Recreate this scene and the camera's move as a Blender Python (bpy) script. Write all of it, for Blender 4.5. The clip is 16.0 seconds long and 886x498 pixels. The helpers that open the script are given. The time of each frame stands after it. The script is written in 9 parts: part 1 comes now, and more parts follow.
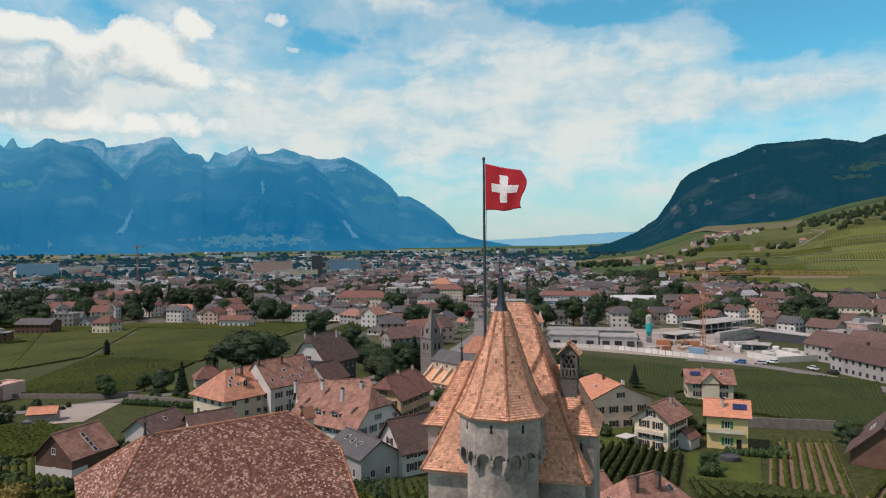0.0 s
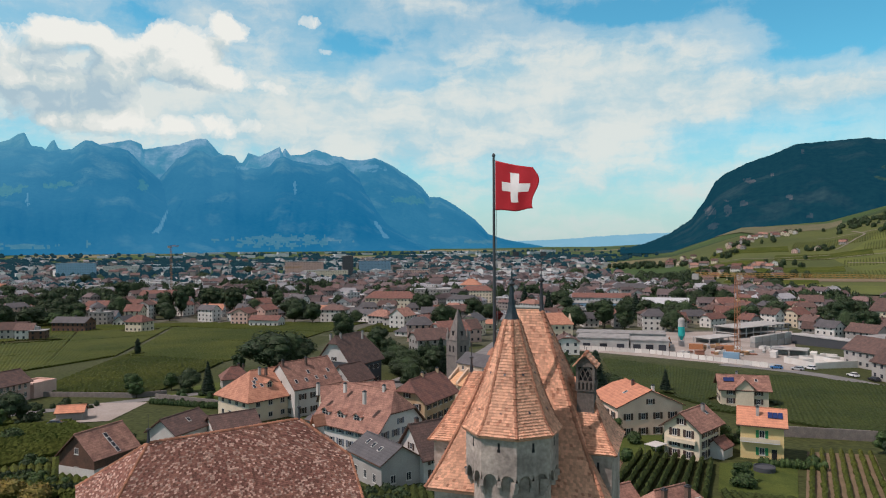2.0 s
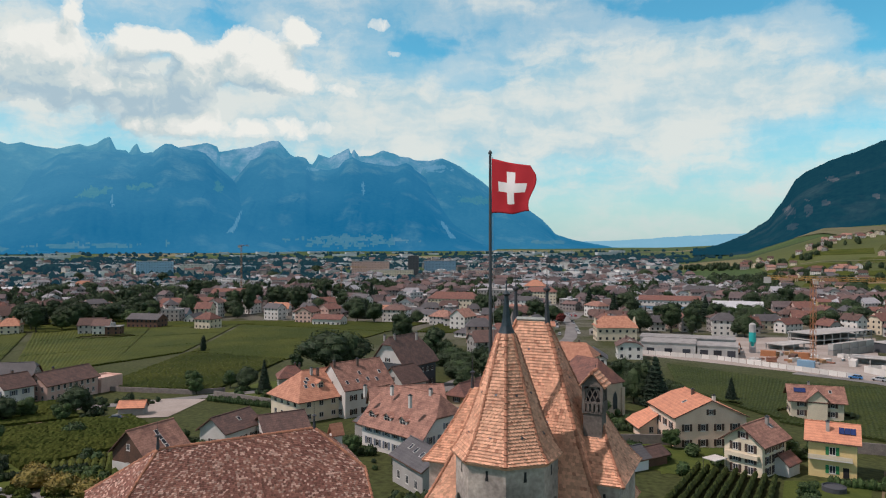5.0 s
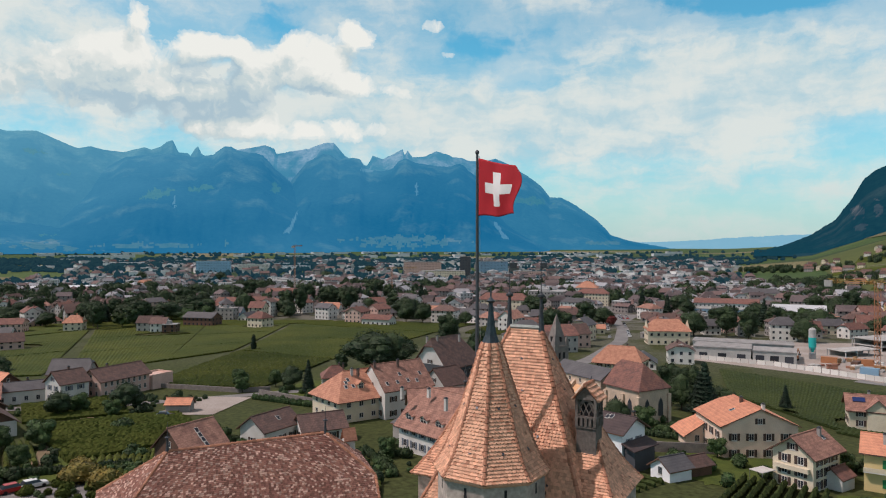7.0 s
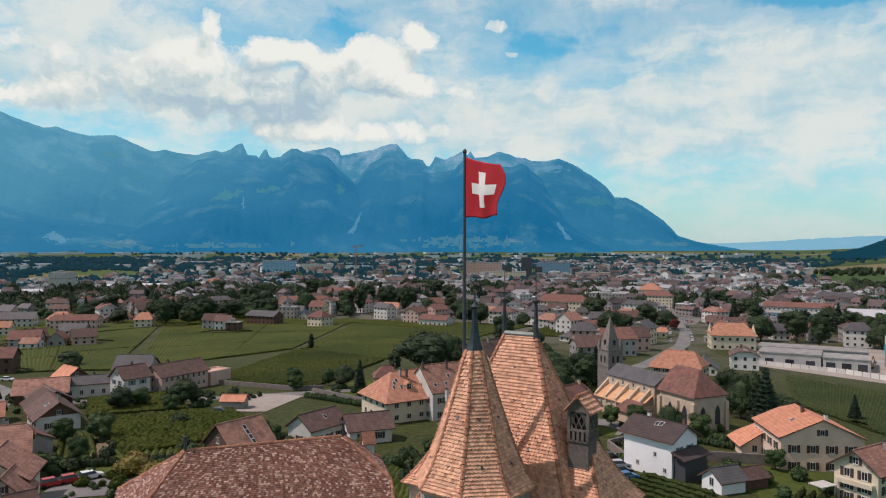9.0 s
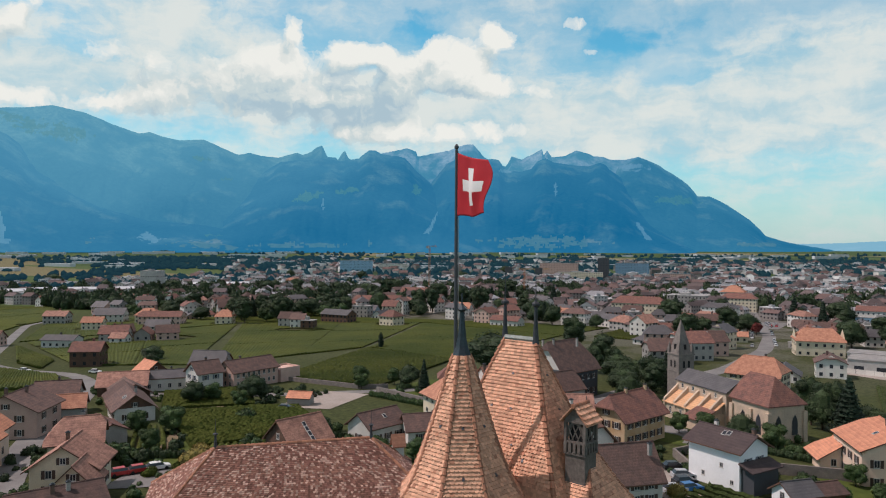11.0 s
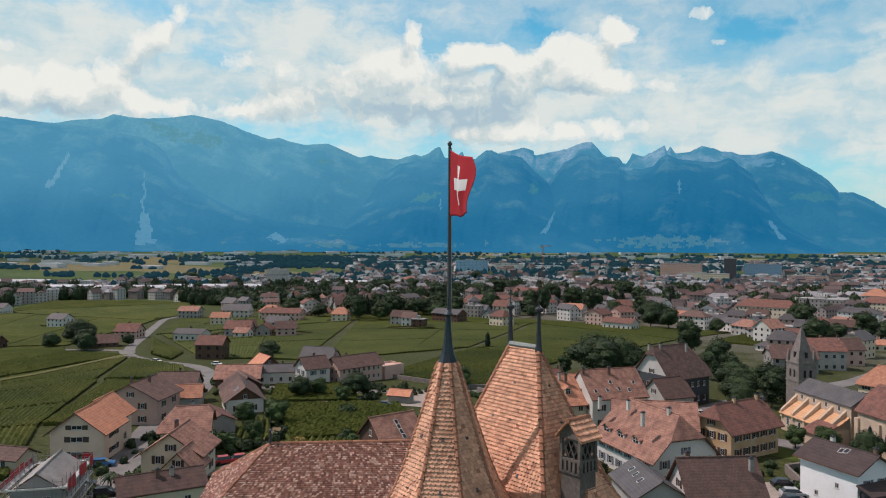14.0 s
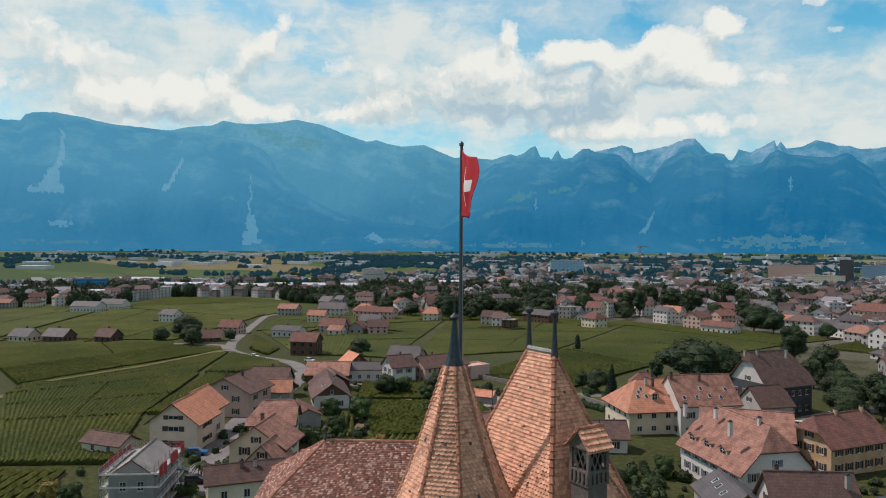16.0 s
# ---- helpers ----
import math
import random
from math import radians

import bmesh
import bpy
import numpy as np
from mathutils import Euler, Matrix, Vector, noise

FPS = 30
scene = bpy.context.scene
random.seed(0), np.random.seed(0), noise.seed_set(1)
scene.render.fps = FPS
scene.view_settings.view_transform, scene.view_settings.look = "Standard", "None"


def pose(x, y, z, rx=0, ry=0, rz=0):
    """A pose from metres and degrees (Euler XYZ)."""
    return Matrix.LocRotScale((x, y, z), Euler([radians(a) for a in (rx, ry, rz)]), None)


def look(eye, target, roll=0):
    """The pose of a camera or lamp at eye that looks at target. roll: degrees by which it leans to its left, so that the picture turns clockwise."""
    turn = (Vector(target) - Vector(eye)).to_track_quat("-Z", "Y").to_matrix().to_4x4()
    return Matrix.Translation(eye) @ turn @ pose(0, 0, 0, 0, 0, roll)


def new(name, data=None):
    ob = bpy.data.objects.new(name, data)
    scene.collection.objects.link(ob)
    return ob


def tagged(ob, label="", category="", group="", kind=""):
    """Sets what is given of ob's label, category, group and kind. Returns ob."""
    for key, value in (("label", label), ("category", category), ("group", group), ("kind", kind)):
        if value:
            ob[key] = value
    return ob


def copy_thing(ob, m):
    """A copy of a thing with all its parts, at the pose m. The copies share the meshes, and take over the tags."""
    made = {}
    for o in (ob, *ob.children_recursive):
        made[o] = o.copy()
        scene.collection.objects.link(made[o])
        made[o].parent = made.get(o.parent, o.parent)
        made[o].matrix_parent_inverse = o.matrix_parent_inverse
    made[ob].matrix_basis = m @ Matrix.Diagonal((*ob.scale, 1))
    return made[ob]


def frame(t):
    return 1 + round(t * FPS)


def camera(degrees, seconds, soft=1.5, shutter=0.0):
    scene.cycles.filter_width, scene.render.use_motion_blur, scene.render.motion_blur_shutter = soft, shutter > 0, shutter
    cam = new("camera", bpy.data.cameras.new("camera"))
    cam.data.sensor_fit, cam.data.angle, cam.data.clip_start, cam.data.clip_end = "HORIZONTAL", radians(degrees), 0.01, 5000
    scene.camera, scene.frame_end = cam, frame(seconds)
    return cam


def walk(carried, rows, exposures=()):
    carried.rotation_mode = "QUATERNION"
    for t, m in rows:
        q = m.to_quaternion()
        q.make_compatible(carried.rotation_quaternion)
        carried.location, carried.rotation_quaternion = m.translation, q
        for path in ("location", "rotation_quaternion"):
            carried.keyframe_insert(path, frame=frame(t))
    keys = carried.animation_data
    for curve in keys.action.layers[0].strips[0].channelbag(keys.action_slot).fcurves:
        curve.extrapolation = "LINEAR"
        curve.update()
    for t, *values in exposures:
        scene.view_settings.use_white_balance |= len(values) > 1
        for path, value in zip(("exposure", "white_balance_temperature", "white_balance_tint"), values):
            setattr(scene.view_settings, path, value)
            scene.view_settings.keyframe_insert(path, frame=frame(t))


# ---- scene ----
cam = camera(64.12, 16.0, 1.1)
# t, x, y, z, yaw, pitch, roll
ROWS = [
    (0.0, 0.0, 0.0, 60.0, 0.0, -0.43, 0.49),
    (0.5, 0.22, 0.67, 60.05, 0.44, -0.39, 0.43),
    (1.0, 0.5, 1.35, 60.07, 0.98, -0.37, 0.39),
    (1.5, 0.84, 2.0, 60.08, 1.72, -0.35, 0.35),
    (2.0, 1.25, 2.63, 60.09, 2.49, -0.35, 0.31),
    (2.5, 1.71, 3.22, 60.1, 3.38, -0.36, 0.27),
    (3.0, 2.23, 3.78, 60.15, 4.3, -0.36, 0.26),
    (3.5, 2.78, 4.33, 60.23, 5.19, -0.37, 0.22),
    (4.0, 3.37, 4.87, 60.28, 6.09, -0.35, 0.18),
    (6.5, 6.83, 7.45, 60.45, 11.04, -0.29, 0.02),
    (7.0, 7.54, 7.92, 60.5, 12.25, -0.27, -0.01),
    (7.5, 8.26, 8.41, 60.54, 13.47, -0.26, -0.04),
    (8.0, 8.98, 8.93, 60.56, 14.67, -0.24, -0.07),
    (8.5, 9.72, 9.43, 60.58, 15.96, -0.23, -0.12),
    (9.0, 10.49, 9.93, 60.61, 17.32, -0.24, -0.17),
    (11.5, 14.09, 12.97, 60.6, 25.11, -0.26, -0.28),
    (12.0, 14.72, 13.54, 60.6, 26.67, -0.28, -0.28),
    (12.5, 15.34, 14.12, 60.63, 28.2, -0.27, -0.28),
    (13.0, 15.95, 14.7, 60.66, 29.75, -0.28, -0.28),
    (13.5, 16.6, 15.24, 60.67, 31.23, -0.3, -0.3),
    (14.0, 17.27, 15.8, 60.7, 33.01, -0.31, -0.28),
    (14.5, 17.88, 16.33, 60.73, 34.86, -0.32, -0.31),
    (15.0, 18.5, 16.9, 60.73, 36.89, -0.33, -0.31),
    (15.5, 19.1, 17.47, 60.75, 38.71, -0.35, -0.34),
    (16.0, 19.7, 18.03, 60.78, 40.74, -0.34, -0.32),
]
walk(cam, [(t, pose(x, y, z, 90 + pitch, roll, yaw)) for t, x, y, z, yaw, pitch, roll in ROWS])

# ---- light ----
SUN_AZ = radians(249)      # where the sun stands, from +Y clockwise
SUN_EL = radians(55)
world = bpy.data.worlds.new("sky")
scene.world = world
world.use_nodes = True
wn, wl = world.node_tree.nodes, world.node_tree.links
wn.clear()


def wnode(kind, **values):
    n = wn.new(kind)
    for k, v in values.items():
        n.inputs[k].default_value = v
    return n


def wmath(op, a, b=None, c=None):
    n = wn.new("ShaderNodeMath")
    n.operation = op
    for i, v in enumerate((a, b, c)):
        if v is None:
            continue
        if isinstance(v, (int, float)):
            n.inputs[i].default_value = v
        else:
            wl.new(v, n.inputs[i])
    return n.outputs[0]


w_out = wn.new("ShaderNodeOutputWorld")
w_bg = wn.new("ShaderNodeBackground")
w_bg.inputs["Strength"].default_value = 0.10
w_sky = wn.new("ShaderNodeTexSky")
w_sky.sky_type = "NISHITA"
w_sky.sun_disc = False
w_sky.sun_elevation = SUN_EL
w_sky.sun_rotation = SUN_AZ
w_sky.air_density, w_sky.dust_density, w_sky.ozone_density = 1.0, 0.6, 2.0
w_tc = wn.new("ShaderNodeTexCoord")
w_dir = w_tc.outputs["Generated"]
w_sep = wn.new("ShaderNodeSeparateXYZ")
wl.new(w_dir, w_sep.inputs[0])
def wvec(op, a, b=None):
    n = wn.new("ShaderNodeVectorMath")
    n.operation = op
    for k, v in enumerate((a, b)):
        if v is None:
            continue
        if isinstance(v, tuple):
            n.inputs[k].default_value = v
        else:
            wl.new(v, n.inputs[k])
    return n.outputs["Value"] if op in ("DOT_PRODUCT", "LENGTH") else n.outputs[0]


def wnoise(vec, scale, detail, rough, kind="ShaderNodeTexNoise"):
    n = wnode(kind, Scale=scale, Detail=detail, Roughness=rough)
    wl.new(vec, n.inputs["Vector"])
    return n


def ramp(fac, *stops):
    n = wn.new("ShaderNodeValToRGB")
    wl.new(fac, n.inputs[0])
    el = n.color_ramp.elements
    while len(el) < len(stops):
        el.new(0.5)
    for e, (p, c) in zip(el, stops):
        e.position, e.color = p, (*c, 1) if not isinstance(c, (int, float)) else (c, c, c, 1)
    n.color_ramp.interpolation = "EASE"
    return n.outputs[0]


def wmix(fac, a, b):
    n = wn.new("ShaderNodeMix")
    n.data_type = "RGBA"
    wl.new(fac, n.inputs[0])
    for sock, v in ((n.inputs[6], a), (n.inputs[7], b)):
        if isinstance(v, tuple):
            sock.default_value = (*v, 1)
        else:
            wl.new(v, sock)
    return n.outputs[2]


def heaps(vec, spots, base):
    """Sum of soft heaps (degrees left, degrees up, half width, half height, amount) on top of base."""
    out = base
    for az, el, wide, tall, amount in spots:
        d = wvec("DIVIDE", wvec("SUBTRACT", vec, (az, el, 0.0)), (wide, tall, 1.0))
        out = wmath("MULTIPLY_ADD", wmath("POWER", 0.3679, wvec("DOT_PRODUCT", d, d)), amount, out)
    return out


# the sky as a chart: degrees left of +Y, degrees up
w_az = wmath("MULTIPLY", wmath("ARCTAN2", wmath("MULTIPLY", w_sep.outputs[0], -1.0), w_sep.outputs[1]), 57.2958)
w_el = wmath("MULTIPLY", wmath("ARCSINE", w_sep.outputs[2]), 57.2958)
w_chart = wn.new("ShaderNodeCombineXYZ")
wl.new(w_az, w_chart.inputs[0])
wl.new(w_el, w_chart.inputs[1])
w_chart = w_chart.outputs[0]

# heaped clouds over the range
HEAPS = [(24.8, 14.1, 3.0, 1.6, 1.0), (21.2, 14.4, 2.3, 1.9, 1.0), (19.4, 16.6, 1.3, 1.3, 0.95), (24.2, 15.9, 1.3, 0.9, 0.8), (26.6, 12.4, 2.0, 1.4, 0.8), (20.4, 12.4, 3.0, 1.2, 0.7), (16.8, 12.2, 3.2, 0.9, 0.55),
         (31.2, 14.9, 2.5, 1.2, 1.0), (28.5, 15.2, 1.3, 0.9, 0.85), (30.4, 11.2, 3.2, 2.2, 0.95), (35.6, 16.5, 1.1, 1.2, 1.0), (36.2, 14.4, 2.4, 1.5, 0.9)]
HEAPS += [(40.0, 13.2, 3.4, 1.6, 0.85), (44.5, 11.6, 4.0, 1.5, 0.75), (36.5, 11.5, 4.0, 2.0, 0.85), (53.3, 16.9, 1.0, 0.9, 0.9), (54.6, 15.6, 1.2, 1.0, 0.9), (56.2, 14.2, 1.4, 1.1, 0.9), (58.2, 12.4, 1.6, 1.2, 0.85), (61.9, 12.0, 1.0, 1.0, 0.75),
          (66.0, 10.6, 7.0, 1.6, 0.9), (59.0, 10.4, 6.0, 1.3, 0.7), (66.5, 13.6, 3.0, 1.6, 0.6), (48.0, 13.6, 4.0, 1.3, 0.5), (50.0, 10.3, 6.0, 1.0, 0.65), (22.0, 9.2, 9.0, 1.0, 0.70), (30.0, 9.0, 5.0, 0.8, 0.5), (13.4, 17.3, 1.4, 0.6, 0.75)]
HEAPS += [(12.2, 15.1, 1.6, 0.6, 0.5), (24.4, 11.7, 1.0, 0.55, -1.0), (23.5, 10.7, 1.2, 0.6, -0.9), (22.0, 11.1, 0.8, 0.35, -0.5), (27.0, 17.3, 1.3, 1.1, -0.6), (72.0, 15.0, 4.0, 3.0, 0.6)]
w_warp = wvec("SUBTRACT", wnoise(w_chart, 0.32, 5.0, 0.6).outputs["Color"], (0.5, 0.5, 0.5))
w_bent = wvec("ADD", w_chart, wvec("MULTIPLY", w_warp, (2.6, 1.7, 0.0)))


def cloud(vec, fine):
    """How dense the heaps are: rounded puffs at three sizes and torn edges."""
    big = wnoise(vec, 0.45, 1.0, 0.5, "ShaderNodeTexVoronoi").outputs["Distance"]
    small = wnoise(vec, 1.5, 2.0, 0.6, "ShaderNodeTexVoronoi").outputs["Distance"]
    torn = wnoise(vec, 0.42, fine, 0.56).outputs["Fac"]
    d = wmath("MULTIPLY_ADD", torn, 1.15, -0.50)
    d = wmath("MULTIPLY_ADD", big, -0.44, d)
    d = wmath("MULTIPLY_ADD", small, -0.17, d)
    return heaps(vec, HEAPS, d)


w_here = cloud(w_bent, 9.0)
w_above = cloud(wvec("ADD", w_bent, (-0.6, 1.5, 0.0)), 4.0)
w_heap_a = ramp(w_here, (0.0, 0.0), (0.14, 0.5), (0.40, 1.0))
# undersides are grey, thick hearts dull, sunny edges white
w_relief = wmath("MULTIPLY_ADD", wmath("SUBTRACT", w_above, w_here), 0.75, wmath("MULTIPLY", wmath("MINIMUM", w_here, 1.4), 0.10))
w_relief = heaps(w_bent, ((30.3, 11.6, 2.8, 1.9, 0.46), (29.4, 13.4, 1.6, 0.7, 0.30), (35.0, 10.6, 4.0, 1.1, 0.34), (45.0, 12.6, 5.0, 1.8, 0.26), (31.5, 9.6, 3.0, 0.7, 0.14), (21.0, 14.6, 2.5, 1.6, -0.10)), wmath("ADD", w_relief, 0.40))
w_tone = ramp(w_relief, (0.12, (8.5, 8.5, 8.1)), (0.36, (7.3, 7.6, 7.4)), (0.56, (5.6, 6.5, 6.7)), (0.82, (4.1, 5.4, 6.2)))

# thin high cloud, drawn out sideways, with clearings
w_long = wvec("MULTIPLY", wvec("ADD", w_chart, wvec("MULTIPLY", w_warp, (5.0, 1.6, 0.0))), (0.30, 1.0, 1.0))
w_streak = wnoise(w_long, 0.42, 8.0, 0.60).outputs["Fac"]
w_wisp = wnoise(w_bent, 0.22, 7.0, 0.62).outputs["Fac"]
VEIL = [(-10.0, 12.8, 13.0, 2.7, 0.50), (-7.0, 10.2, 13.0, 1.8, 0.36), (-27.0, 10.8, 9.0, 0.9, 0.40), (5.0, 10.6, 7.0, 1.2, 0.30), (10.5, 11.2, 7.0, 1.6, 0.40), (0.0, 7.6, 15.0, 1.3, 0.34), (-9.0, 5.0, 14.0, 1.6, 0.18),
        (45.0, 15.4, 7.0, 2.4, 0.34), (67.0, 15.6, 5.0, 3.0, 0.58), (60.0, 15.0, 3.0, 2.4, 0.20), (46.0, 17.8, 5.0, 1.3, 0.16), (0.0, 18.4, 7.0, 0.9, 0.12), (14.0, 9.0, 9.0, 1.5, 0.30), (24.0, 11.0, 8.0, 3.2, 0.34), (38.0, 11.5, 9.0, 3.0, 0.34), (58.0, 11.4, 9.0, 2.6, 0.40), (68.0, 12.5, 9.0, 4.0, 0.42), (50.0, 12.5, 8.0, 3.0, 0.22)]
VEIL += [(5.6, 12.9, 2.4, 1.0, -0.42), (7.5, 15.8, 4.5, 1.5, -0.34), (-28.0, 15.8, 8.0, 2.6, -0.80), (-22.5, 13.2, 4.0, 0.6, -0.30), (-23.0, 8.3, 8.0, 0.9, -0.28), (50.0, 14.2, 3.0, 1.5, -0.22), (62.5, 17.0, 2.0, 1.2, -0.20), (25.5, 17.3, 2.6, 1.6, -0.30),
         (-11.5, 17.8, 9.0, 1.5, -0.50), (-4.0, 6.6, 5.0, 0.5, -0.10), (80.0, 25.0, 20.0, 10.0, -0.1)]
w_veil = heaps(w_bent, VEIL, wmath("MULTIPLY_ADD", w_streak, 0.85, wmath("MULTIPLY_ADD", w_wisp, 0.75, -0.38)))
w_veil_a = ramp(w_veil, (0.0, 0.0), (0.34, 0.42), (0.80, 0.95))
w_veil_tone = ramp(wmath("ADD", wmath("MULTIPLY", w_streak, 0.5), wmath("MULTIPLY", w_wisp, 0.5)), (0.38, (4.6, 6.3, 7.0)), (0.58, (7.4, 7.7, 7.4)))
w_blue = wn.new("ShaderNodeMix")
w_blue.data_type = "RGBA"
w_blue.blend_type = "MULTIPLY"
w_blue.inputs[0].default_value = 1.0
wl.new(w_sky.outputs[0], w_blue.inputs[6])
w_blue.inputs[7].default_value = (0.60, 1.48, 1.46, 1)
w_c1 = wmix(w_veil_a, w_blue.outputs[2], w_veil_tone)
w_c2 = wmix(w_heap_a, w_c1, w_tone)
w_low = ramp(w_sep.outputs[2], (0.0, 0.62), (0.13, 0.0))
w_c2b = wmix(w_low, w_c2, (5.2, 6.0, 6.2))
# overhead, out of view, an added dull cloud tone sets the fill light
w_top = ramp(w_sep.outputs[2], (0.38, 0.0), (0.62, 0.92))
w_c3 = wmix(w_top, w_c2b, (3.3, 3.0, 3.25))
wl.new(w_c3, w_bg.inputs["Color"])
wl.new(w_bg.outputs[0], w_out.inputs["Surface"])

sun_data = bpy.data.lights.new("sun", "SUN")
sun_data.energy, sun_data.angle, sun_data.color = 3.4, radians(0.6), (1.0, 0.835, 0.795)
sun = new("sun", sun_data)
sun.matrix_world = look((0, 0, 300), (-300 * math.sin(SUN_AZ) * math.cos(SUN_EL), -300 * math.cos(SUN_AZ) * math.cos(SUN_EL), 300 - 300 * math.sin(SUN_EL)))

# ---- mesh tools ----
class Bag:
    """Vertices and faces of one mesh, with a material slot for each face."""

    def __init__(self):
        self.v, self.f, self.m = [], [], []

    def add(self, verts, faces, slot=0):
        k = len(self.v)
        self.v.extend(verts)
        self.f.extend([tuple(i + k for i in f) for f in faces])
        self.m.extend([slot] * len(faces))
        return self

    def box(self, x0, x1, y0, y1, z0, z1, slot=0, m=None):
        vs = [(x0, y0, z0), (x1, y0, z0), (x1, y1, z0), (x0, y1, z0), (x0, y0, z1), (x1, y0, z1), (x1, y1, z1), (x0, y1, z1)]
        if m is not None:
            vs = [tuple(m @ Vector(p)) for p in vs]
        return self.add(vs, [(3, 2, 1, 0), (4, 5, 6, 7), (0, 1, 5, 4), (1, 2, 6, 5), (2, 3, 7, 6), (3, 0, 4, 7)], slot)

    def prism(self, ring, z0, z1, slot=0, top=None):
        """Upright prism over a ring of (x, y), counter-clockwise; top: another ring for the upper end."""
        n = len(ring)
        top = top or ring
        vs = [(x, y, z0) for x, y in ring] + [(x, y, z1) for x, y in top]
        return self.add(vs, [tuple(range(n - 1, -1, -1)), tuple(range(n, 2 * n))] + [(i, (i + 1) % n, n + (i + 1) % n, n + i) for i in range(n)], slot)

    def tube(self, a, b, r0, r1, n=8, slot=0):
        a, b = Vector(a), Vector(b)
        d = (b - a).normalized()
        s = d.orthogonal().normalized()
        t = d.cross(s)
        vs = []
        for p, r in ((a, r0), (b, r1)):
            vs += [tuple(p + (s * math.cos(2 * math.pi * i / n) + t * math.sin(2 * math.pi * i / n)) * r) for i in range(n)]
        return self.add(vs, [tuple(range(n - 1, -1, -1)), tuple(range(n, 2 * n))] + [(i, (i + 1) % n, n + (i + 1) % n, n + i) for i in range(n)], slot)

    def lathe(self, profile, n, cx=0.0, cy=0.0, turn=0.0, slot=0):
        """Rings of (radius, z) from the bottom up, closed at both ends."""
        vs, fs = [], []
        for r, z in profile:
            vs += [(cx + r * math.cos(turn + 2 * math.pi * i / n), cy + r * math.sin(turn + 2 * math.pi * i / n), z) for i in range(n)]
        for k in range(len(profile) - 1):
            fs += [(k * n + i, k * n + (i + 1) % n, (k + 1) * n + (i + 1) % n, (k + 1) * n + i) for i in range(n)]
        fs += [tuple(range(n - 1, -1, -1)), tuple(range((len(profile) - 1) * n, len(profile) * n))]
        return self.add(vs, fs, slot)

    def slab(self, ring, thick, slot=0, edge=None):
        """A flat sheet over 3D points, thickened downwards."""
        n = len(ring)
        vs = [tuple(p) for p in ring] + [(p[0], p[1], p[2] - thick) for p in ring]
        self.add(vs, [tuple(range(n))], slot)
        self.f.extend([tuple(q + len(self.v) - 2 * n for q in f) for f in [tuple(range(2 * n - 1, n - 1, -1))] + [((i + 1) % n, i, n + i, n + (i + 1) % n) for i in range(n)]])
        self.m.extend([slot if edge is None else edge] * (n + 1))
        return self

    def mesh(self, name, mats, smooth=False):
        me = bpy.data.meshes.new(name)
        me.from_pydata(self.v, [], self.f)
        for mt in mats if isinstance(mats, (list, tuple)) else [mats]:
            me.materials.append(mt)
        me.polygons.foreach_set("material_index", self.m)
        me.polygons.foreach_set("use_smooth", [smooth] * len(self.f))
        me.update()
        return me


def thing(name, m, label, category, group="", kind=""):
    """An Empty at the base of a thing; its parts hang under it."""
    e = new(name)
    e.empty_display_size = 0.3
    e.matrix_world = m
    return tagged(e, label, category, group, kind)


def part(name, bag, mats, parent, label="", m=None, smooth=False, kind=""):
    me = bag.mesh(name, mats, smooth) if isinstance(bag, Bag) else bag
    ob = new(name, me)
    ob.parent = parent
    if m is not None:
        ob.matrix_basis = m
    return tagged(ob, label, kind=kind)


def solo(name, bag, mats, label, category, m=None, group="", kind="", smooth=False):
    me = bag.mesh(name, mats, smooth) if isinstance(bag, Bag) else bag
    ob = new(name, me)
    if m is not None:
        ob.matrix_world = m
    return tagged(ob, label, category, group, kind)


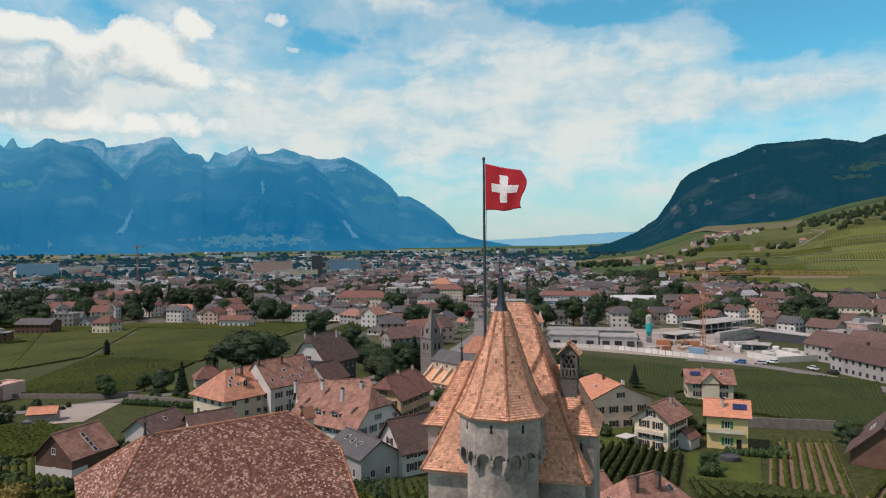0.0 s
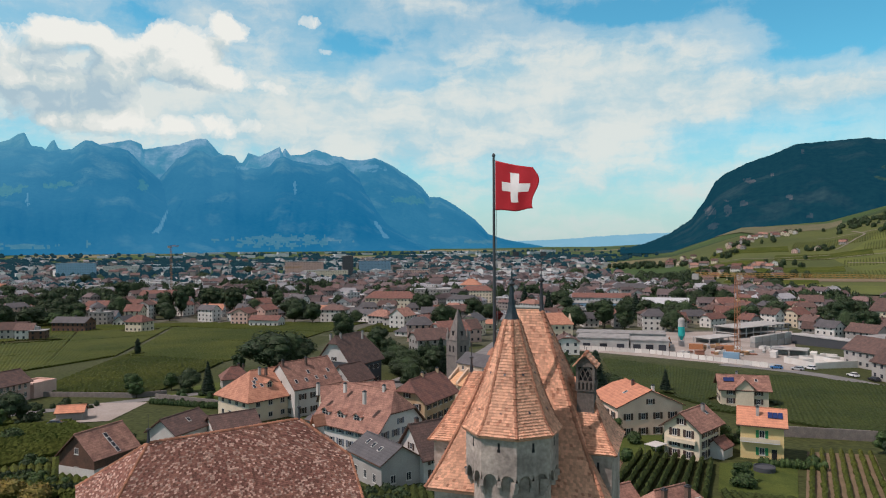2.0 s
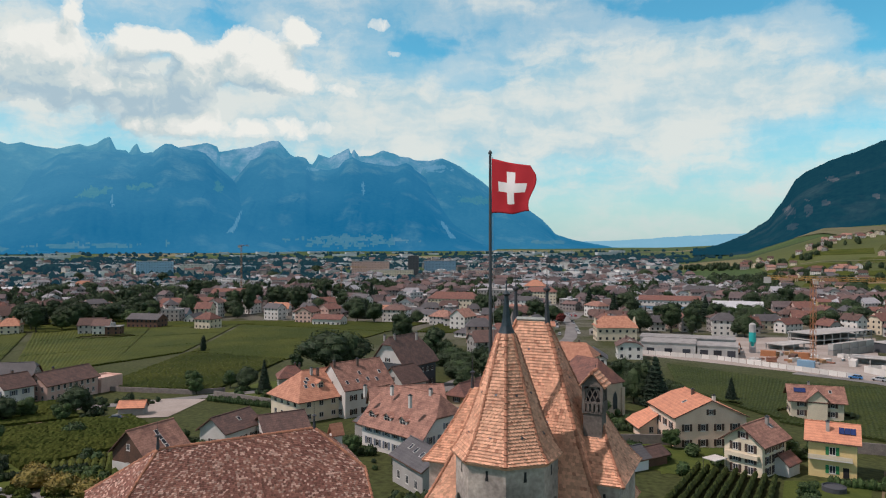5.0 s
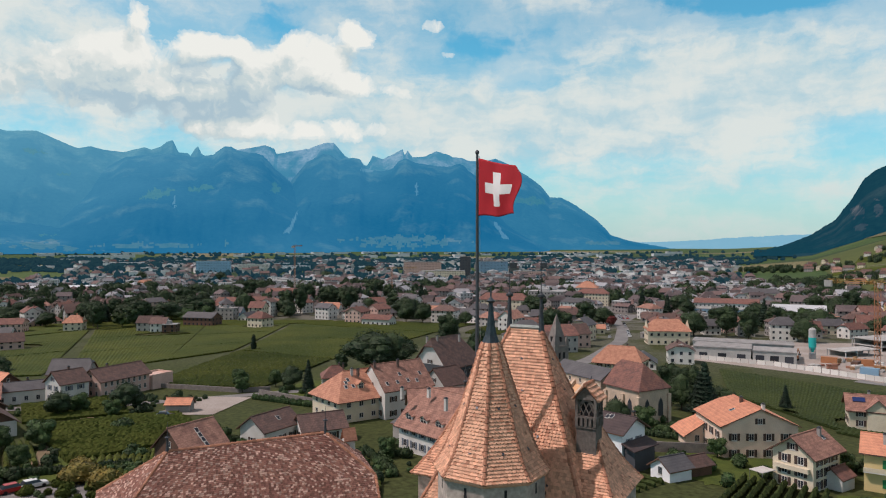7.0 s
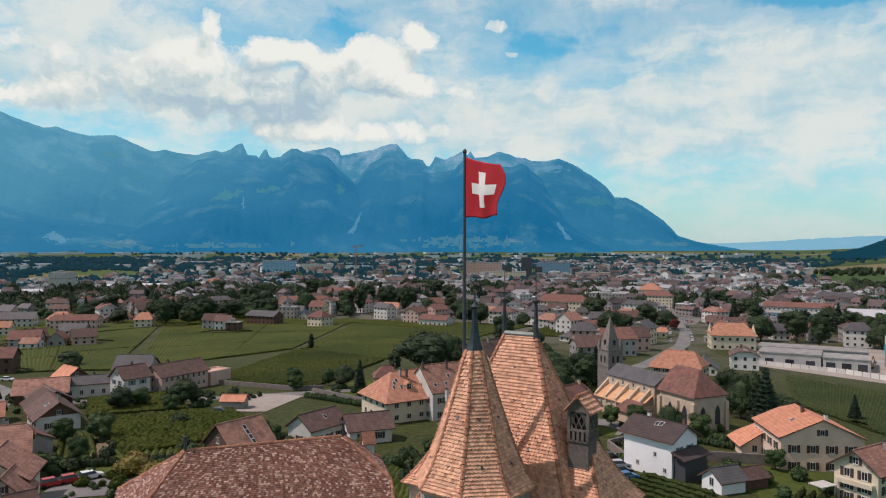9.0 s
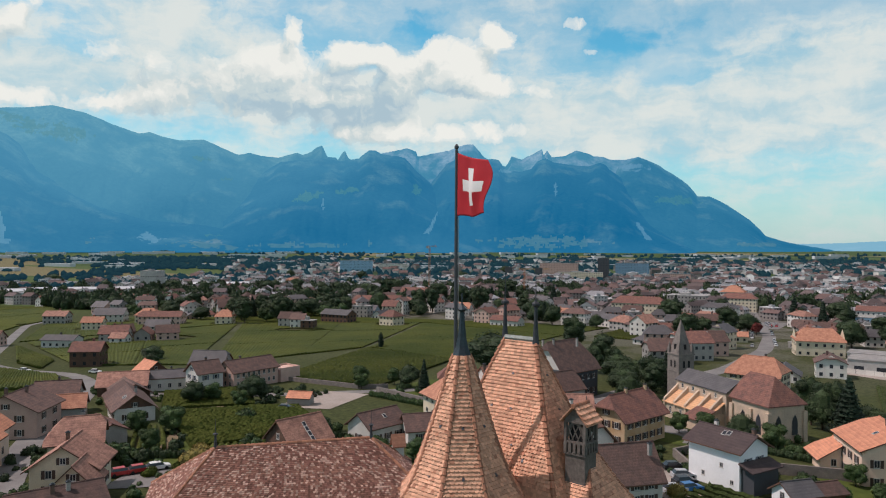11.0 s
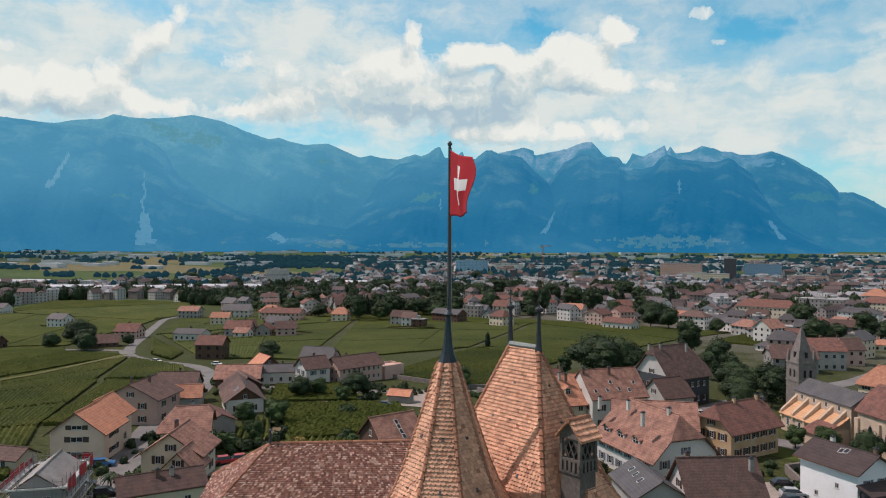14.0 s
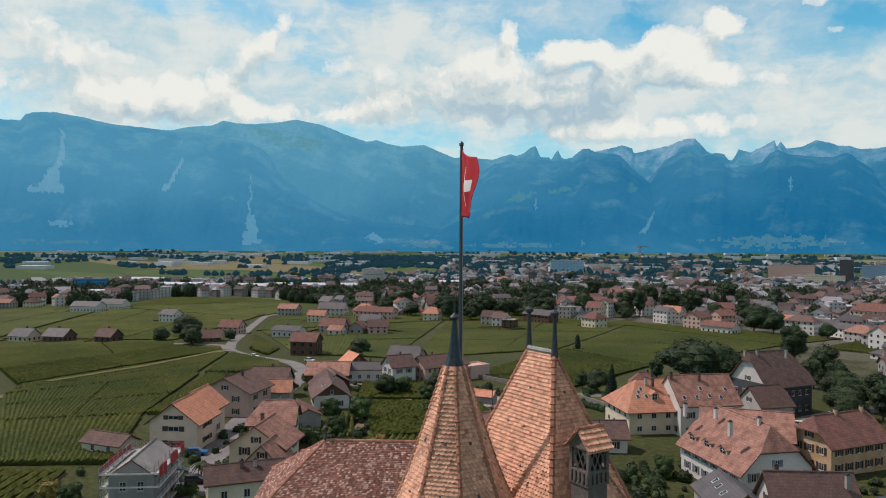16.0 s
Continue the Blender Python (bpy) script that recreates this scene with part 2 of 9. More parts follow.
# ---- materials ----
def material(name, base, rough=0.8, vary=0.25, scale=1.5, fine=14.0, bump=0.15, metal=0.0, other=None, by_object=0.0, rows=0.0, island=0.0, coords="Object", spec=0.3, speck=None):
    """A rough natural surface: base colour, a second colour in patches, grain, a little relief; rows: spacing of courses down a slope."""
    mt = bpy.data.materials.new(name)
    mt.use_nodes = True
    n, l = mt.node_tree.nodes, mt.node_tree.links
    n.clear()
    out, bs = n.new("ShaderNodeOutputMaterial"), n.new("ShaderNodeBsdfPrincipled")
    l.new(bs.outputs[0], out.inputs[0])
    bs.inputs["Roughness"].default_value, bs.inputs["Metallic"].default_value = rough, metal
    bs.inputs["Specular IOR Level"].default_value = spec
    tc = n.new("ShaderNodeTexCoord")
    vec = tc.outputs[coords]
    n1, n2 = n.new("ShaderNodeTexNoise"), n.new("ShaderNodeTexNoise")
    for k, s, d in ((n1, scale, 4.0), (n2, fine, 3.0)):
        k.inputs["Scale"].default_value, k.inputs["Detail"].default_value = s, d
        l.new(vec, k.inputs["Vector"])
    other = other or tuple(c * (1 - vary) for c in base)
    mix = n.new("ShaderNodeMix")
    mix.data_type = "RGBA"
    mix.inputs[6].default_value, mix.inputs[7].default_value = (*base, 1), (*other, 1)
    rp = n.new("ShaderNodeValToRGB")
    rp.color_ramp.elements[0].position, rp.color_ramp.elements[1].position = 0.36, 0.66
    l.new(n1.outputs["Fac"], rp.inputs[0])
    l.new(rp.outputs[0], mix.inputs[0])
    hs = n.new("ShaderNodeHueSaturation")
    tint = mix.outputs[2]

    def any_piece():
        """One random number for each piece, be it an object or a part of a joined mesh."""
        a, b, c, d = n.new("ShaderNodeObjectInfo"), n.new("ShaderNodeNewGeometry"), n.new("ShaderNodeMath"), n.new("ShaderNodeMath")
        c.operation, d.operation = "ADD", "FRACT"
        l.new(a.outputs["Random"], c.inputs[0])
        l.new(b.outputs["Random Per Island"], c.inputs[1])
        l.new(c.outputs[0], d.inputs[0])
        return d.outputs[0]

    if speck:
        # a share of the pieces has another colour
        fr, gt, gr = (n.new("ShaderNodeMath") for k in range(3))
        mt_ = n.new("ShaderNodeMix")
        fr.operation, gt.operation, gr.operation = "MULTIPLY", "FRACT", "LESS_THAN"
        fr.inputs[1].default_value, gr.inputs[1].default_value = 37.7, speck[1]
        l.new(any_piece(), fr.inputs[0])
        l.new(fr.outputs[0], gt.inputs[0])
        l.new(gt.outputs[0], gr.inputs[0])
        mt_.data_type = "RGBA"
        l.new(gr.outputs[0], mt_.inputs[0])
        l.new(tint, mt_.inputs[6])
        mt_.inputs[7].default_value = (*speck[0], 1)
        tint = mt_.outputs[2]
    l.new(tint, hs.inputs["Color"])
    mr = n.new("ShaderNodeMapRange")
    mr.inputs[1].default_value, mr.inputs[2].default_value = 0.25, 0.75
    mr.inputs[3].default_value, mr.inputs[4].default_value = 1 - vary, 1 + vary
    l.new(n2.outputs["Fac"], mr.inputs[0])
    val = mr.outputs[0]
    for amount, kind in ((by_object, "object"), (island, "island")) if not (by_object and island) else ((max(by_object, island), "piece"),):
        if amount:
            ms, mm = n.new("ShaderNodeMapRange"), n.new("ShaderNodeMath")
            ms.inputs[3].default_value, ms.inputs[4].default_value = 1 - amount, 1 + amount
            if kind == "piece":
                l.new(any_piece(), ms.inputs[0])
            elif kind == "object":
                l.new(n.new("ShaderNodeObjectInfo").outputs["Random"], ms.inputs[0])
            else:
                l.new(n.new("ShaderNodeNewGeometry").outputs["Random Per Island"], ms.inputs[0])
            mm.operation = "MULTIPLY"
            l.new(val, mm.inputs[0])
            l.new(ms.outputs[0], mm.inputs[1])
            val = mm.outputs[0]
    height = n2.outputs["Fac"]
    if rows:
        wv = n.new("ShaderNodeTexWave")
        wv.wave_type, wv.bands_direction, wv.wave_profile = "BANDS", "Z", "SAW"
        wv.inputs["Scale"].default_value = 0.314 / rows
        wv.inputs["Distortion"].default_value, wv.inputs["Detail"].default_value = 0.6, 2.0
        l.new(vec, wv.inputs["Vector"])
        ad, mw, m2 = n.new("ShaderNodeMath"), n.new("ShaderNodeMapRange"), n.new("ShaderNodeMath")
        ad.operation, m2.operation = "ADD", "MULTIPLY"
        l.new(wv.outputs["Fac"], ad.inputs[0])
        l.new(height, ad.inputs[1])
        height = ad.outputs[0]
        mw.inputs[3].default_value, mw.inputs[4].default_value = 0.86, 1.08
        l.new(wv.outputs["Fac"], mw.inputs[0])
        l.new(val, m2.inputs[0])
        l.new(mw.outputs[0], m2.inputs[1])
        val = m2.outputs[0]
    l.new(val, hs.inputs["Value"])
    l.new(hs.outputs[0], bs.inputs["Base Color"])
    if bump:
        bp = n.new("ShaderNodeBump")
        bp.inputs["Strength"].default_value, bp.inputs["Distance"].default_value = bump, 0.05
        l.new(height, bp.inputs["Height"])
        l.new(bp.outputs[0], bs.inputs["Normal"])
    return mt


M_TILE = material("castle_tile", (0.68, 0.375, 0.245), 0.75, 0.14, 0.45, 9, 0.1, other=(0.56, 0.30, 0.195), by_object=0.17, island=0.24, speck=((0.42, 0.20, 0.125), 0.06))
M_TILE_OLD = material("old_plain_tile", (0.190, 0.088, 0.068), 0.85, 0.2, 0.5, 9, 0.1, other=(0.245, 0.122, 0.092), by_object=0.34, island=0.40, speck=((0.44, 0.295, 0.24), 0.26))
M_TILE_RIDGE = material("ridge_tile", (0.40, 0.185, 0.115), 0.8, 0.2, 1, 9, 0.1, by_object=0.25)
M_STONE = material("rendered_stone", (0.46, 0.395, 0.345), 0.9, 0.26, 0.65, 5, 0.5, other=(0.23, 0.195, 0.175))
M_STONE_DARK = material("weathered_stone", (0.17, 0.15, 0.14), 0.9, 0.25, 0.9, 7, 0.4, other=(0.23, 0.20, 0.18))
M_CHIMNEY = material("sooty_stone", (0.115, 0.100, 0.092), 0.9, 0.3, 0.9, 7, 0.4, other=(0.16, 0.14, 0.125))
M_COPPER = material("oxidised_copper", (0.045, 0.065, 0.078), 0.5, 0.25, 2, 12, 0.1, metal=0.3, other=(0.03, 0.04, 0.048))
M_ZINC = material("weathered_zinc", (0.30, 0.33, 0.31), 0.5, 0.2, 2, 12, 0.1, metal=0.3)
M_LEAD = material("dark_lead", (0.07, 0.075, 0.085), 0.5, 0.25, 2, 12, 0.1, metal=0.4)
M_POLE = material("dark_pole_paint", (0.085, 0.09, 0.10), 0.5, 0.1, 2, 20, 0.03, metal=0.3)
M_STEEL = material("grey_steel", (0.32, 0.33, 0.35), 0.4, 0.1, 2, 20, 0.03, metal=0.7)
M_STACK = material("sooty_brick", (0.17, 0.105, 0.08), 0.9, 0.25, 1.2, 9, 0.3, other=(0.11, 0.08, 0.07))
M_DARK = material("dark_opening", (0.02, 0.02, 0.022), 0.9, 0.1, 1, 5, 0.0)
ROOF = {
    "orange": material("new_orange_tile", (0.46, 0.225, 0.145), 0.8, 0.2, 0.9, 5, 0.35, other=(0.33, 0.15, 0.10), by_object=0.12, rows=0.34),
    "bright": material("bright_orange_tile", (0.60, 0.27, 0.165), 0.8, 0.14, 0.9, 5, 0.35, other=(0.47, 0.205, 0.13), by_object=0.1, rows=0.34),
    "pink": material("weathered_pink_tile", (0.38, 0.205, 0.155), 0.85, 0.28, 0.8, 4, 0.4, other=(0.225, 0.12, 0.095), by_object=0.16, rows=0.34),
    "red": material("red_brown_tile", (0.21, 0.100, 0.078), 0.85, 0.28, 0.8, 4, 0.4, other=(0.125, 0.068, 0.060), by_object=0.2, rows=0.34),
    "brown": material("dark_brown_tile", (0.098, 0.066, 0.060), 0.85, 0.26, 0.8, 4, 0.4, other=(0.150, 0.092, 0.078), by_object=0.28, rows=0.34),
    "slate": material("grey_slate", (0.078, 0.076, 0.082), 0.65, 0.18, 0.4, 4, 0.25, other=(0.105, 0.10, 0.105), by_object=0.15, rows=0.3),
    "flat": material("flat_gravel_roof", (0.34, 0.33, 0.32), 0.9, 0.2, 0.3, 5, 0.2, other=(0.24, 0.235, 0.23), by_object=0.25),
    "dusk": material("dark_plum_tile", (0.060, 0.044, 0.046), 0.8, 0.2, 0.8, 4, 0.35, other=(0.080, 0.058, 0.056), rows=0.34),
    "metal": material("pale_metal_roof", (0.55, 0.56, 0.58), 0.5, 0.1, 0.2, 2, 0.1, by_object=0.1),
}
WALL = {
    "white": material("white_render", (0.63, 0.61, 0.58), 0.9, 0.08, 0.3, 5, 0.1, other=(0.55, 0.52, 0.48), by_object=0.15),
    "bright": material("fresh_white_paint", (0.84, 0.85, 0.86), 0.85, 0.05, 0.3, 5, 0.08, other=(0.78, 0.79, 0.80)),
    "cream": material("cream_render", (0.66, 0.58, 0.44), 0.9, 0.08, 0.3, 5, 0.1, other=(0.57, 0.49, 0.37), by_object=0.06),
    "yellow": material("yellow_render", (0.68, 0.53, 0.26), 0.9, 0.08, 0.3, 5, 0.1, other=(0.60, 0.46, 0.22)),
    "beige": material("beige_render", (0.76, 0.59, 0.47), 0.9, 0.08, 0.3, 5, 0.1, other=(0.66, 0.50, 0.39)),
    "ochre": material("ochre_render", (0.55, 0.42, 0.29), 0.9, 0.1, 0.3, 5, 0.1, other=(0.47, 0.31, 0.17)),
    "grey": material("grey_render", (0.37, 0.35, 0.33), 0.9, 0.1, 0.3, 5, 0.1, other=(0.29, 0.275, 0.26), by_object=0.2),
    "pink": material("pink_render", (0.58, 0.40, 0.34), 0.9, 0.1, 0.3, 5, 0.1, other=(0.50, 0.34, 0.29), by_object=0.08),
    "wood": material("dark_weathered_boards", (0.10, 0.06, 0.045), 0.85, 0.3, 0.5, 7, 0.3, other=(0.15, 0.08, 0.055), by_object=0.2),
    "stone": material("pale_church_stone", (0.57, 0.44, 0.33), 0.9, 0.15, 0.4, 4, 0.3, other=(0.46, 0.36, 0.28)),
    "pale_blue": material("pale_blue_panels", (0.34, 0.52, 0.68), 0.7, 0.1, 0.3, 5, 0.05),
    "blue": material("blue_cladding", (0.20, 0.33, 0.45), 0.6, 0.1, 0.3, 5, 0.05),
    "azure": material("bright_blue_cladding", (0.04, 0.24, 0.48), 0.6, 0.1, 0.3, 5, 0.05),
    "dark": material("dark_facade", (0.07, 0.075, 0.085), 0.7, 0.1, 0.3, 5, 0.05),
    "concrete": material("raw_concrete", (0.42, 0.41, 0.39), 0.9, 0.14, 0.3, 3, 0.2, other=(0.33, 0.32, 0.31), by_object=0.12),
}
M_GLASS = material("window_glass", (0.035, 0.04, 0.05), 0.12, 0.1, 0.3, 2, 0.0, spec=0.5, by_object=0.4)
M_FRAME = material("window_frame", (0.55, 0.53, 0.50), 0.6, 0.08, 1, 9, 0.0)
SHUTTER = {
    "brown": material("brown_shutter", (0.075, 0.05, 0.042), 0.6, 0.15, 1, 12, 0.1),
    "grey": material("grey_blue_shutter", (0.16, 0.18, 0.22), 0.6, 0.15, 1, 12, 0.1),
    "green": material("green_shutter", (0.025, 0.20, 0.075), 0.55, 0.12, 1, 12, 0.1),
}
M_ASPHALT = material("asphalt", (0.16, 0.155, 0.155), 0.9, 0.15, 0.15, 4, 0.15, other=(0.21, 0.205, 0.20))
M_TRACK = material("earth_track", (0.20, 0.145, 0.095), 0.95, 0.2, 0.3, 4, 0.3, other=(0.15, 0.12, 0.07))
M_GRAVEL = material("site_gravel", (0.36, 0.32, 0.29), 0.95, 0.16, 0.08, 2, 0.2, other=(0.28, 0.24, 0.21))
M_SOIL = material("vineyard_soil", (0.056, 0.058, 0.020), 0.95, 0.25, 0.12, 2.5, 0.3, other=(0.046, 0.052, 0.018), spec=0.15)
M_LAWN = material("lawn", (0.052, 0.074, 0.018), 0.95, 0.25, 0.25, 5, 0.3, other=(0.082, 0.104, 0.024), spec=0.12)
M_VINE = material("vine_leaves", (0.047, 0.064, 0.013), 0.85, 0.45, 0.035, 2.2, 0.3, other=(0.076, 0.088, 0.018), spec=0.12)
M_DRY = material("dry_grass_track", (0.16, 0.15, 0.065), 0.95, 0.25, 0.2, 4, 0.3, other=(0.10, 0.11, 0.04), spec=0.12)
M_AISLE = material("pale_orange_tile", (0.66, 0.39, 0.22), 0.8, 0.14, 0.9, 5, 0.35, other=(0.56, 0.32, 0.18), rows=0.34)
M_VINE_FLOOR = material("grassy_vineyard_floor", (0.034, 0.046, 0.014), 0.95, 0.25, 0.12, 2.5, 0.3, other=(0.042, 0.046, 0.016), spec=0.12)
M_VINE_DARK = material("dark_vine_leaves", (0.030, 0.044, 0.013), 0.85, 0.5, 0.06, 2.2, 0.3, other=(0.044, 0.058, 0.016), spec=0.12)
M_SLOPE = material("hillside_meadow", (0.085, 0.100, 0.024), 0.95, 0.2, 0.006, 0.2, 0.1, other=(0.055, 0.072, 0.018))
M_BARK = material("bark", (0.10, 0.075, 0.055), 0.95, 0.25, 3, 14, 0.4)
LEAF = {
    "dark": material("dark_leaves", (0.022, 0.040, 0.018), 0.7, 0.35, 0.3, 3, 0.3, other=(0.038, 0.062, 0.022), by_object=0.35, island=0.4),
    "mid": material("green_leaves", (0.050, 0.085, 0.026), 0.7, 0.3, 0.3, 3, 0.3, other=(0.034, 0.062, 0.022), by_object=0.3, island=0.4),
    "fir": material("fir_needles", (0.018, 0.036, 0.020), 0.75, 0.35, 0.4, 3, 0.3, by_object=0.25, island=0.4),
    "red": material("red_leaves", (0.16, 0.035, 0.03), 0.7, 0.3, 0.3, 3, 0.3, island=0.3),
    "autumn": material("yellowing_leaves", (0.20, 0.14, 0.03), 0.7, 0.3, 0.3, 3, 0.3, other=(0.10, 0.11, 0.03), island=0.4),
}
T_WALL = {
    "pale": material("town_pale_render", (0.64, 0.63, 0.62), 0.9, 0.1, 0.05, 1, 0.0, other=(0.46, 0.43, 0.41), island=0.3),
    "grey": material("town_grey_render", (0.22, 0.205, 0.20), 0.9, 0.1, 0.05, 1, 0.0, other=(0.30, 0.26, 0.24), island=0.3),
}
T_ROOF = {
    "brown": material("town_brown_tile", (0.080, 0.064, 0.066), 0.85, 0.2, 0.05, 0.8, 0.0, other=(0.12, 0.092, 0.090), island=0.4, speck=((0.26, 0.26, 0.275), 0.26)),
    "red": material("town_red_tile", (0.115, 0.078, 0.074), 0.85, 0.2, 0.05, 0.8, 0.0, other=(0.155, 0.10, 0.092), island=0.4),
}
T_ROOF["pale"] = material("town_flat_roof", (0.42, 0.42, 0.43), 0.8, 0.2, 0.05, 0.8, 0.0, other=(0.30, 0.30, 0.31), island=0.35)

# ---- the lie of the land ----
CASTLE = (5.0, 42.0)


def smooth(t):
    t = min(1.0, max(0.0, t))
    return t * t * (3 - 2 * t)


def between(x, table):
    """Linear reading of a short table of (x, y) pairs."""
    if x <= table[0][0]:
        return table[0][1]
    for (a, p), (b, q) in zip(table, table[1:]):
        if x <= b:
            return p + (q - p) * (x - a) / (b - a)
    return table[-1][1]


SLOPE_TOP = ((10, 0), (15.5, 22), (20.4, 92), (26, 108), (30, 155), (36, 200), (60, 210), (95, 0))


def ground_z(x, y):
    d = math.hypot(x - CASTLE[0], y - CASTLE[1])
    z = 24 * math.exp(-(d / 420) ** 1.3) + 42 * smooth((d - 1200) / 2800)
    if d > 900 and x > 0:
        side = math.degrees(math.atan2(x, y)) if y > 0 else 90.0
        z += between(side, SLOPE_TOP) * smooth((d - 900) / 1500)
    return z


# ---- end of land ----
def ground_material():
    """Meadow near the town; a quilt of long fields farther out."""
    mt = bpy.data.materials.new("meadow_and_fields")
    mt.use_nodes = True
    n, l = mt.node_tree.nodes, mt.node_tree.links
    bs = n["Principled BSDF"]
    bs.inputs["Roughness"].default_value = 0.95
    bs.inputs["Specular IOR Level"].default_value = 0.15
    tc, mp = n.new("ShaderNodeTexCoord"), n.new("ShaderNodeMapping")
    mp.inputs["Scale"].default_value = (0.0016, 0.0052, 0.0)
    mp.inputs["Rotation"].default_value = (0, 0, radians(-28))
    l.new(tc.outputs["Object"], mp.inputs["Vector"])
    vo = n.new("ShaderNodeTexVoronoi")
    vo.inputs["Scale"].default_value = 1.0
    l.new(mp.outputs[0], vo.inputs["Vector"])
    sp = n.new("ShaderNodeSeparateColor")
    l.new(vo.outputs["Color"], sp.inputs[0])
    rp = n.new("ShaderNodeValToRGB")
    rp.color_ramp.interpolation = "CONSTANT"
    el = rp.color_ramp.elements
    tones = ((0.0, (0.050, 0.085, 0.028)), (0.3, (0.070, 0.105, 0.034)), (0.5, (0.036, 0.060, 0.026)), (0.66, (0.16, 0.145, 0.075)), (0.78, (0.056, 0.090, 0.030)), (0.90, (0.20, 0.18, 0.105)))
    while len(el) < len(tones):
        el.new(0.5)
    for e, (p, c) in zip(el, tones):
        e.position, e.color = p, (*c, 1)
    l.new(sp.outputs[0], rp.inputs[0])
    n1, n2 = n.new("ShaderNodeTexNoise"), n.new("ShaderNodeTexNoise")
    n1.inputs["Scale"].default_value, n1.inputs["Detail"].default_value = 0.03, 6
    n2.inputs["Scale"].default_value, n2.inputs["Detail"].default_value = 0.9, 5
    for k in (n1, n2):
        l.new(tc.outputs["Object"], k.inputs["Vector"])
    near = n.new("ShaderNodeMix")
    near.data_type = "RGBA"
    near.inputs[6].default_value, near.inputs[7].default_value = (0.038, 0.050, 0.015, 1), (0.060, 0.068, 0.024, 1)
    l.new(n1.outputs["Fac"], near.inputs[0])
    ln = n.new("ShaderNodeVectorMath")
    ln.operation = "LENGTH"
    l.new(tc.outputs["Object"], ln.inputs[0])
    mr = n.new("ShaderNodeMapRange")
    mr.inputs[1].default_value, mr.inputs[2].default_value = 600, 760
    l.new(ln.outputs["Value"], mr.inputs[0])
    mx = n.new("ShaderNodeMix")
    mx.data_type = "RGBA"
    l.new(mr.outputs[0], mx.inputs[0])
    l.new(near.outputs[2], mx.inputs[6])
    l.new(rp.outputs[0], mx.inputs[7])
    # streets, yards and gardens of the town
    dt, mt_, ur, mu = n.new("ShaderNodeVectorMath"), n.new("ShaderNodeMapRange"), n.new("ShaderNodeMix"), n.new("ShaderNodeMix")
    dt.operation = "DISTANCE"
    dt.inputs[1].default_value = (-40, 860, 0)
    l.new(tc.outputs["Object"], dt.inputs[0])
    mt_.inputs[1].default_value, mt_.inputs[2].default_value, mt_.inputs[3].default_value, mt_.inputs[4].default_value = 280, 620, 1.0, 0.0
    l.new(dt.outputs["Value"], mt_.inputs[0])
    ur.data_type = mu.data_type = "RGBA"
    ur.inputs[6].default_value, ur.inputs[7].default_value = (0.045, 0.050, 0.020, 1), (0.15, 0.14, 0.13, 1)
    n3, r3 = n.new("ShaderNodeTexNoise"), n.new("ShaderNodeValToRGB")
    n3.inputs["Scale"].default_value, n3.inputs["Detail"].default_value = 0.045, 4
    l.new(tc.outputs["Object"], n3.inputs["Vector"])
    r3.color_ramp.elements[0].position, r3.color_ramp.elements[1].position = 0.42, 0.52
    l.new(n3.outputs["Fac"], r3.inputs[0])
    l.new(r3.outputs[0], ur.inputs[0])
    l.new(mt_.outputs[0], mu.inputs[0])
    l.new(mx.outputs[2], mu.inputs[6])
    l.new(ur.outputs[2], mu.inputs[7])
    mx = mu
    hs, m2 = n.new("ShaderNodeHueSaturation"), n.new("ShaderNodeMapRange")
    m2.inputs[1].default_value, m2.inputs[2].default_value, m2.inputs[3].default_value, m2.inputs[4].default_value = 0.28, 0.72, 0.55, 1.45
    l.new(n2.outputs["Fac"], m2.inputs[0])
    l.new(m2.outputs[0], hs.inputs["Value"])
    l.new(mx.outputs[2], hs.inputs["Color"])
    l.new(hs.outputs[0], bs.inputs["Base Color"])
    bp = n.new("ShaderNodeBump")
    bp.inputs["Strength"].default_value, bp.inputs["Distance"].default_value = 0.4, 0.2
    l.new(n2.outputs["Fac"], bp.inputs["Height"])
    l.new(bp.outputs[0], bs.inputs["Normal"])
    return mt


def build_ground():
    bag = Bag()
    radii = [0.0]
    step = 6.0
    while radii[-1] < 4950:
        radii.append(radii[-1] + step)
        if radii[-1] > 300:
            step *= 1.045
    count = 300
    vs = [(CASTLE[0], CASTLE[1], ground_z(*CASTLE))]
    for r in radii[1:]:
        for i in range(count):
            a = 2 * math.pi * i / count
            x, y = CASTLE[0] + r * math.cos(a), CASTLE[1] + r * math.sin(a)
            vs.append((x, y, ground_z(x, y)))
    fs = [(0, 1 + i, 1 + (i + 1) % count) for i in range(count)]
    for k in range(len(radii) - 2):
        a, b = 1 + k * count, 1 + (k + 1) * count
        fs += [(a + i, b + i, b + (i + 1) % count, a + (i + 1) % count) for i in range(count)]
    bag.add(vs, fs)
    return solo("ground", bag, ground_material(), "green valley floor with meadows and long fields", "ground", kind="structure", smooth=True)


build_ground()


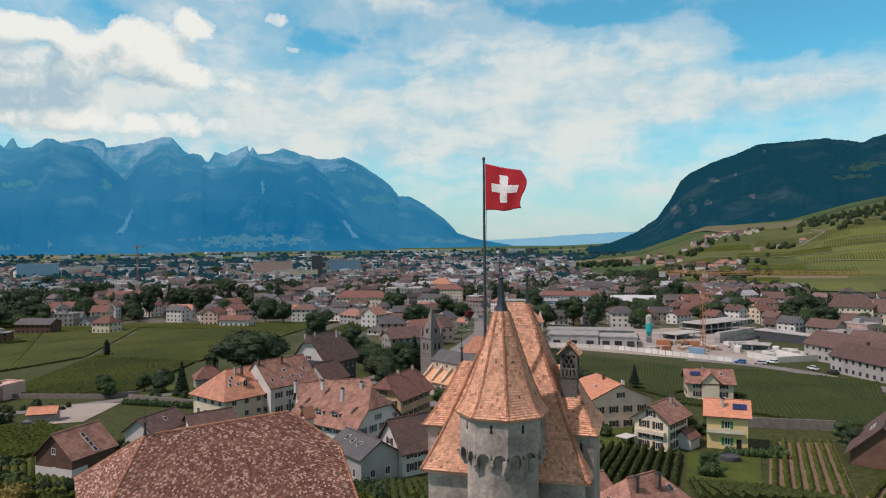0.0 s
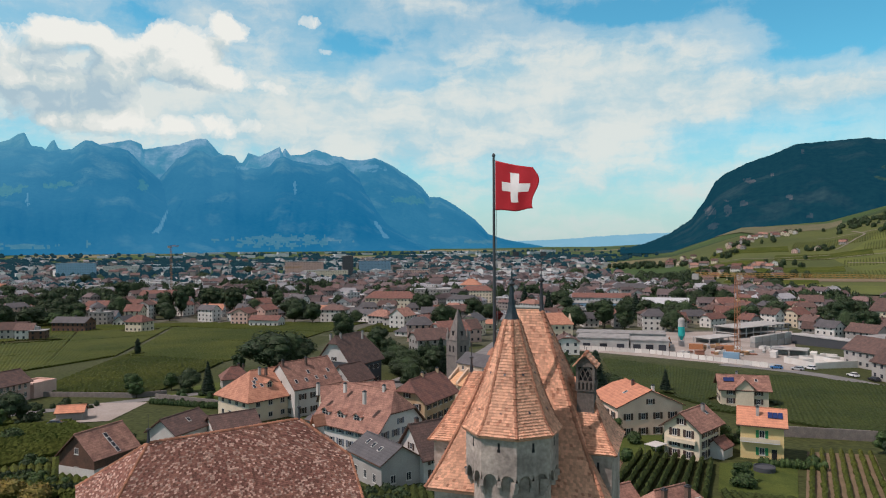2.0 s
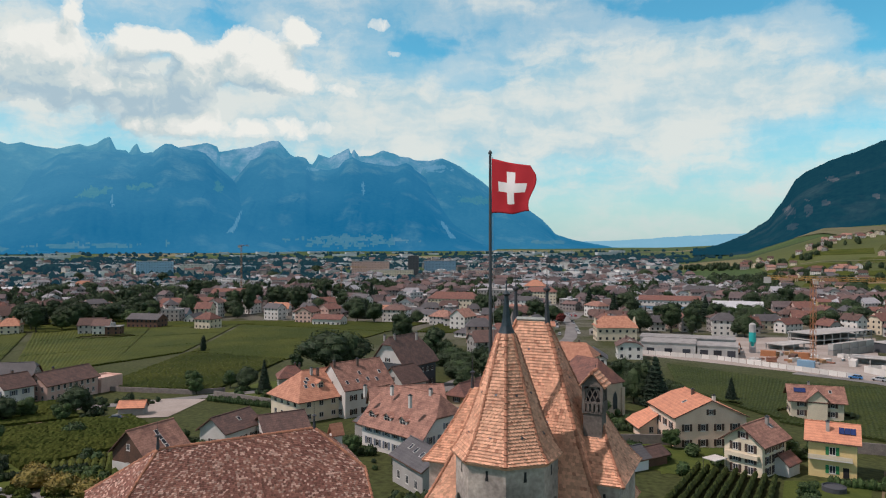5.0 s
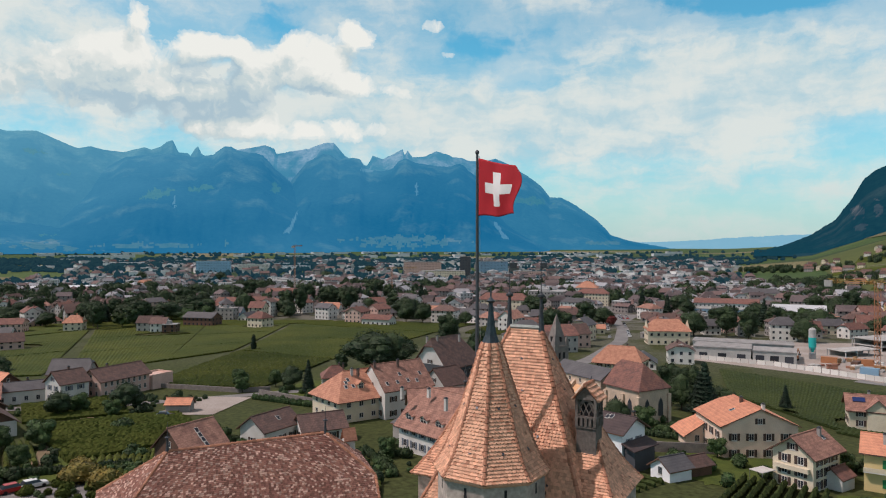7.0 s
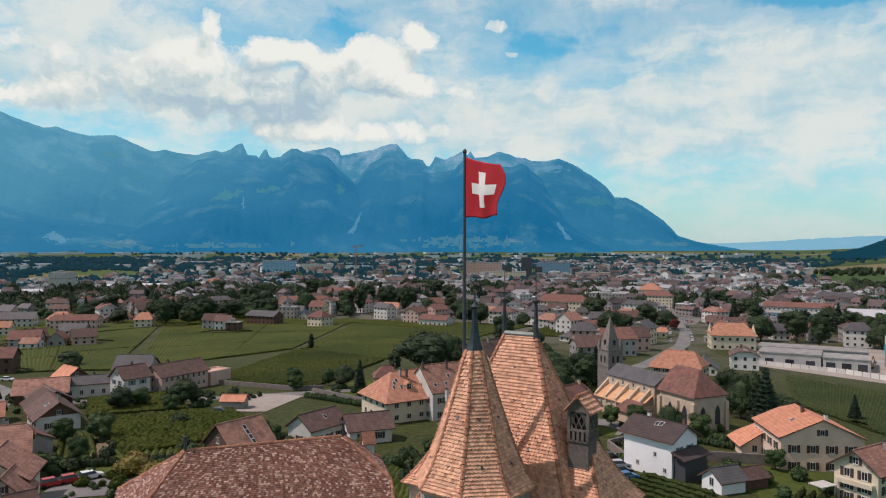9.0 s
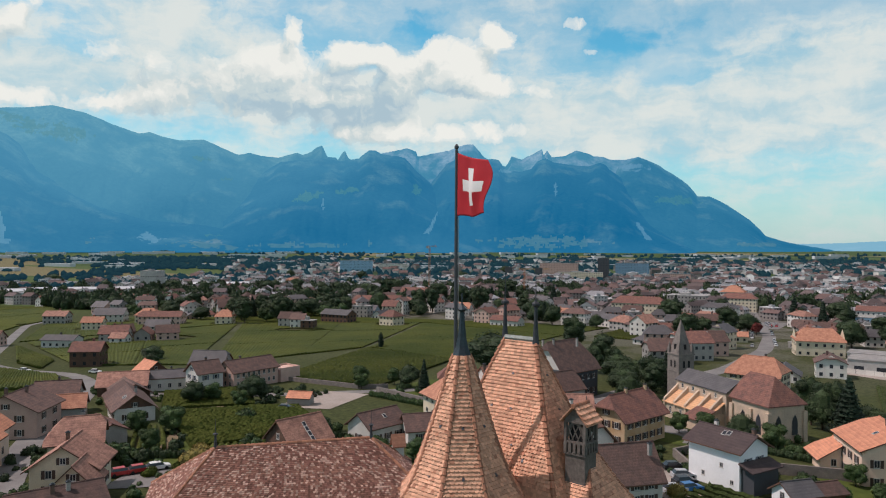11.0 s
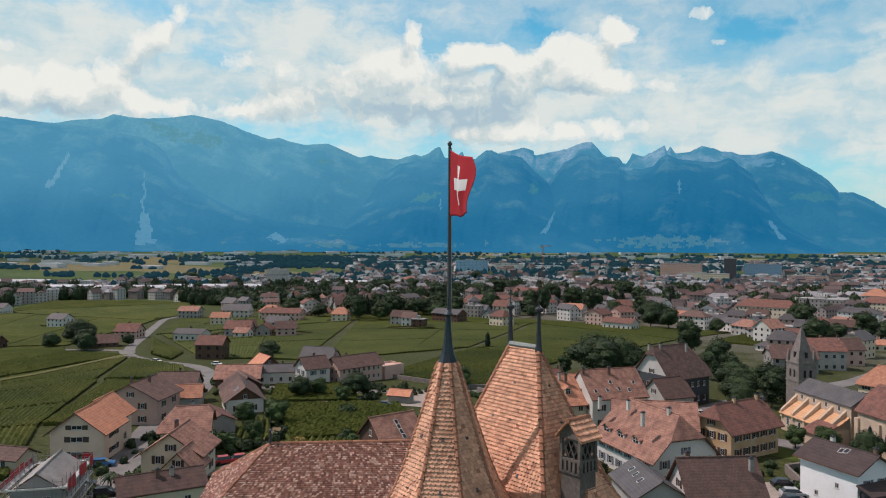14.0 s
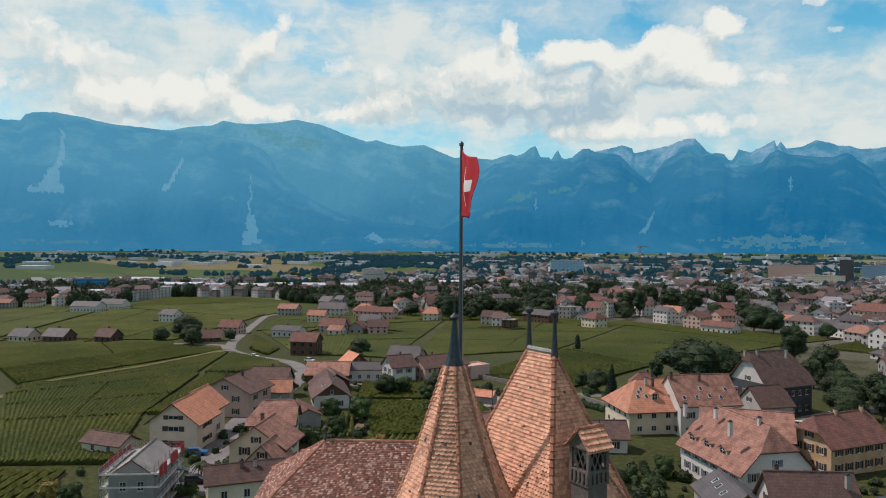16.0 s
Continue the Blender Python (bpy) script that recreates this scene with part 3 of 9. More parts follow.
def drape(name, quad, mat, lift, label, category, kind="structure"):
    """A sheet over four corners (x, y), laid on the land."""
    p = [Vector((x, y)) for x, y in quad]
    n = max(2, int(max((p[1] - p[0]).length, (p[2] - p[3]).length) / 9))
    m = max(2, int(max((p[3] - p[0]).length, (p[2] - p[1]).length) / 9))
    bag = Bag()
    vs = []
    for j in range(m + 1):
        for i in range(n + 1):
            q = p[0].lerp(p[1], i / n).lerp(p[3].lerp(p[2], i / n), j / m)
            vs.append((q.x, q.y, ground_z(q.x, q.y) + lift))
    bag.add(vs, [(j * (n + 1) + i, j * (n + 1) + i + 1, (j + 1) * (n + 1) + i + 1, (j + 1) * (n + 1) + i) for j in range(m) for i in range(n)])
    return solo(name, bag, mat, label, category, kind=kind, smooth=True)


def ribbon(name, line, width, mat, lift, label, category="road", kind="structure"):
    """A road or wall-top along a line of (x, y)."""
    pts = []
    for (x0, y0), (x1, y1) in zip(line, line[1:]):
        n = max(1, int(math.hypot(x1 - x0, y1 - y0) / 7))
        pts += [(x0 + (x1 - x0) * i / n, y0 + (y1 - y0) * i / n) for i in range(n)]
    pts.append(line[-1])
    for _ in range(3):
        pts = [pts[0]] + [((a[0] + 2 * b[0] + c[0]) / 4, (a[1] + 2 * b[1] + c[1]) / 4) for a, b, c in zip(pts, pts[1:], pts[2:])] + [pts[-1]]
    bag, vs = Bag(), []
    for i, (x, y) in enumerate(pts):
        a, b = pts[max(0, i - 1)], pts[min(len(pts) - 1, i + 1)]
        d = Vector((b[0] - a[0], b[1] - a[1])).normalized()
        for s in (-0.5, 0.5):
            q = (x - d.y * s * width, y + d.x * s * width)
            vs.append((*q, ground_z(*q) + lift))
    bag.add(vs, [(2 * i + 1, 2 * i, 2 * i + 2, 2 * i + 3) for i in range(len(pts) - 1)])
    return solo(name, bag, mat, label, category, kind=kind)


def low_wall(line, high, thick=0.4, label="grey rubble retaining wall beside the vineyard"):
    bag = Bag()
    for (x0, y0), (x1, y1) in zip(line, line[1:]):
        n = max(1, int(math.hypot(x1 - x0, y1 - y0) / 6))
        d = Vector((x1 - x0, y1 - y0)).normalized()
        s = Vector((-d.y, d.x)) * thick / 2
        for i in range(n):
            a = Vector((x0 + (x1 - x0) * i / n, y0 + (y1 - y0) * i / n))
            b = Vector((x0 + (x1 - x0) * (i + 1) / n, y0 + (y1 - y0) * (i + 1) / n))
            za, zb = ground_z(*a), ground_z(*b)
            vs = [(*(a - s), za - 0.5), (*(b - s), zb - 0.5), (*(b + s), zb - 0.5), (*(a + s), za - 0.5)]
            vs += [(x, y, z + 0.5 + high) for x, y, z in vs]
            bag.add(vs, [(0, 1, 5, 4), (1, 2, 6, 5), (2, 3, 7, 6), (3, 0, 4, 7), (4, 5, 6, 7)])
    return solo("garden_wall", bag, M_STONE_DARK, label, "wall", kind="structure")


# ---- mountains ----
def mountain_material(name, forest, rock, haze, veil, snow=0.0, haze2=None):
    """Wooded slopes with bare rock; surface emission paints in kilometres of blue haze."""
    mt = bpy.data.materials.new(name)
    mt.use_nodes = True
    n, l = mt.node_tree.nodes, mt.node_tree.links
    n.clear()
    out, df, em, mx = (n.new("ShaderNode" + k) for k in ("OutputMaterial", "BsdfDiffuse", "Emission", "MixShader"))
    tc = n.new("ShaderNodeTexCoord")
    n1, n2 = n.new("ShaderNodeTexNoise"), n.new("ShaderNodeTexNoise")
    n1.inputs["Scale"].default_value, n1.inputs["Detail"].default_value = 0.006, 8
    n2.inputs["Scale"].default_value, n2.inputs["Detail"].default_value = 0.05, 6
    mp = n.new("ShaderNodeMapping")
    mp.inputs["Scale"].default_value = (1, 1, 0.6)
    l.new(tc.outputs["Object"], mp.inputs["Vector"])
    for k in (n1, n2):
        l.new(mp.outputs[0], k.inputs["Vector"])
    ge, sp = n.new("ShaderNodeNewGeometry"), n.new("ShaderNodeSeparateXYZ")
    l.new(tc.outputs["Object"], sp.inputs[0])
    high = n.new("ShaderNodeMapRange")
    high.inputs[1].default_value, high.inputs[2].default_value = 350, 760
    l.new(sp.outputs[2], high.inputs[0])
    ad = n.new("ShaderNodeMath")
    ad.operation = "MULTIPLY_ADD"
    l.new(high.outputs[0], ad.inputs[0])
    ad.inputs[1].default_value = 0.22 + snow
    l.new(n1.outputs["Fac"], ad.inputs[2])
    rp = n.new("ShaderNodeValToRGB")
    rp.color_ramp.elements[0].position, rp.color_ramp.elements[1].position = 0.55, 0.72
    rp.color_ramp.elements[0].color, rp.color_ramp.elements[1].color = (*forest, 1), (*rock, 1)
    l.new(ad.outputs[0], rp.inputs[0])
    hs, mr = n.new("ShaderNodeHueSaturation"), n.new("ShaderNodeMapRange")
    mr.inputs[1].default_value, mr.inputs[2].default_value, mr.inputs[3].default_value, mr.inputs[4].default_value = 0.3, 0.7, 0.6, 1.4
    l.new(n2.outputs["Fac"], mr.inputs[0])
    l.new(mr.outputs[0], hs.inputs["Value"])
    l.new(rp.outputs[0], hs.inputs["Color"])
    l.new(hs.outputs[0], df.inputs["Color"])
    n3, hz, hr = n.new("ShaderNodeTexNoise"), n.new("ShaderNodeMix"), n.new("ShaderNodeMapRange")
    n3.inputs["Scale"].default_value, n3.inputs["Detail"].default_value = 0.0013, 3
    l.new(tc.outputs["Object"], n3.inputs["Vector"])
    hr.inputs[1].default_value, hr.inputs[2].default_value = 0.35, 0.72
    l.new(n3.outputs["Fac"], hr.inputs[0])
    # the painted haze is brighter towards the side of the sunlit cloud
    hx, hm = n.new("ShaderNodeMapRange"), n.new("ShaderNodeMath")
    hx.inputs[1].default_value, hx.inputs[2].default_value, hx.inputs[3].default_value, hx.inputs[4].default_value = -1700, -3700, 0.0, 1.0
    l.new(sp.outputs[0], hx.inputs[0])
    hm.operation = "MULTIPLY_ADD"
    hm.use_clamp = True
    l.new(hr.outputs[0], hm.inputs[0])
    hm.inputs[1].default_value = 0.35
    # and towards the heights, as if out of the valley's shade
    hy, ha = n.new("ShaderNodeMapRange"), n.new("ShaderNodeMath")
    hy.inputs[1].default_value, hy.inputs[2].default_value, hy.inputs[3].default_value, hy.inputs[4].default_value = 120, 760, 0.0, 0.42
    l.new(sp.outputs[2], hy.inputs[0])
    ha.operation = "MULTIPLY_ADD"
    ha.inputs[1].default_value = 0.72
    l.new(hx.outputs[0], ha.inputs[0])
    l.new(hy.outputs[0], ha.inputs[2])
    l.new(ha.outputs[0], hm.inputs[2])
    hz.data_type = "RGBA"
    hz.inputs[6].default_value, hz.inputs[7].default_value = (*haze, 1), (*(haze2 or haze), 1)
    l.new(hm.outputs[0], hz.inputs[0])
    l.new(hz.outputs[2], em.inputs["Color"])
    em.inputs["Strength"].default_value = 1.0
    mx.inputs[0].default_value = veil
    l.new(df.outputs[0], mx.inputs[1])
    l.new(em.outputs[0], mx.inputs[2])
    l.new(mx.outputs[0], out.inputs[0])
    return mt


def mountain(name, crest, foot, top, mats, label, rough=1.0, jag=0.3, seed=0.0, step=0.10, rows=90, bend=0.85, fans=(), patches=()):
    """A mountain side: crest, (degrees left of the first heading, degrees above the eye); foot and top: how far off it starts and ends.
    fans: (degrees left, upper and lower degrees above the eye, lean, upper and lower width) of bare scree, in the second material;
    patches: (degrees left, degrees up, half width, half height, tilt, slot) of meadow, rock or village."""
    eye = 60.0
    crest = sorted(crest)
    a0, a1 = crest[0][0], crest[-1][0]
    n = int(abs(a1 - a0) / step)
    vs, spot = [], []
    line = []
    for i in range(n + 1):
        a = a0 + (a1 - a0) * i / n
        line.append(between(a, crest) + jag * (0.10 * noise.fractal((a * 1.3 + seed, seed, 0.3), 1.0, 2.0, 6) + 0.10 * noise.fractal((a * 4.0 + seed, seed, 0.9), 0.75, 2.0, 4)))
    for j in range(rows + 1):
        s = j / rows
        for i in range(n + 1):
            a = a0 + (a1 - a0) * i / n
            far = foot + (top - foot) * s
            rad = radians(a)
            zt = max(44.0, eye + top * math.tan(radians(line[i])))
            gully = noise.ridged_multi_fractal((a * 0.34 + seed + 0.25 * s, seed * 1.7, s * 1.2), 0.8, 2.1, 6, 1.0, 2.0) - 1.0
            shape = s ** bend
            z = 30 + (zt - 30) * (shape + 0.22 * rough * gully * math.sin(math.pi * s) * (0.35 + 0.65 * s))
            far += 0.16 * (top - foot) * gully * math.sin(math.pi * s) * rough
            vs.append((-far * math.sin(rad), far * math.cos(rad), z))
            spot.append((a, math.degrees(math.atan2(z - eye, far))))
    bag = Bag()
    bag.add(vs, [(j * (n + 1) + i, j * (n + 1) + i + 1, (j + 1) * (n + 1) + i + 1, (j + 1) * (n + 1) + i) for j in range(rows) for i in range(n)])
    for q, f in enumerate(bag.f):
        a, el = spot[f[0]]
        for az, e1, e0, lean, w1, w0 in fans:
            if e0 < el < e1:
                t = (e1 - el) / (e1 - e0)
                mid, half = az + lean * t + 0.25 * noise.noise((el * 1.6, az, 0.5)), (w1 + (w0 - w1) * t * t) / 2
                if abs(a - mid) < half * (0.85 + 0.5 * noise.noise((a * 3, el * 2.5, 2.0))):
                    bag.m[q] = 1
        for az, up, wide, tall, tilt, slot in patches:
            du, dv = (a - az) / wide, (el - up - tilt * (a - az)) / tall
            if abs(du) < 1.6 and abs(dv) < 1.6 and du * du + dv * dv < 0.75 + 1.5 * noise.fractal((a * 1.5, el * 4.0, az), 0.8, 2.0, 4):
                bag.m[q] = slot
    base = rows * (n + 1)
    k = len(bag.v)
    bag.v.extend([(x * 1.02, y * 1.02, 0.0) for x, y, z in vs[base:]])
    bag.f.extend([(base + i, base + i + 1, k + i + 1, k + i) for i in range(n)])
    bag.m.extend([0] * n)
    return solo(name, bag, mats, label, "mountain", kind="structure", smooth=True)


# each mixes a painted blue haze glow into the slope's own colour
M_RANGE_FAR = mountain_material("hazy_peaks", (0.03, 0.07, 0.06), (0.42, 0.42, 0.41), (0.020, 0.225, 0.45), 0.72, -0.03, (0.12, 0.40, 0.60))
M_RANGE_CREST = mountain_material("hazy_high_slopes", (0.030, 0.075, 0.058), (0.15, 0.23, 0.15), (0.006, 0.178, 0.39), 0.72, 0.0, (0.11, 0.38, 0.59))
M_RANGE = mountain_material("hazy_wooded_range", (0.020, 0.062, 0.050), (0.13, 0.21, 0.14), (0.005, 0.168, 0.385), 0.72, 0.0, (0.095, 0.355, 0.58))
M_RANGE_NEAR = mountain_material("hazy_wooded_mountain", (0.008, 0.026, 0.020), (0.035, 0.055, 0.045), (0.006, 0.075, 0.145), 0.46)
M_HAZE_HILL = mountain_material("hazy_pale_hills", (0.05, 0.07, 0.06), (0.2, 0.2, 0.2), (0.24, 0.50, 0.68), 0.85)
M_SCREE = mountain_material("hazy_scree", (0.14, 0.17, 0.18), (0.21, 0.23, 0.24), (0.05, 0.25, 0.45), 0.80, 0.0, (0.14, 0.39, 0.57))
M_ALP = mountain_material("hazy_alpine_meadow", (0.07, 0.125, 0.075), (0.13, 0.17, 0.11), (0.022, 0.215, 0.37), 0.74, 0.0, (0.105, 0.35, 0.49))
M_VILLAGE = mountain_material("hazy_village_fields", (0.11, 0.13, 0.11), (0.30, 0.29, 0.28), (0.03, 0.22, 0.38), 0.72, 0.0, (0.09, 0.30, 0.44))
M_CLIFF = mountain_material("hazy_pale_cliff", (0.045, 0.055, 0.055), (0.20, 0.18, 0.165), (0.010, 0.080, 0.145), 0.46)
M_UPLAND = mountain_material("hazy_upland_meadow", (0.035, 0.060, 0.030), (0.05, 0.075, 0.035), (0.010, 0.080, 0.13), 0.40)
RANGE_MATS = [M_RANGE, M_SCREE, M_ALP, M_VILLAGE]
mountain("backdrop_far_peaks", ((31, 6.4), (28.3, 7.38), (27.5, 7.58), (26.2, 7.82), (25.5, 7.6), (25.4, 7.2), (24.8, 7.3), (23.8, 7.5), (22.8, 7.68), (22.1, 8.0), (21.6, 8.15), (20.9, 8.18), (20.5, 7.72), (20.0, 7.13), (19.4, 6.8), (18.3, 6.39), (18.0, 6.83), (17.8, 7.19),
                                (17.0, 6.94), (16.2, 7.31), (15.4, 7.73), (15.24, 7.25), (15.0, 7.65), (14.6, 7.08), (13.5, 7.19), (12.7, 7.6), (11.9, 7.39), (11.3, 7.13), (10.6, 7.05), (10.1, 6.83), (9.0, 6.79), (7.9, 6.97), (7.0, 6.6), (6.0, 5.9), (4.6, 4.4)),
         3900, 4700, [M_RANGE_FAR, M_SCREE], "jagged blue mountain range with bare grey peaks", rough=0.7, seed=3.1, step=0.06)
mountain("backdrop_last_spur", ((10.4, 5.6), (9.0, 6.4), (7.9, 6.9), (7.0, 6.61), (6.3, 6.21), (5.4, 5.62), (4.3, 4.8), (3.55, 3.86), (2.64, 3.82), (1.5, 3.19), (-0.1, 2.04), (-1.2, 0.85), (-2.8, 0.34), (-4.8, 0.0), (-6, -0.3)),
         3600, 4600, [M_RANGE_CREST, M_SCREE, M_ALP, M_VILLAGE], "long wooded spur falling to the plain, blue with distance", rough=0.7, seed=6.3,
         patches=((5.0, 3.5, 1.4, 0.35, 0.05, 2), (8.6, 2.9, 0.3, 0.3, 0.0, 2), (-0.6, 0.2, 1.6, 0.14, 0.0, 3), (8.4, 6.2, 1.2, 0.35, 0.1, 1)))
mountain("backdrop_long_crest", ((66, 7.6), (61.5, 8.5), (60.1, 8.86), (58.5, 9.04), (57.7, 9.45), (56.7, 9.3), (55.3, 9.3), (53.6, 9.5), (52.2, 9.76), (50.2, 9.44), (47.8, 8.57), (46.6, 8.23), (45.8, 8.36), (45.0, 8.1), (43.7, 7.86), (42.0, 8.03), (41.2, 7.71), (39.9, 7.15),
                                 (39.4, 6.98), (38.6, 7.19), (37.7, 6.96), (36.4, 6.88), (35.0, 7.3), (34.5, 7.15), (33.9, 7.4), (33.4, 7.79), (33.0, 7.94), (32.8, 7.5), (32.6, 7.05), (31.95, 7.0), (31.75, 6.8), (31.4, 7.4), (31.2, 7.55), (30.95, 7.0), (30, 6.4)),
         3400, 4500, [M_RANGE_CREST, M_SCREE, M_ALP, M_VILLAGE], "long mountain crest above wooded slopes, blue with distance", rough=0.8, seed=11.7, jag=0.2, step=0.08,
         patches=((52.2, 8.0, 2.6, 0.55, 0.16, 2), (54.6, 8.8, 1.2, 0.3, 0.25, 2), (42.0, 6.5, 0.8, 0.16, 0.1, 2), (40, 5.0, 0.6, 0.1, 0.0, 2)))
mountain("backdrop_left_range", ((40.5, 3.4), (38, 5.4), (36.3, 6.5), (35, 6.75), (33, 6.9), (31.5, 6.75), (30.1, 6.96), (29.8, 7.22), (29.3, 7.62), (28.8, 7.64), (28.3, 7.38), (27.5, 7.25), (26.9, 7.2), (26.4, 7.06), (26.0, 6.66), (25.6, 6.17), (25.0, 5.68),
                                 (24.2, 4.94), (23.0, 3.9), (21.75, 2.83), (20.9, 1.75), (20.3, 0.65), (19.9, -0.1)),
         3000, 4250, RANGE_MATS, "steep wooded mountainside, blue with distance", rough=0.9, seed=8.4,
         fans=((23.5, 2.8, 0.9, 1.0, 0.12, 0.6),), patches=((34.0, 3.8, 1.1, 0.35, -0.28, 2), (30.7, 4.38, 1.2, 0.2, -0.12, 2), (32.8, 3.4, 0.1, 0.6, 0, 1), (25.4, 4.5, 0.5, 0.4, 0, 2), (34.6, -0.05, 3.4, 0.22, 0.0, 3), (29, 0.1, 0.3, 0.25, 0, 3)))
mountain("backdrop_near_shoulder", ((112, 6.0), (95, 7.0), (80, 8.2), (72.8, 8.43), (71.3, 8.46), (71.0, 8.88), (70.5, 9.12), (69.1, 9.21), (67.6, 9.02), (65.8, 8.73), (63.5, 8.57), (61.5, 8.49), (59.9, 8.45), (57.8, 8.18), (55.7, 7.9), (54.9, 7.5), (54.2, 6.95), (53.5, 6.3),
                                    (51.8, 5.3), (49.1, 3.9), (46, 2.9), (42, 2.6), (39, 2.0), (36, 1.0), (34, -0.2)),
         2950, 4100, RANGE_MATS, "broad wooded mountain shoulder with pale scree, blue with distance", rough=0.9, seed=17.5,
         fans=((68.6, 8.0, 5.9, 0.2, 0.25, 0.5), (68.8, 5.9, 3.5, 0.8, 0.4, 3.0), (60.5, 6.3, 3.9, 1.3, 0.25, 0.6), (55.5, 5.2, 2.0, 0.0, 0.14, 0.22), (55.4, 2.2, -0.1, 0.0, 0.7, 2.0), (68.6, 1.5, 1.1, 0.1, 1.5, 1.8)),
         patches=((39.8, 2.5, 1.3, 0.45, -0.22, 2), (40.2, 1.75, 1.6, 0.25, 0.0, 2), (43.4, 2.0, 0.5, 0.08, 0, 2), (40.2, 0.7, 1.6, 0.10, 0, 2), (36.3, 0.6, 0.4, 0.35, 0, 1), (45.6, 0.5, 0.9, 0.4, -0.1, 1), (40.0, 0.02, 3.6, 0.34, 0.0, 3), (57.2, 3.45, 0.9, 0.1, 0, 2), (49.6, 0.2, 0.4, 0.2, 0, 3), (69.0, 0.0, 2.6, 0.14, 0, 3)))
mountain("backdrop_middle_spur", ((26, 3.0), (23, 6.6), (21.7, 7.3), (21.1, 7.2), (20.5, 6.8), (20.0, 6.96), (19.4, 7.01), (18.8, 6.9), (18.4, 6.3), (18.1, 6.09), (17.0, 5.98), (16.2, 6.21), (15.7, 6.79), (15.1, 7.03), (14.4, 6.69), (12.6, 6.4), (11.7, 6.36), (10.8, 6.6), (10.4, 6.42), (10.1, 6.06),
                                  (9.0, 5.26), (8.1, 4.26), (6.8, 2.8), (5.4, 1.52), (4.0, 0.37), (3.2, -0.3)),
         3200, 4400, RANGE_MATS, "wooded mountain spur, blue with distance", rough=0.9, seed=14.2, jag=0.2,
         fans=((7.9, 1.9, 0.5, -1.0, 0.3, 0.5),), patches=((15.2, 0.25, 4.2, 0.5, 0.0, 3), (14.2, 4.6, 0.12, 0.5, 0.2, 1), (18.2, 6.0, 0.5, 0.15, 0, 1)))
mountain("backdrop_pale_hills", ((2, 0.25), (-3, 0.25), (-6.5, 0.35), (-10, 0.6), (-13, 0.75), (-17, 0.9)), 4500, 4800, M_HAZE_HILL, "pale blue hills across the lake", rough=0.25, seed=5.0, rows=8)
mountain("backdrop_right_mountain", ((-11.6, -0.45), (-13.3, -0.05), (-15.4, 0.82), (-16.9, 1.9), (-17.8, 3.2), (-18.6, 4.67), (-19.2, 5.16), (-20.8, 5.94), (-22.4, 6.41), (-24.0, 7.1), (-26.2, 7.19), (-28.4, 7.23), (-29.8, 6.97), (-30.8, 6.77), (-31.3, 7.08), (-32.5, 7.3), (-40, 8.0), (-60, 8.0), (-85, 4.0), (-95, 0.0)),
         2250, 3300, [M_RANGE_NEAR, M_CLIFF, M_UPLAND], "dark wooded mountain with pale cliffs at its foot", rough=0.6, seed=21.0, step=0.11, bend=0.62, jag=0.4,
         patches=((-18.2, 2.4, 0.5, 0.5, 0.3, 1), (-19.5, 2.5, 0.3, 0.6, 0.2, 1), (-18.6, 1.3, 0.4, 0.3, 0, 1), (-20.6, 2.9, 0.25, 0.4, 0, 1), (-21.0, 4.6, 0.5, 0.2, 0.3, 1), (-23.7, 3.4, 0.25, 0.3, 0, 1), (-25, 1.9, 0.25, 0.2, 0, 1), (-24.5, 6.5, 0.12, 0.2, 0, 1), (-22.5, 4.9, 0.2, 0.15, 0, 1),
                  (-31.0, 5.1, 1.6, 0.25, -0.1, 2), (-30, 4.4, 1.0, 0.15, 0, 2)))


# ---- castle ----
def tile_shape():
    """One flat clay tile with a rounded lower edge: 1 wide, 1 up the slope, 1 thick."""
    top = [(-0.48, 1.0), (-0.48, 0.22), (-0.28, 0.04), (0.0, -0.02), (0.28, 0.04), (0.48, 0.22), (0.48, 1.0)]
    n = len(top)
    vs = [(x, y, 1.0 - 0.9 * y) for x, y in top] + [(x, y, 0.0) for x, y in top]
    fs = [tuple(range(n))] + [(i + 1, i, n + i, n + i + 1) for i in range(n - 1)]
    return np.array(vs), fs


TILE_V, TILE_F = tile_shape()


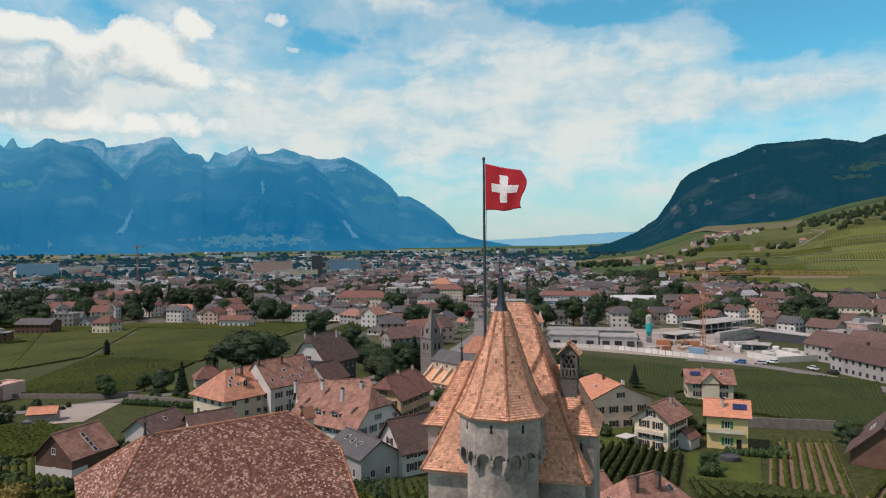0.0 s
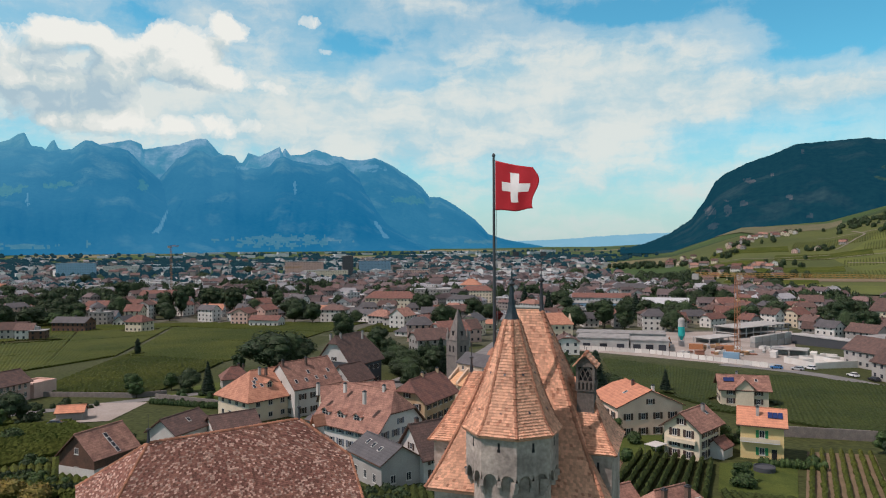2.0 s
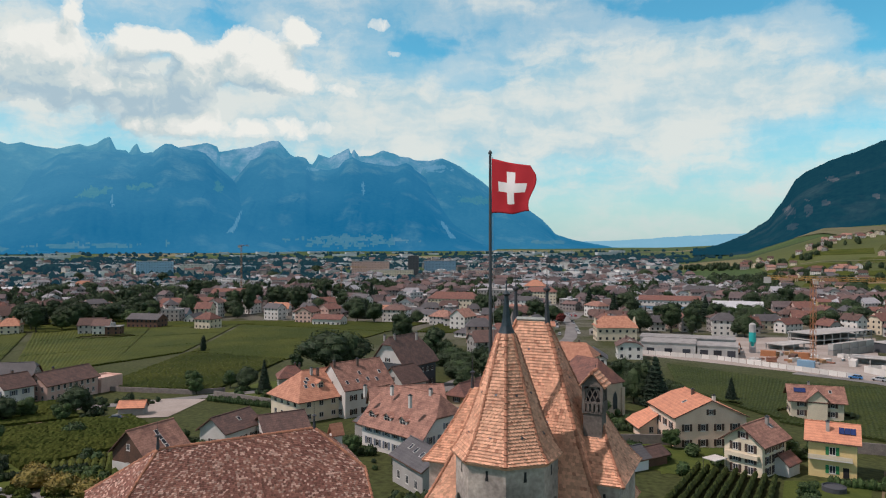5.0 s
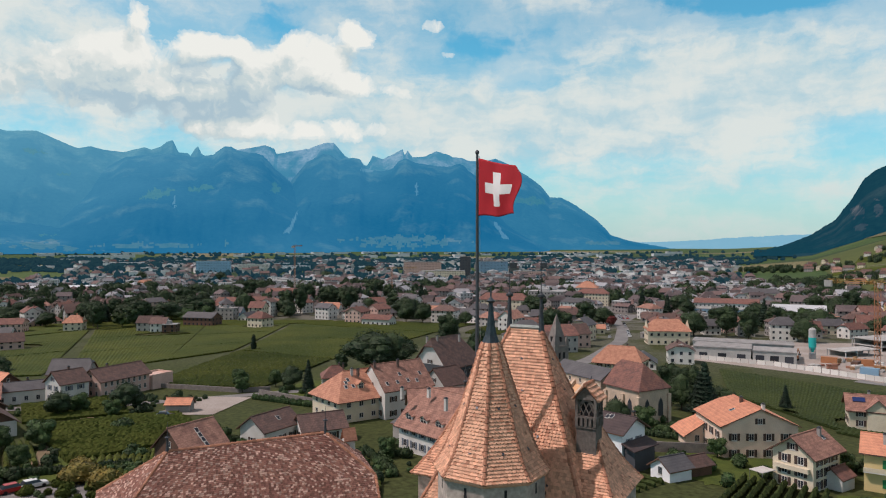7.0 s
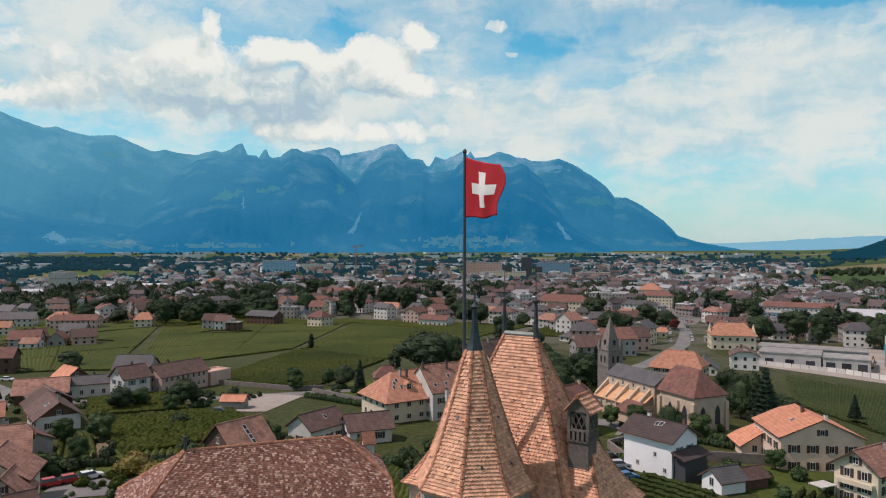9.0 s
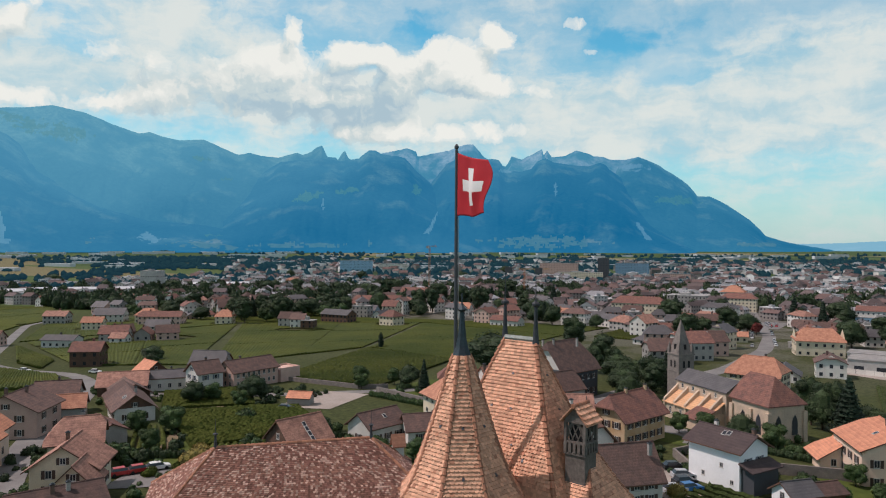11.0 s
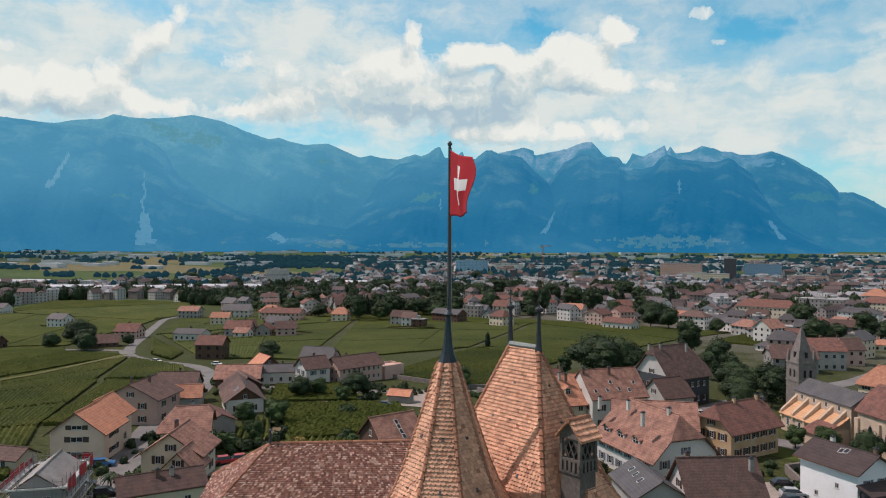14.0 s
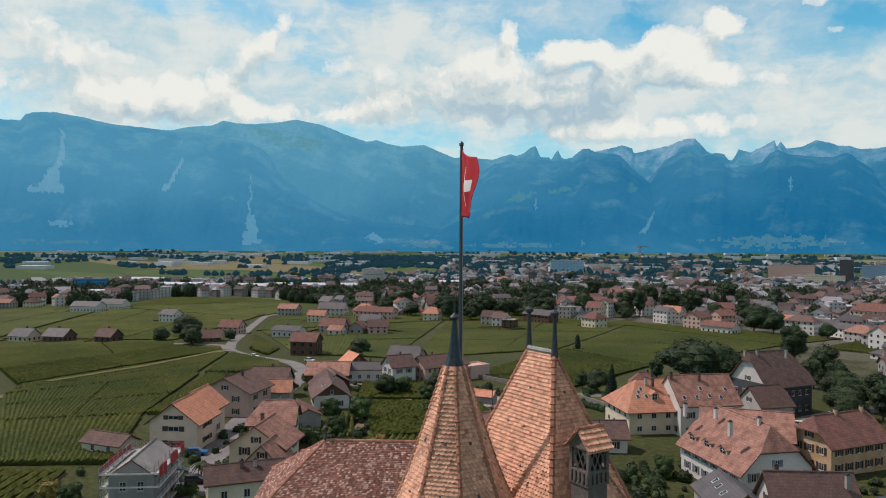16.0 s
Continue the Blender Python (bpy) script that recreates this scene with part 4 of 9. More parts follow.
class Tiling:
    """Courses of tiles on the faces of one roof; the first ones asked for are parts, the rest one mesh."""

    def __init__(self, width=0.2, course=0.2, thick=0.045):
        self.w, self.c, self.t, self.poses = width, course, thick, []

    def face(self, left, right, rng):
        """left, right: functions of 0..1 from the eave to the top."""
        length = sum((left((i + 1) / 20) + right((i + 1) / 20) - left(i / 20) - right(i / 20)).length / 2 for i in range(20))
        n = max(1, round(length / self.c))
        for j in range(n):
            a, b, a2, b2 = left(j / n), right(j / n), left((j + 1) / n), right((j + 1) / n)
            span = (b - a).length
            if span < 0.05:
                continue
            k = max(1, round(span / self.w))
            nor = (b - a).cross((a2 + b2) - (a + b)).normalized()
            shift = 0.5 if j % 2 else 0.0
            for i in range(k + (1 if shift else 0)):
                u0, u1 = max(0.0, (i - shift) / k), min(1.0, (i + 1 - shift) / k)
                if u1 - u0 < 0.2 / k:
                    continue
                lo = a.lerp(b, (u0 + u1) / 2)
                up = (a2.lerp(b2, (u0 + u1) / 2) - lo) * 1.12
                x = (b - a) * (u1 - u0)
                lift = 0.012 + 0.012 * rng.random()
                m = Matrix((x, up, nor * self.t)).transposed().to_4x4()
                m.translation = lo + nor * lift
                self.poses.append(m)

    def build(self, parent, mat, pick, limit=300):
        """pick: how near the front a tile lies, lowest first; those become parts."""
        order = sorted(range(len(self.poses)), key=lambda i: pick(self.poses[i].translation))
        single = set(order[:limit])
        bag = Bag()
        bag.add([tuple(p) for p in TILE_V], TILE_F)
        me = bag.mesh("tile", mat)
        hold = bpy.data.objects[parent.name]
        for i in order[:limit]:
            ob = new("tile", me)
            ob.parent = hold
            ob.matrix_basis = self.poses[i]
        vs, fs, nv = [], [], len(TILE_V)
        for i in range(len(self.poses)):
            if i in single:
                continue
            a = np.array(self.poses[i])
            k = len(vs) * nv
            vs.append(TILE_V @ a[:3, :3].T + a[:3, 3])
            fs.extend([tuple(q + k for q in f) for f in TILE_F])
        if vs:
            me2 = bpy.data.meshes.new("roof_tiles")
            me2.from_pydata(np.concatenate(vs).tolist(), [], fs)
            me2.materials.append(mat)
            me2.update()
            ob = new("roof_tiles", me2)
            ob.parent = hold
            tagged(ob, kind="stuff")


CAP = {}


def hip_row(parent, edge, radius=0.1, length=0.3, mat=None):
    """Half-round cap tiles along an edge, each a little proud of the next."""
    if not CAP:
        CAP["me"] = Bag().lathe(((1.0, -0.04), (1.3, 0.0), (1.22, 0.16), (0.84, 1.06)), 8).mesh("ridge_tile", mat or M_TILE_RIDGE)
    total_len = sum((edge((i + 1) / 20) - edge(i / 20)).length for i in range(20))
    n = max(1, int(total_len / length))
    hold = bpy.data.objects[parent.name]
    for j in range(n):
        a, b = edge(j / n), edge((j + 1) / n)
        d = b - a
        x = d.orthogonal().normalized()
        m = Matrix((x * radius, d.normalized().cross(x) * radius, d)).transposed().to_4x4()
        m.translation = a
        ob = new("ridge_tile", CAP["me"])
        ob.parent = hold
        ob.matrix_basis = m


def vents(parent, faces, rng, mat, size=0.10):
    """Little dark hooded vents scattered over the slopes."""
    for left, right, spots in faces:
        for s, u in spots:
            p = left(s).lerp(right(s), u)
            nor = (right(s) - left(s)).cross(left(s + 0.05) - left(s)).normalized()
            up = (left(s + 0.02).lerp(right(s + 0.02), u) - p).normalized()
            x = up.cross(nor)
            bag = Bag()
            m = Matrix((x, up, nor)).transposed().to_4x4()
            m.translation = p
            bag.add([tuple(m @ Vector(q)) for q in ((-size / 2, 0, 0), (size / 2, 0, 0), (size / 2, 0, size * 0.9), (-size / 2, 0, size * 0.9), (-size / 2, size * 1.8, 0.02), (size / 2, size * 1.8, 0.02))],
                    [(0, 1, 2, 3), (3, 2, 5, 4), (0, 3, 4), (1, 5, 2)])
            part("roof_vent", bag, mat, parent)


def curve_of(points):
    """A function 0..1 along a list of 3D points, by length."""
    pts = [Vector(p) for p in points]
    cum = [0.0]
    for a, b in zip(pts, pts[1:]):
        cum.append(cum[-1] + (b - a).length)

    def at(s):
        d = min(max(s, 0.0), 1.0) * cum[-1]
        for i in range(len(pts) - 1):
            if d <= cum[i + 1] or i == len(pts) - 2:
                return pts[i].lerp(pts[i + 1], (d - cum[i]) / max(1e-6, cum[i + 1] - cum[i]))
    return at


def sheet_between(bag, left, right, n=14, drop=0.03):
    """The boarding under the tiles of one face."""
    vs = []
    for i in range(n + 1):
        a, b = left(i / n), right(i / n)
        vs += [(a.x, a.y, a.z - drop), (b.x, b.y, b.z - drop)]
    bag.add(vs, [(2 * i, 2 * i + 1, 2 * i + 3, 2 * i + 2) for i in range(n)])


def stair_turret():
    rng = random.Random(5)
    cx, cy = 3.12, 37.95
    tower = thing("stair_turret", pose(0, 0, 0), "grey stone stair turret with a flared orange tiled spire", "tower")
    turn = radians(2 - 90)
    ang = [turn + k * math.pi / 4 for k in range(8)]
    profile = ((2.50, 51.02), (2.24, 51.34), (1.97, 51.82), (1.63, 52.6), (1.31, 53.5), (1.02, 54.35), (0.73, 55.2), (0.53, 55.85), (0.36, 56.35))
    edges = [curve_of([(cx + r * math.cos(a), cy + r * math.sin(a), z) for r, z in profile]) for a in ang]
    roof_bag = Bag()
    tiles = Tiling(0.16, 0.148, 0.055)
    for k in range(8):
        l, r = edges[k], edges[(k + 1) % 8]
        tiles.face(l, r, rng)
    roof_bag.lathe([(2.46, 50.90)] + [(r, z - 0.03) for r, z in profile], 8, cx, cy, turn)
    spire = part("spire_roof", roof_bag, M_TILE, tower, "orange clay tiled octagonal spire")
    tiles.build(spire, M_TILE, lambda p: p.y * 1.0 + 0.4 * abs(p.x - 2.6) + (p.z - 51) * 0.25)
    for e in edges:
        hip_row(spire, e, 0.082, 0.27)
    vents(spire, [(edges[k], edges[(k + 1) % 8], ((0.20, 0.5), (0.52, 0.5))) for k in range(8)], rng, M_LEAD)
    cap = Bag()
    cap.lathe(((0.43, 56.20), (0.37, 56.38), (0.25, 56.68), (0.18, 57.05), (0.13, 57.5), (0.095, 57.95), (0.08, 58.05)), 8, cx, cy, turn)
    cap.lathe(((0.05, 58.02), (0.15, 58.08), (0.19, 58.14), (0.10, 58.22), (0.035, 58.30), (0.03, 58.75)), 10, cx, cy)
    part("finial", cap, M_COPPER, tower, "dark oxidised copper cap with a ball")
    # drum with its arcaded corbel table
    drum = Bag()
    ro = [(cx + 2.30 * math.cos(a), cy + 2.30 * math.sin(a)) for a in ang]
    drum.prism(ro, 49.30, 50.92)
    dr = part("drum", drum, M_STONE, tower, "grey rendered octagonal drum")
    arc = Bag()
    for k in range(8):
        p, q = Vector(ro[k]), Vector(ro[(k + 1) % 8])
        side = (q - p) / 2
        d = side.normalized()
        nor = Vector((d.y, -d.x))
        for h in range(2):
            a = p + side * h
            w = side.length
            pts = []
            for i in range(9):
                t = math.pi * i / 8
                pts.append((w / 2 - math.cos(t) * (w / 2 - 0.11), 48.86 + math.sin(t) * 0.36))
            pts = [(0.11, 48.6)] + pts + [(w - 0.11, 48.6)]
            lo = [(0.0, 48.6)] + [(x, 49.30) for x, z in pts[1:-1]] + [(w, 48.6)]
            for i in range(len(pts) - 1):
                vs = []
                for off in (0.0, -0.26):
                    for x, z in (pts[i], pts[i + 1], (lo[i + 1] if 0 < i + 1 < len(pts) - 1 else (pts[i + 1][0] + (0.11 if i else -0.0), 49.30)), (lo[i] if i else (0.0, 49.30))):
                        b = a + d * min(max(x, 0.0), w) + nor * off
                        vs.append((b.x, b.y, z))
                arc.add(vs, [(0, 1, 2, 3), (7, 6, 5, 4), (1, 0, 4, 5)])
            # corbel under each springing
            for st, (z0, z1, out) in enumerate(((48.62, 48.92, 0.0), (48.38, 48.62, -0.12), (48.16, 48.38, -0.24))):
                m = Matrix.Translation((a.x, a.y, 0)) @ Matrix.Rotation(math.atan2(d.y, d.x), 4, "Z")
                arc.box(-0.11, 0.11, -0.0 - out, 0.45, z0, z1, m=m)
    part("corbel_table", arc, M_STONE, tower, "row of small stone arches on corbels")
    shaft = Bag()
    shaft.lathe(((1.95, 20.0), (1.92, 40.0), (1.90, 49.4)), 40, cx, cy)
    part("shaft", shaft, M_STONE, tower, "round grey rendered shaft", smooth=False)
    for k in range(8):
        mid = (ang[k] + ang[(k + 1) % 8 if k < 7 else 0] + (0 if k < 7 else 2 * math.pi)) / 2
        rr = 2.30 * math.cos(math.pi / 8)
        b = Bag()
        m = Matrix.Translation((cx + rr * math.cos(mid), cy + rr * math.sin(mid), 0)) @ Matrix.Rotation(mid, 4, "Z")
        b.box(-0.05, 0.008, -0.055, 0.055, 50.42, 50.72, m=m)
        b.box(-0.05, 0.008, -0.075, 0.075, 50.28, 50.42, m=m)
        part("loophole", b, M_DARK, dr)


def rot2(u, v):
    """From the keep's own axes (u along its front, v into depth) to the plan."""
    return (4.2 + 0.958 * u + 0.287 * v, 42.1 - 0.287 * u + 0.958 * v)


def spike(name, parent, x, y, z0, z1, label="slender lead spike with a small vane", wide=0.16):
    b = Bag()
    h = 0.55 * (z1 - z0)
    b.lathe(((wide, z0), (wide * 0.85, z0 + 0.12 * h), (wide * 0.55, z0 + 0.5 * h), (wide * 0.45, z0 + 0.86 * h), (wide * 1.1, z0 + 0.90 * h), (wide * 1.1, z0 + 0.95 * h), (wide * 0.3, z0 + h), (0.022, z0 + 1.05 * h), (0.015, z1)), 8, x, y)
    return part(name, b, M_LEAD, parent, label)


def keep():
    rng = random.Random(9)
    tower = thing("castle_keep", pose(0, 0, 0), "square grey stone keep with a steep orange tiled roof", "tower")
    Z0, Z1, A, B, R = 47.25, 56.55, 4.72, 3.68, 0.78

    def hip(su, sv):
        pts = []
        for i in range(15):
            f = 1 - i / 14
            p = 0.90 * f + 0.10 * f ** 5
            pts.append((*rot2(su * (R + (A - R) * p), sv * B * p), Z1 - (Z1 - Z0) * f))
        return curve_of(pts)

    c = {(su, sv): hip(su, sv) for su in (-1, 1) for sv in (-1, 1)}
    faces = [(c[-1, -1], c[1, -1]), (c[1, -1], c[1, 1]), (c[1, 1], c[-1, 1]), (c[-1, 1], c[-1, -1])]
    bag, tiles = Bag(), Tiling(0.16, 0.148, 0.055)
    for l, r in faces:
        sheet_between(bag, l, r)
        tiles.face(l, r, rng)
    bag.prism([rot2(u * (A - 0.03), v * (B - 0.03)) for u, v in ((-1, -1), (1, -1), (1, 1), (-1, 1))], Z0 - 0.16, Z0 - 0.05)
    roof = part("roof", bag, M_TILE, tower, "steep hipped roof of orange clay tiles")
    tiles.build(roof, M_TILE, lambda p: p.y - 0.5 * p.x + abs(p.z - 51.5) * 0.7)
    for l in c.values():
        hip_row(roof, l, 0.095, 0.29)
    spots = tuple((0.12 + 0.145 * i, 0.18 + (0.37 * i + 0.23 * (i % 3)) % 0.66) for i in range(6))
    vents(roof, [(*faces[0], spots + ((0.3, 0.8), (0.5, 0.75), (0.7, 0.3))), (*faces[1], spots), (*faces[3], spots[:4])], rng, M_LEAD)
    rb = Bag()
    rb.tube((*rot2(-R, 0), Z1 + 0.02), (*rot2(R, 0), Z1 + 0.02), 0.12, 0.12, 8)
    part("ridge_cap", rb, M_ZINC, roof, "weathered grey-green metal ridge cap")
    spike("spike", tower, *rot2(-R - 0.1, 0.1), Z1 - 0.15, 59.75)
    spike("spike", tower, *rot2(R + 0.02, 0), Z1 - 0.15, 59.75)
    for su in (-1, 1):
        x, y = rot2(su * R, 0)
        vb = Bag()
        vb.box(x - 0.03, x + 0.30, y - 0.012, y + 0.012, 59.42, 59.68)
        part("vane", vb, M_LEAD, tower)
    body = Bag()
    body.prism([rot2(u, v) for u, v in ((-4.35, -3.3), (4.35, -3.3), (4.35, 3.3), (-4.35, 3.3))], 20.0, 47.12)
    part("wall", body, M_STONE, tower, "grey rendered stone walls")
    # side bays with their own hipped roofs
    for su in (-1, 1):
        bay = Bag()
        ring = [rot2(su * u, v) for u, v in ((2.0, -2.1), (4.78, -2.1), (4.78, 2.1), (2.0, 2.1))]
        bay.prism(ring if su > 0 else ring[::-1], 44.2, 49.45)
        bb = part("bay", bay, M_STONE, tower, "projecting rendered stone bay")
        ze, zr = 49.42, 52.85

        def edge(u1, v1, u2, v2):
            pts = []
            for i in range(9):
                f = 1 - i / 8
                p = 0.82 * f + 0.18 * f ** 4
                pts.append((*rot2(su * (u2 + (u1 - u2) * p), v2 + (v1 - v2) * p), zr - (zr - ze) * f))
            return curve_of(pts)

        a, b = edge(5.02, -2.4, 3.25, 0.0), edge(5.02, 2.4, 3.25, 0.0)
        p, q = edge(2.3, -2.4, 1.6, 0.0), edge(2.3, 2.4, 1.6, 0.0)
        rbag, rt = Bag(), Tiling(0.16, 0.148, 0.055)
        for l, r in (((a, b), (p, a), (b, q)) if su > 0 else ((b, a), (a, p), (q, b))):
            sheet_between(rbag, l, r, 8)
            rt.face(l, r, rng)
        br = part("bay_roof", rbag, M_TILE, tower, "small hipped roof of orange clay tiles")
        rt.build(br, M_TILE, lambda s: s.y, 60)
        hip_row(br, a, 0.075)
        hip_row(br, b, 0.075)
        x, y = rot2(su * 3.25, 0.0)
        spike("spike", tower, x, y, zr - 0.1, 54.5, wide=0.12)
        lb = Bag()
        x, y = rot2(su * 4.1, -2.105)
        m = Matrix.Translation((x, y, 0)) @ Matrix.Rotation(math.atan2(-0.287, 0.958), 4, "Z")
        lb.box(-0.06, 0.06, -0.006, 0.05, 48.55, 48.95, m=m)
        lb.box(-0.1, 0.1, -0.006, 0.05, 48.4, 48.55, m=m)
        part("loophole", lb, M_DARK, bb)


def keep_chimney():
    """Stone stack on the keep with an openwork lantern and a tiled gable."""
    st = thing("stone_chimney", pose(7.22, 40.58, 0.36, 0, 0, -17.5) @ Matrix.Diagonal((0.86, 0.86, 1, 1)), "weathered stone chimney with an openwork top and tiled gable cap", "chimney")
    b = Bag()
    q = math.sqrt(2)
    b.lathe([(r * q, z) for r, z in ((0.62, 47.6), (0.60, 50.0), (0.52, 50.3), (0.52, 51.95), (0.58, 51.97), (0.58, 52.05), (0.40, 52.05), (0.40, 52.42), (0.57, 52.42), (0.57, 52.5))], 4, turn=math.pi / 4)
    part("shaft", b, M_CHIMNEY, st)
    for s in range(4):
        m = Matrix.Rotation(s * math.pi / 2, 4, "Z")
        for i in range(5):
            k = Bag()
            k.box(-0.55 + 0.24 * i, -0.41 + 0.24 * i, -0.60, -0.48, 52.05, 52.42, m=m)
            part("baluster", k, M_CHIMNEY, st)
    core = Bag()
    core.box(-0.36, 0.36, -0.36, 0.36, 52.0, 53.4)
    part("flue", core, M_DARK, st)
    lan = part("lantern", Bag().box(-0.56, 0.56, -0.56, 0.56, 53.24, 53.34), M_CHIMNEY, st, "openwork stone lantern")
    for sx in (-1, 1):
        for sy in (-1, 1):
            part("post", Bag().box(sx * 0.5 - 0.07, sx * 0.5 + 0.07, sy * 0.5 - 0.07, sy * 0.5 + 0.07, 52.5, 53.24), M_CHIMNEY, lan)

    def bar(a, b):
        part("bar", Bag().tube(a, b, 0.032, 0.032, 5), M_CHIMNEY, lan)

    for sy in (-0.49, 0.49):
        n, ring = 10, []
        for r in (0.36, 0.46):
            ring += [(-r * math.cos(math.pi * i / n), sy, 52.80 + r * math.sin(math.pi * i / n)) for i in range(n + 1)]
        back = [(x, y + 0.06, z) for x, y, z in ring]
        m = 2 * (n + 1)
        fs = [(i, i + 1, n + 2 + i, n + 1 + i) for i in range(n)] + [(m + n + 1 + i, m + n + 2 + i, m + i + 1, m + i) for i in range(n)] + [(i + 1, i, m + i, m + i + 1) for i in range(n)]
        part("arch", Bag().add(ring + back, fs), M_CHIMNEY, lan)
        for d in (-1, 1):
            for o in (-0.3, 0.0, 0.3):
                bar((o - d * 0.2, sy + 0.02, 52.5), (o + d * 0.2, sy + 0.02, 53.22))
        part("gable", Bag().add([(-0.56, sy - 0.05, 53.34), (0.56, sy - 0.05, 53.34), (0, sy - 0.05, 53.86), (-0.56, sy + 0.05, 53.34), (0.56, sy + 0.05, 53.34), (0, sy + 0.05, 53.86)], [(0, 1, 2), (5, 4, 3), (0, 2, 5, 3), (1, 4, 5, 2)]), M_CHIMNEY, lan)
    for sx in (-0.49, 0.49):
        for o in (-0.3, 0.0, 0.3):
            bar((sx, o - 0.18, 52.5), (sx, o + 0.18, 53.22))
            bar((sx, o + 0.18, 52.5), (sx, o - 0.18, 53.22))
    rf = Bag()
    rng = random.Random(3)
    tl = Tiling(0.16, 0.27, 0.08)
    for s in (-1, 1):
        lo0, lo1 = Vector((s * 0.72, -0.70, 53.22)), Vector((s * 0.72, 0.70, 53.22))
        hi0, hi1 = Vector((0, -0.70, 53.90)), Vector((0, 0.70, 53.90))
        if s > 0:
            l, r = curve_of([lo0, hi0]), curve_of([lo1, hi1])
        else:
            l, r = curve_of([lo1, hi1]), curve_of([lo0, hi0])
        sheet_between(rf, l, r, 2)
        tl.face(l, r, rng)
    cap = part("gable_cap", rf, M_TILE, st, "little tiled gable roof")
    tl.build(cap, M_TILE, lambda p: p.y, 80)
    hip_row(cap, curve_of([(0, -0.72, 53.92), (0, 0.72, 53.92)]), 0.09)


def great_hall():
    """Long wing of the castle; its broad slope of old tiles faces the towers."""
    rng = random.Random(2)
    d, nrm = Vector((0.841, 0.541)), Vector((-0.541, 0.841))
    org = Vector((-22.7, 53.5))

    def at(al, pe, z):
        p = org + d * al + nrm * pe
        return Vector((p.x, p.y, z))

    hall = thing("castle_hall", pose(0, 0, 0), "castle wing with a broad hipped roof of old mottled tiles", "building")
    L, R_ = at(0, 0, 45.65), at(11.45, 0, 45.95)
    PL, FL = at(-4.7, 1.1, 42.9), at(-5.1, -6.6, 39.9)
    E_, K_, K2 = at(14.45, -7.0, 39.65), at(14.65, -3.0, 43.25), at(14.7, 2.0, 43.5)

    def verge(f):
        """Front slope's far edge: up the gable, then along the half hip to the ridge."""
        return E_.lerp(K_, f / 0.571) if f < 0.571 else K_.lerp(R_, (f - 0.571) / 0.429)

    bag, tiles = Bag(), Tiling(0.17, 0.155, 0.055)
    front = (curve_of([FL, L]), verge)
    left = (curve_of([PL, L + (PL - L) * 0.004]), curve_of([FL, L + (FL - L) * 0.004]))
    right = (curve_of([K_, R_ + (K_ - R_) * 0.004]), curve_of([K2, R_ + (K2 - R_) * 0.004]))
    back = (curve_of([K2, R_]), curve_of([PL, L]))
    for l, r in (front, left, right, back):
        sheet_between(bag, l, r, 14)
    for l, r in (front, left, right):
        tiles.face(l, r, rng)
    roof = part("roof", bag, M_TILE_OLD, hall, "broad roof of mottled red-brown tiles")
    tiles.build(roof, M_TILE_OLD, lambda p: (p - at(6, -4, 43)).length)
    for a, b in ((FL, L), (E_, K_), (K_, R_), (PL, L), (K2, R_), (L, R_)):
        hip_row(roof, curve_of([a, b]), 0.11, 0.36)
    ring = [at(-4.5, -6.1, 0), at(14.3, -6.5, 0), at(14.3, 1.7, 0), at(-4.2, 0.7, 0)]
    body = Bag()
    body.prism([(p.x, p.y) for p in ring], 20.0, 39.4)
    body.add([tuple(at(-4.5, -6.1, 39.4)), tuple(at(-4.2, 0.7, 39.4)), tuple(at(-4.2, 0.7, 42.8)), tuple(at(-4.5, -6.1, 40.3))], [(0, 1, 2, 3)])
    body.add([tuple(at(*q)) for q in ((14.3, -6.5, 39.4), (14.3, -6.5, 40.0), (14.3, -3.0, 43.15), (14.3, 1.7, 43.35), (14.3, 1.7, 39.4), (-4.2, 0.7, 39.4), (-4.2, 0.7, 42.8))], [(0, 4, 3, 2, 1), (4, 5, 6, 3)])
    part("wall", body, WALL["white"], hall, "pale rendered walls")
    spike("spike", hall, L.x, L.y, 45.5, 47.75, "dark lead spike", 0.17)
    spike("spike", hall, R_.x, R_.y, 45.8, 48.0, "dark lead spike", 0.17)
    cb = Bag()
    cb.box(-0.42, 0.42, -0.32, 0.32, 40.5, 44.9)
    ch = thing("hall_chimney", pose(-12.05, 62.2, 0, 0, 0, 40), "pale rendered chimney with a little tiled gable", "chimney")
    part("shaft", cb, WALL["white"], ch)
    cr = Bag()
    for s in (-1, 1):
        cr.slab([(-0.55, s * 0.52, 44.85), (0.55, s * 0.52, 44.85), (0.55, 0, 45.75), (-0.55, 0, 45.75)][::s], 0.09)
    part("cap", cr, ROOF["orange"], ch, "orange tiled cap")


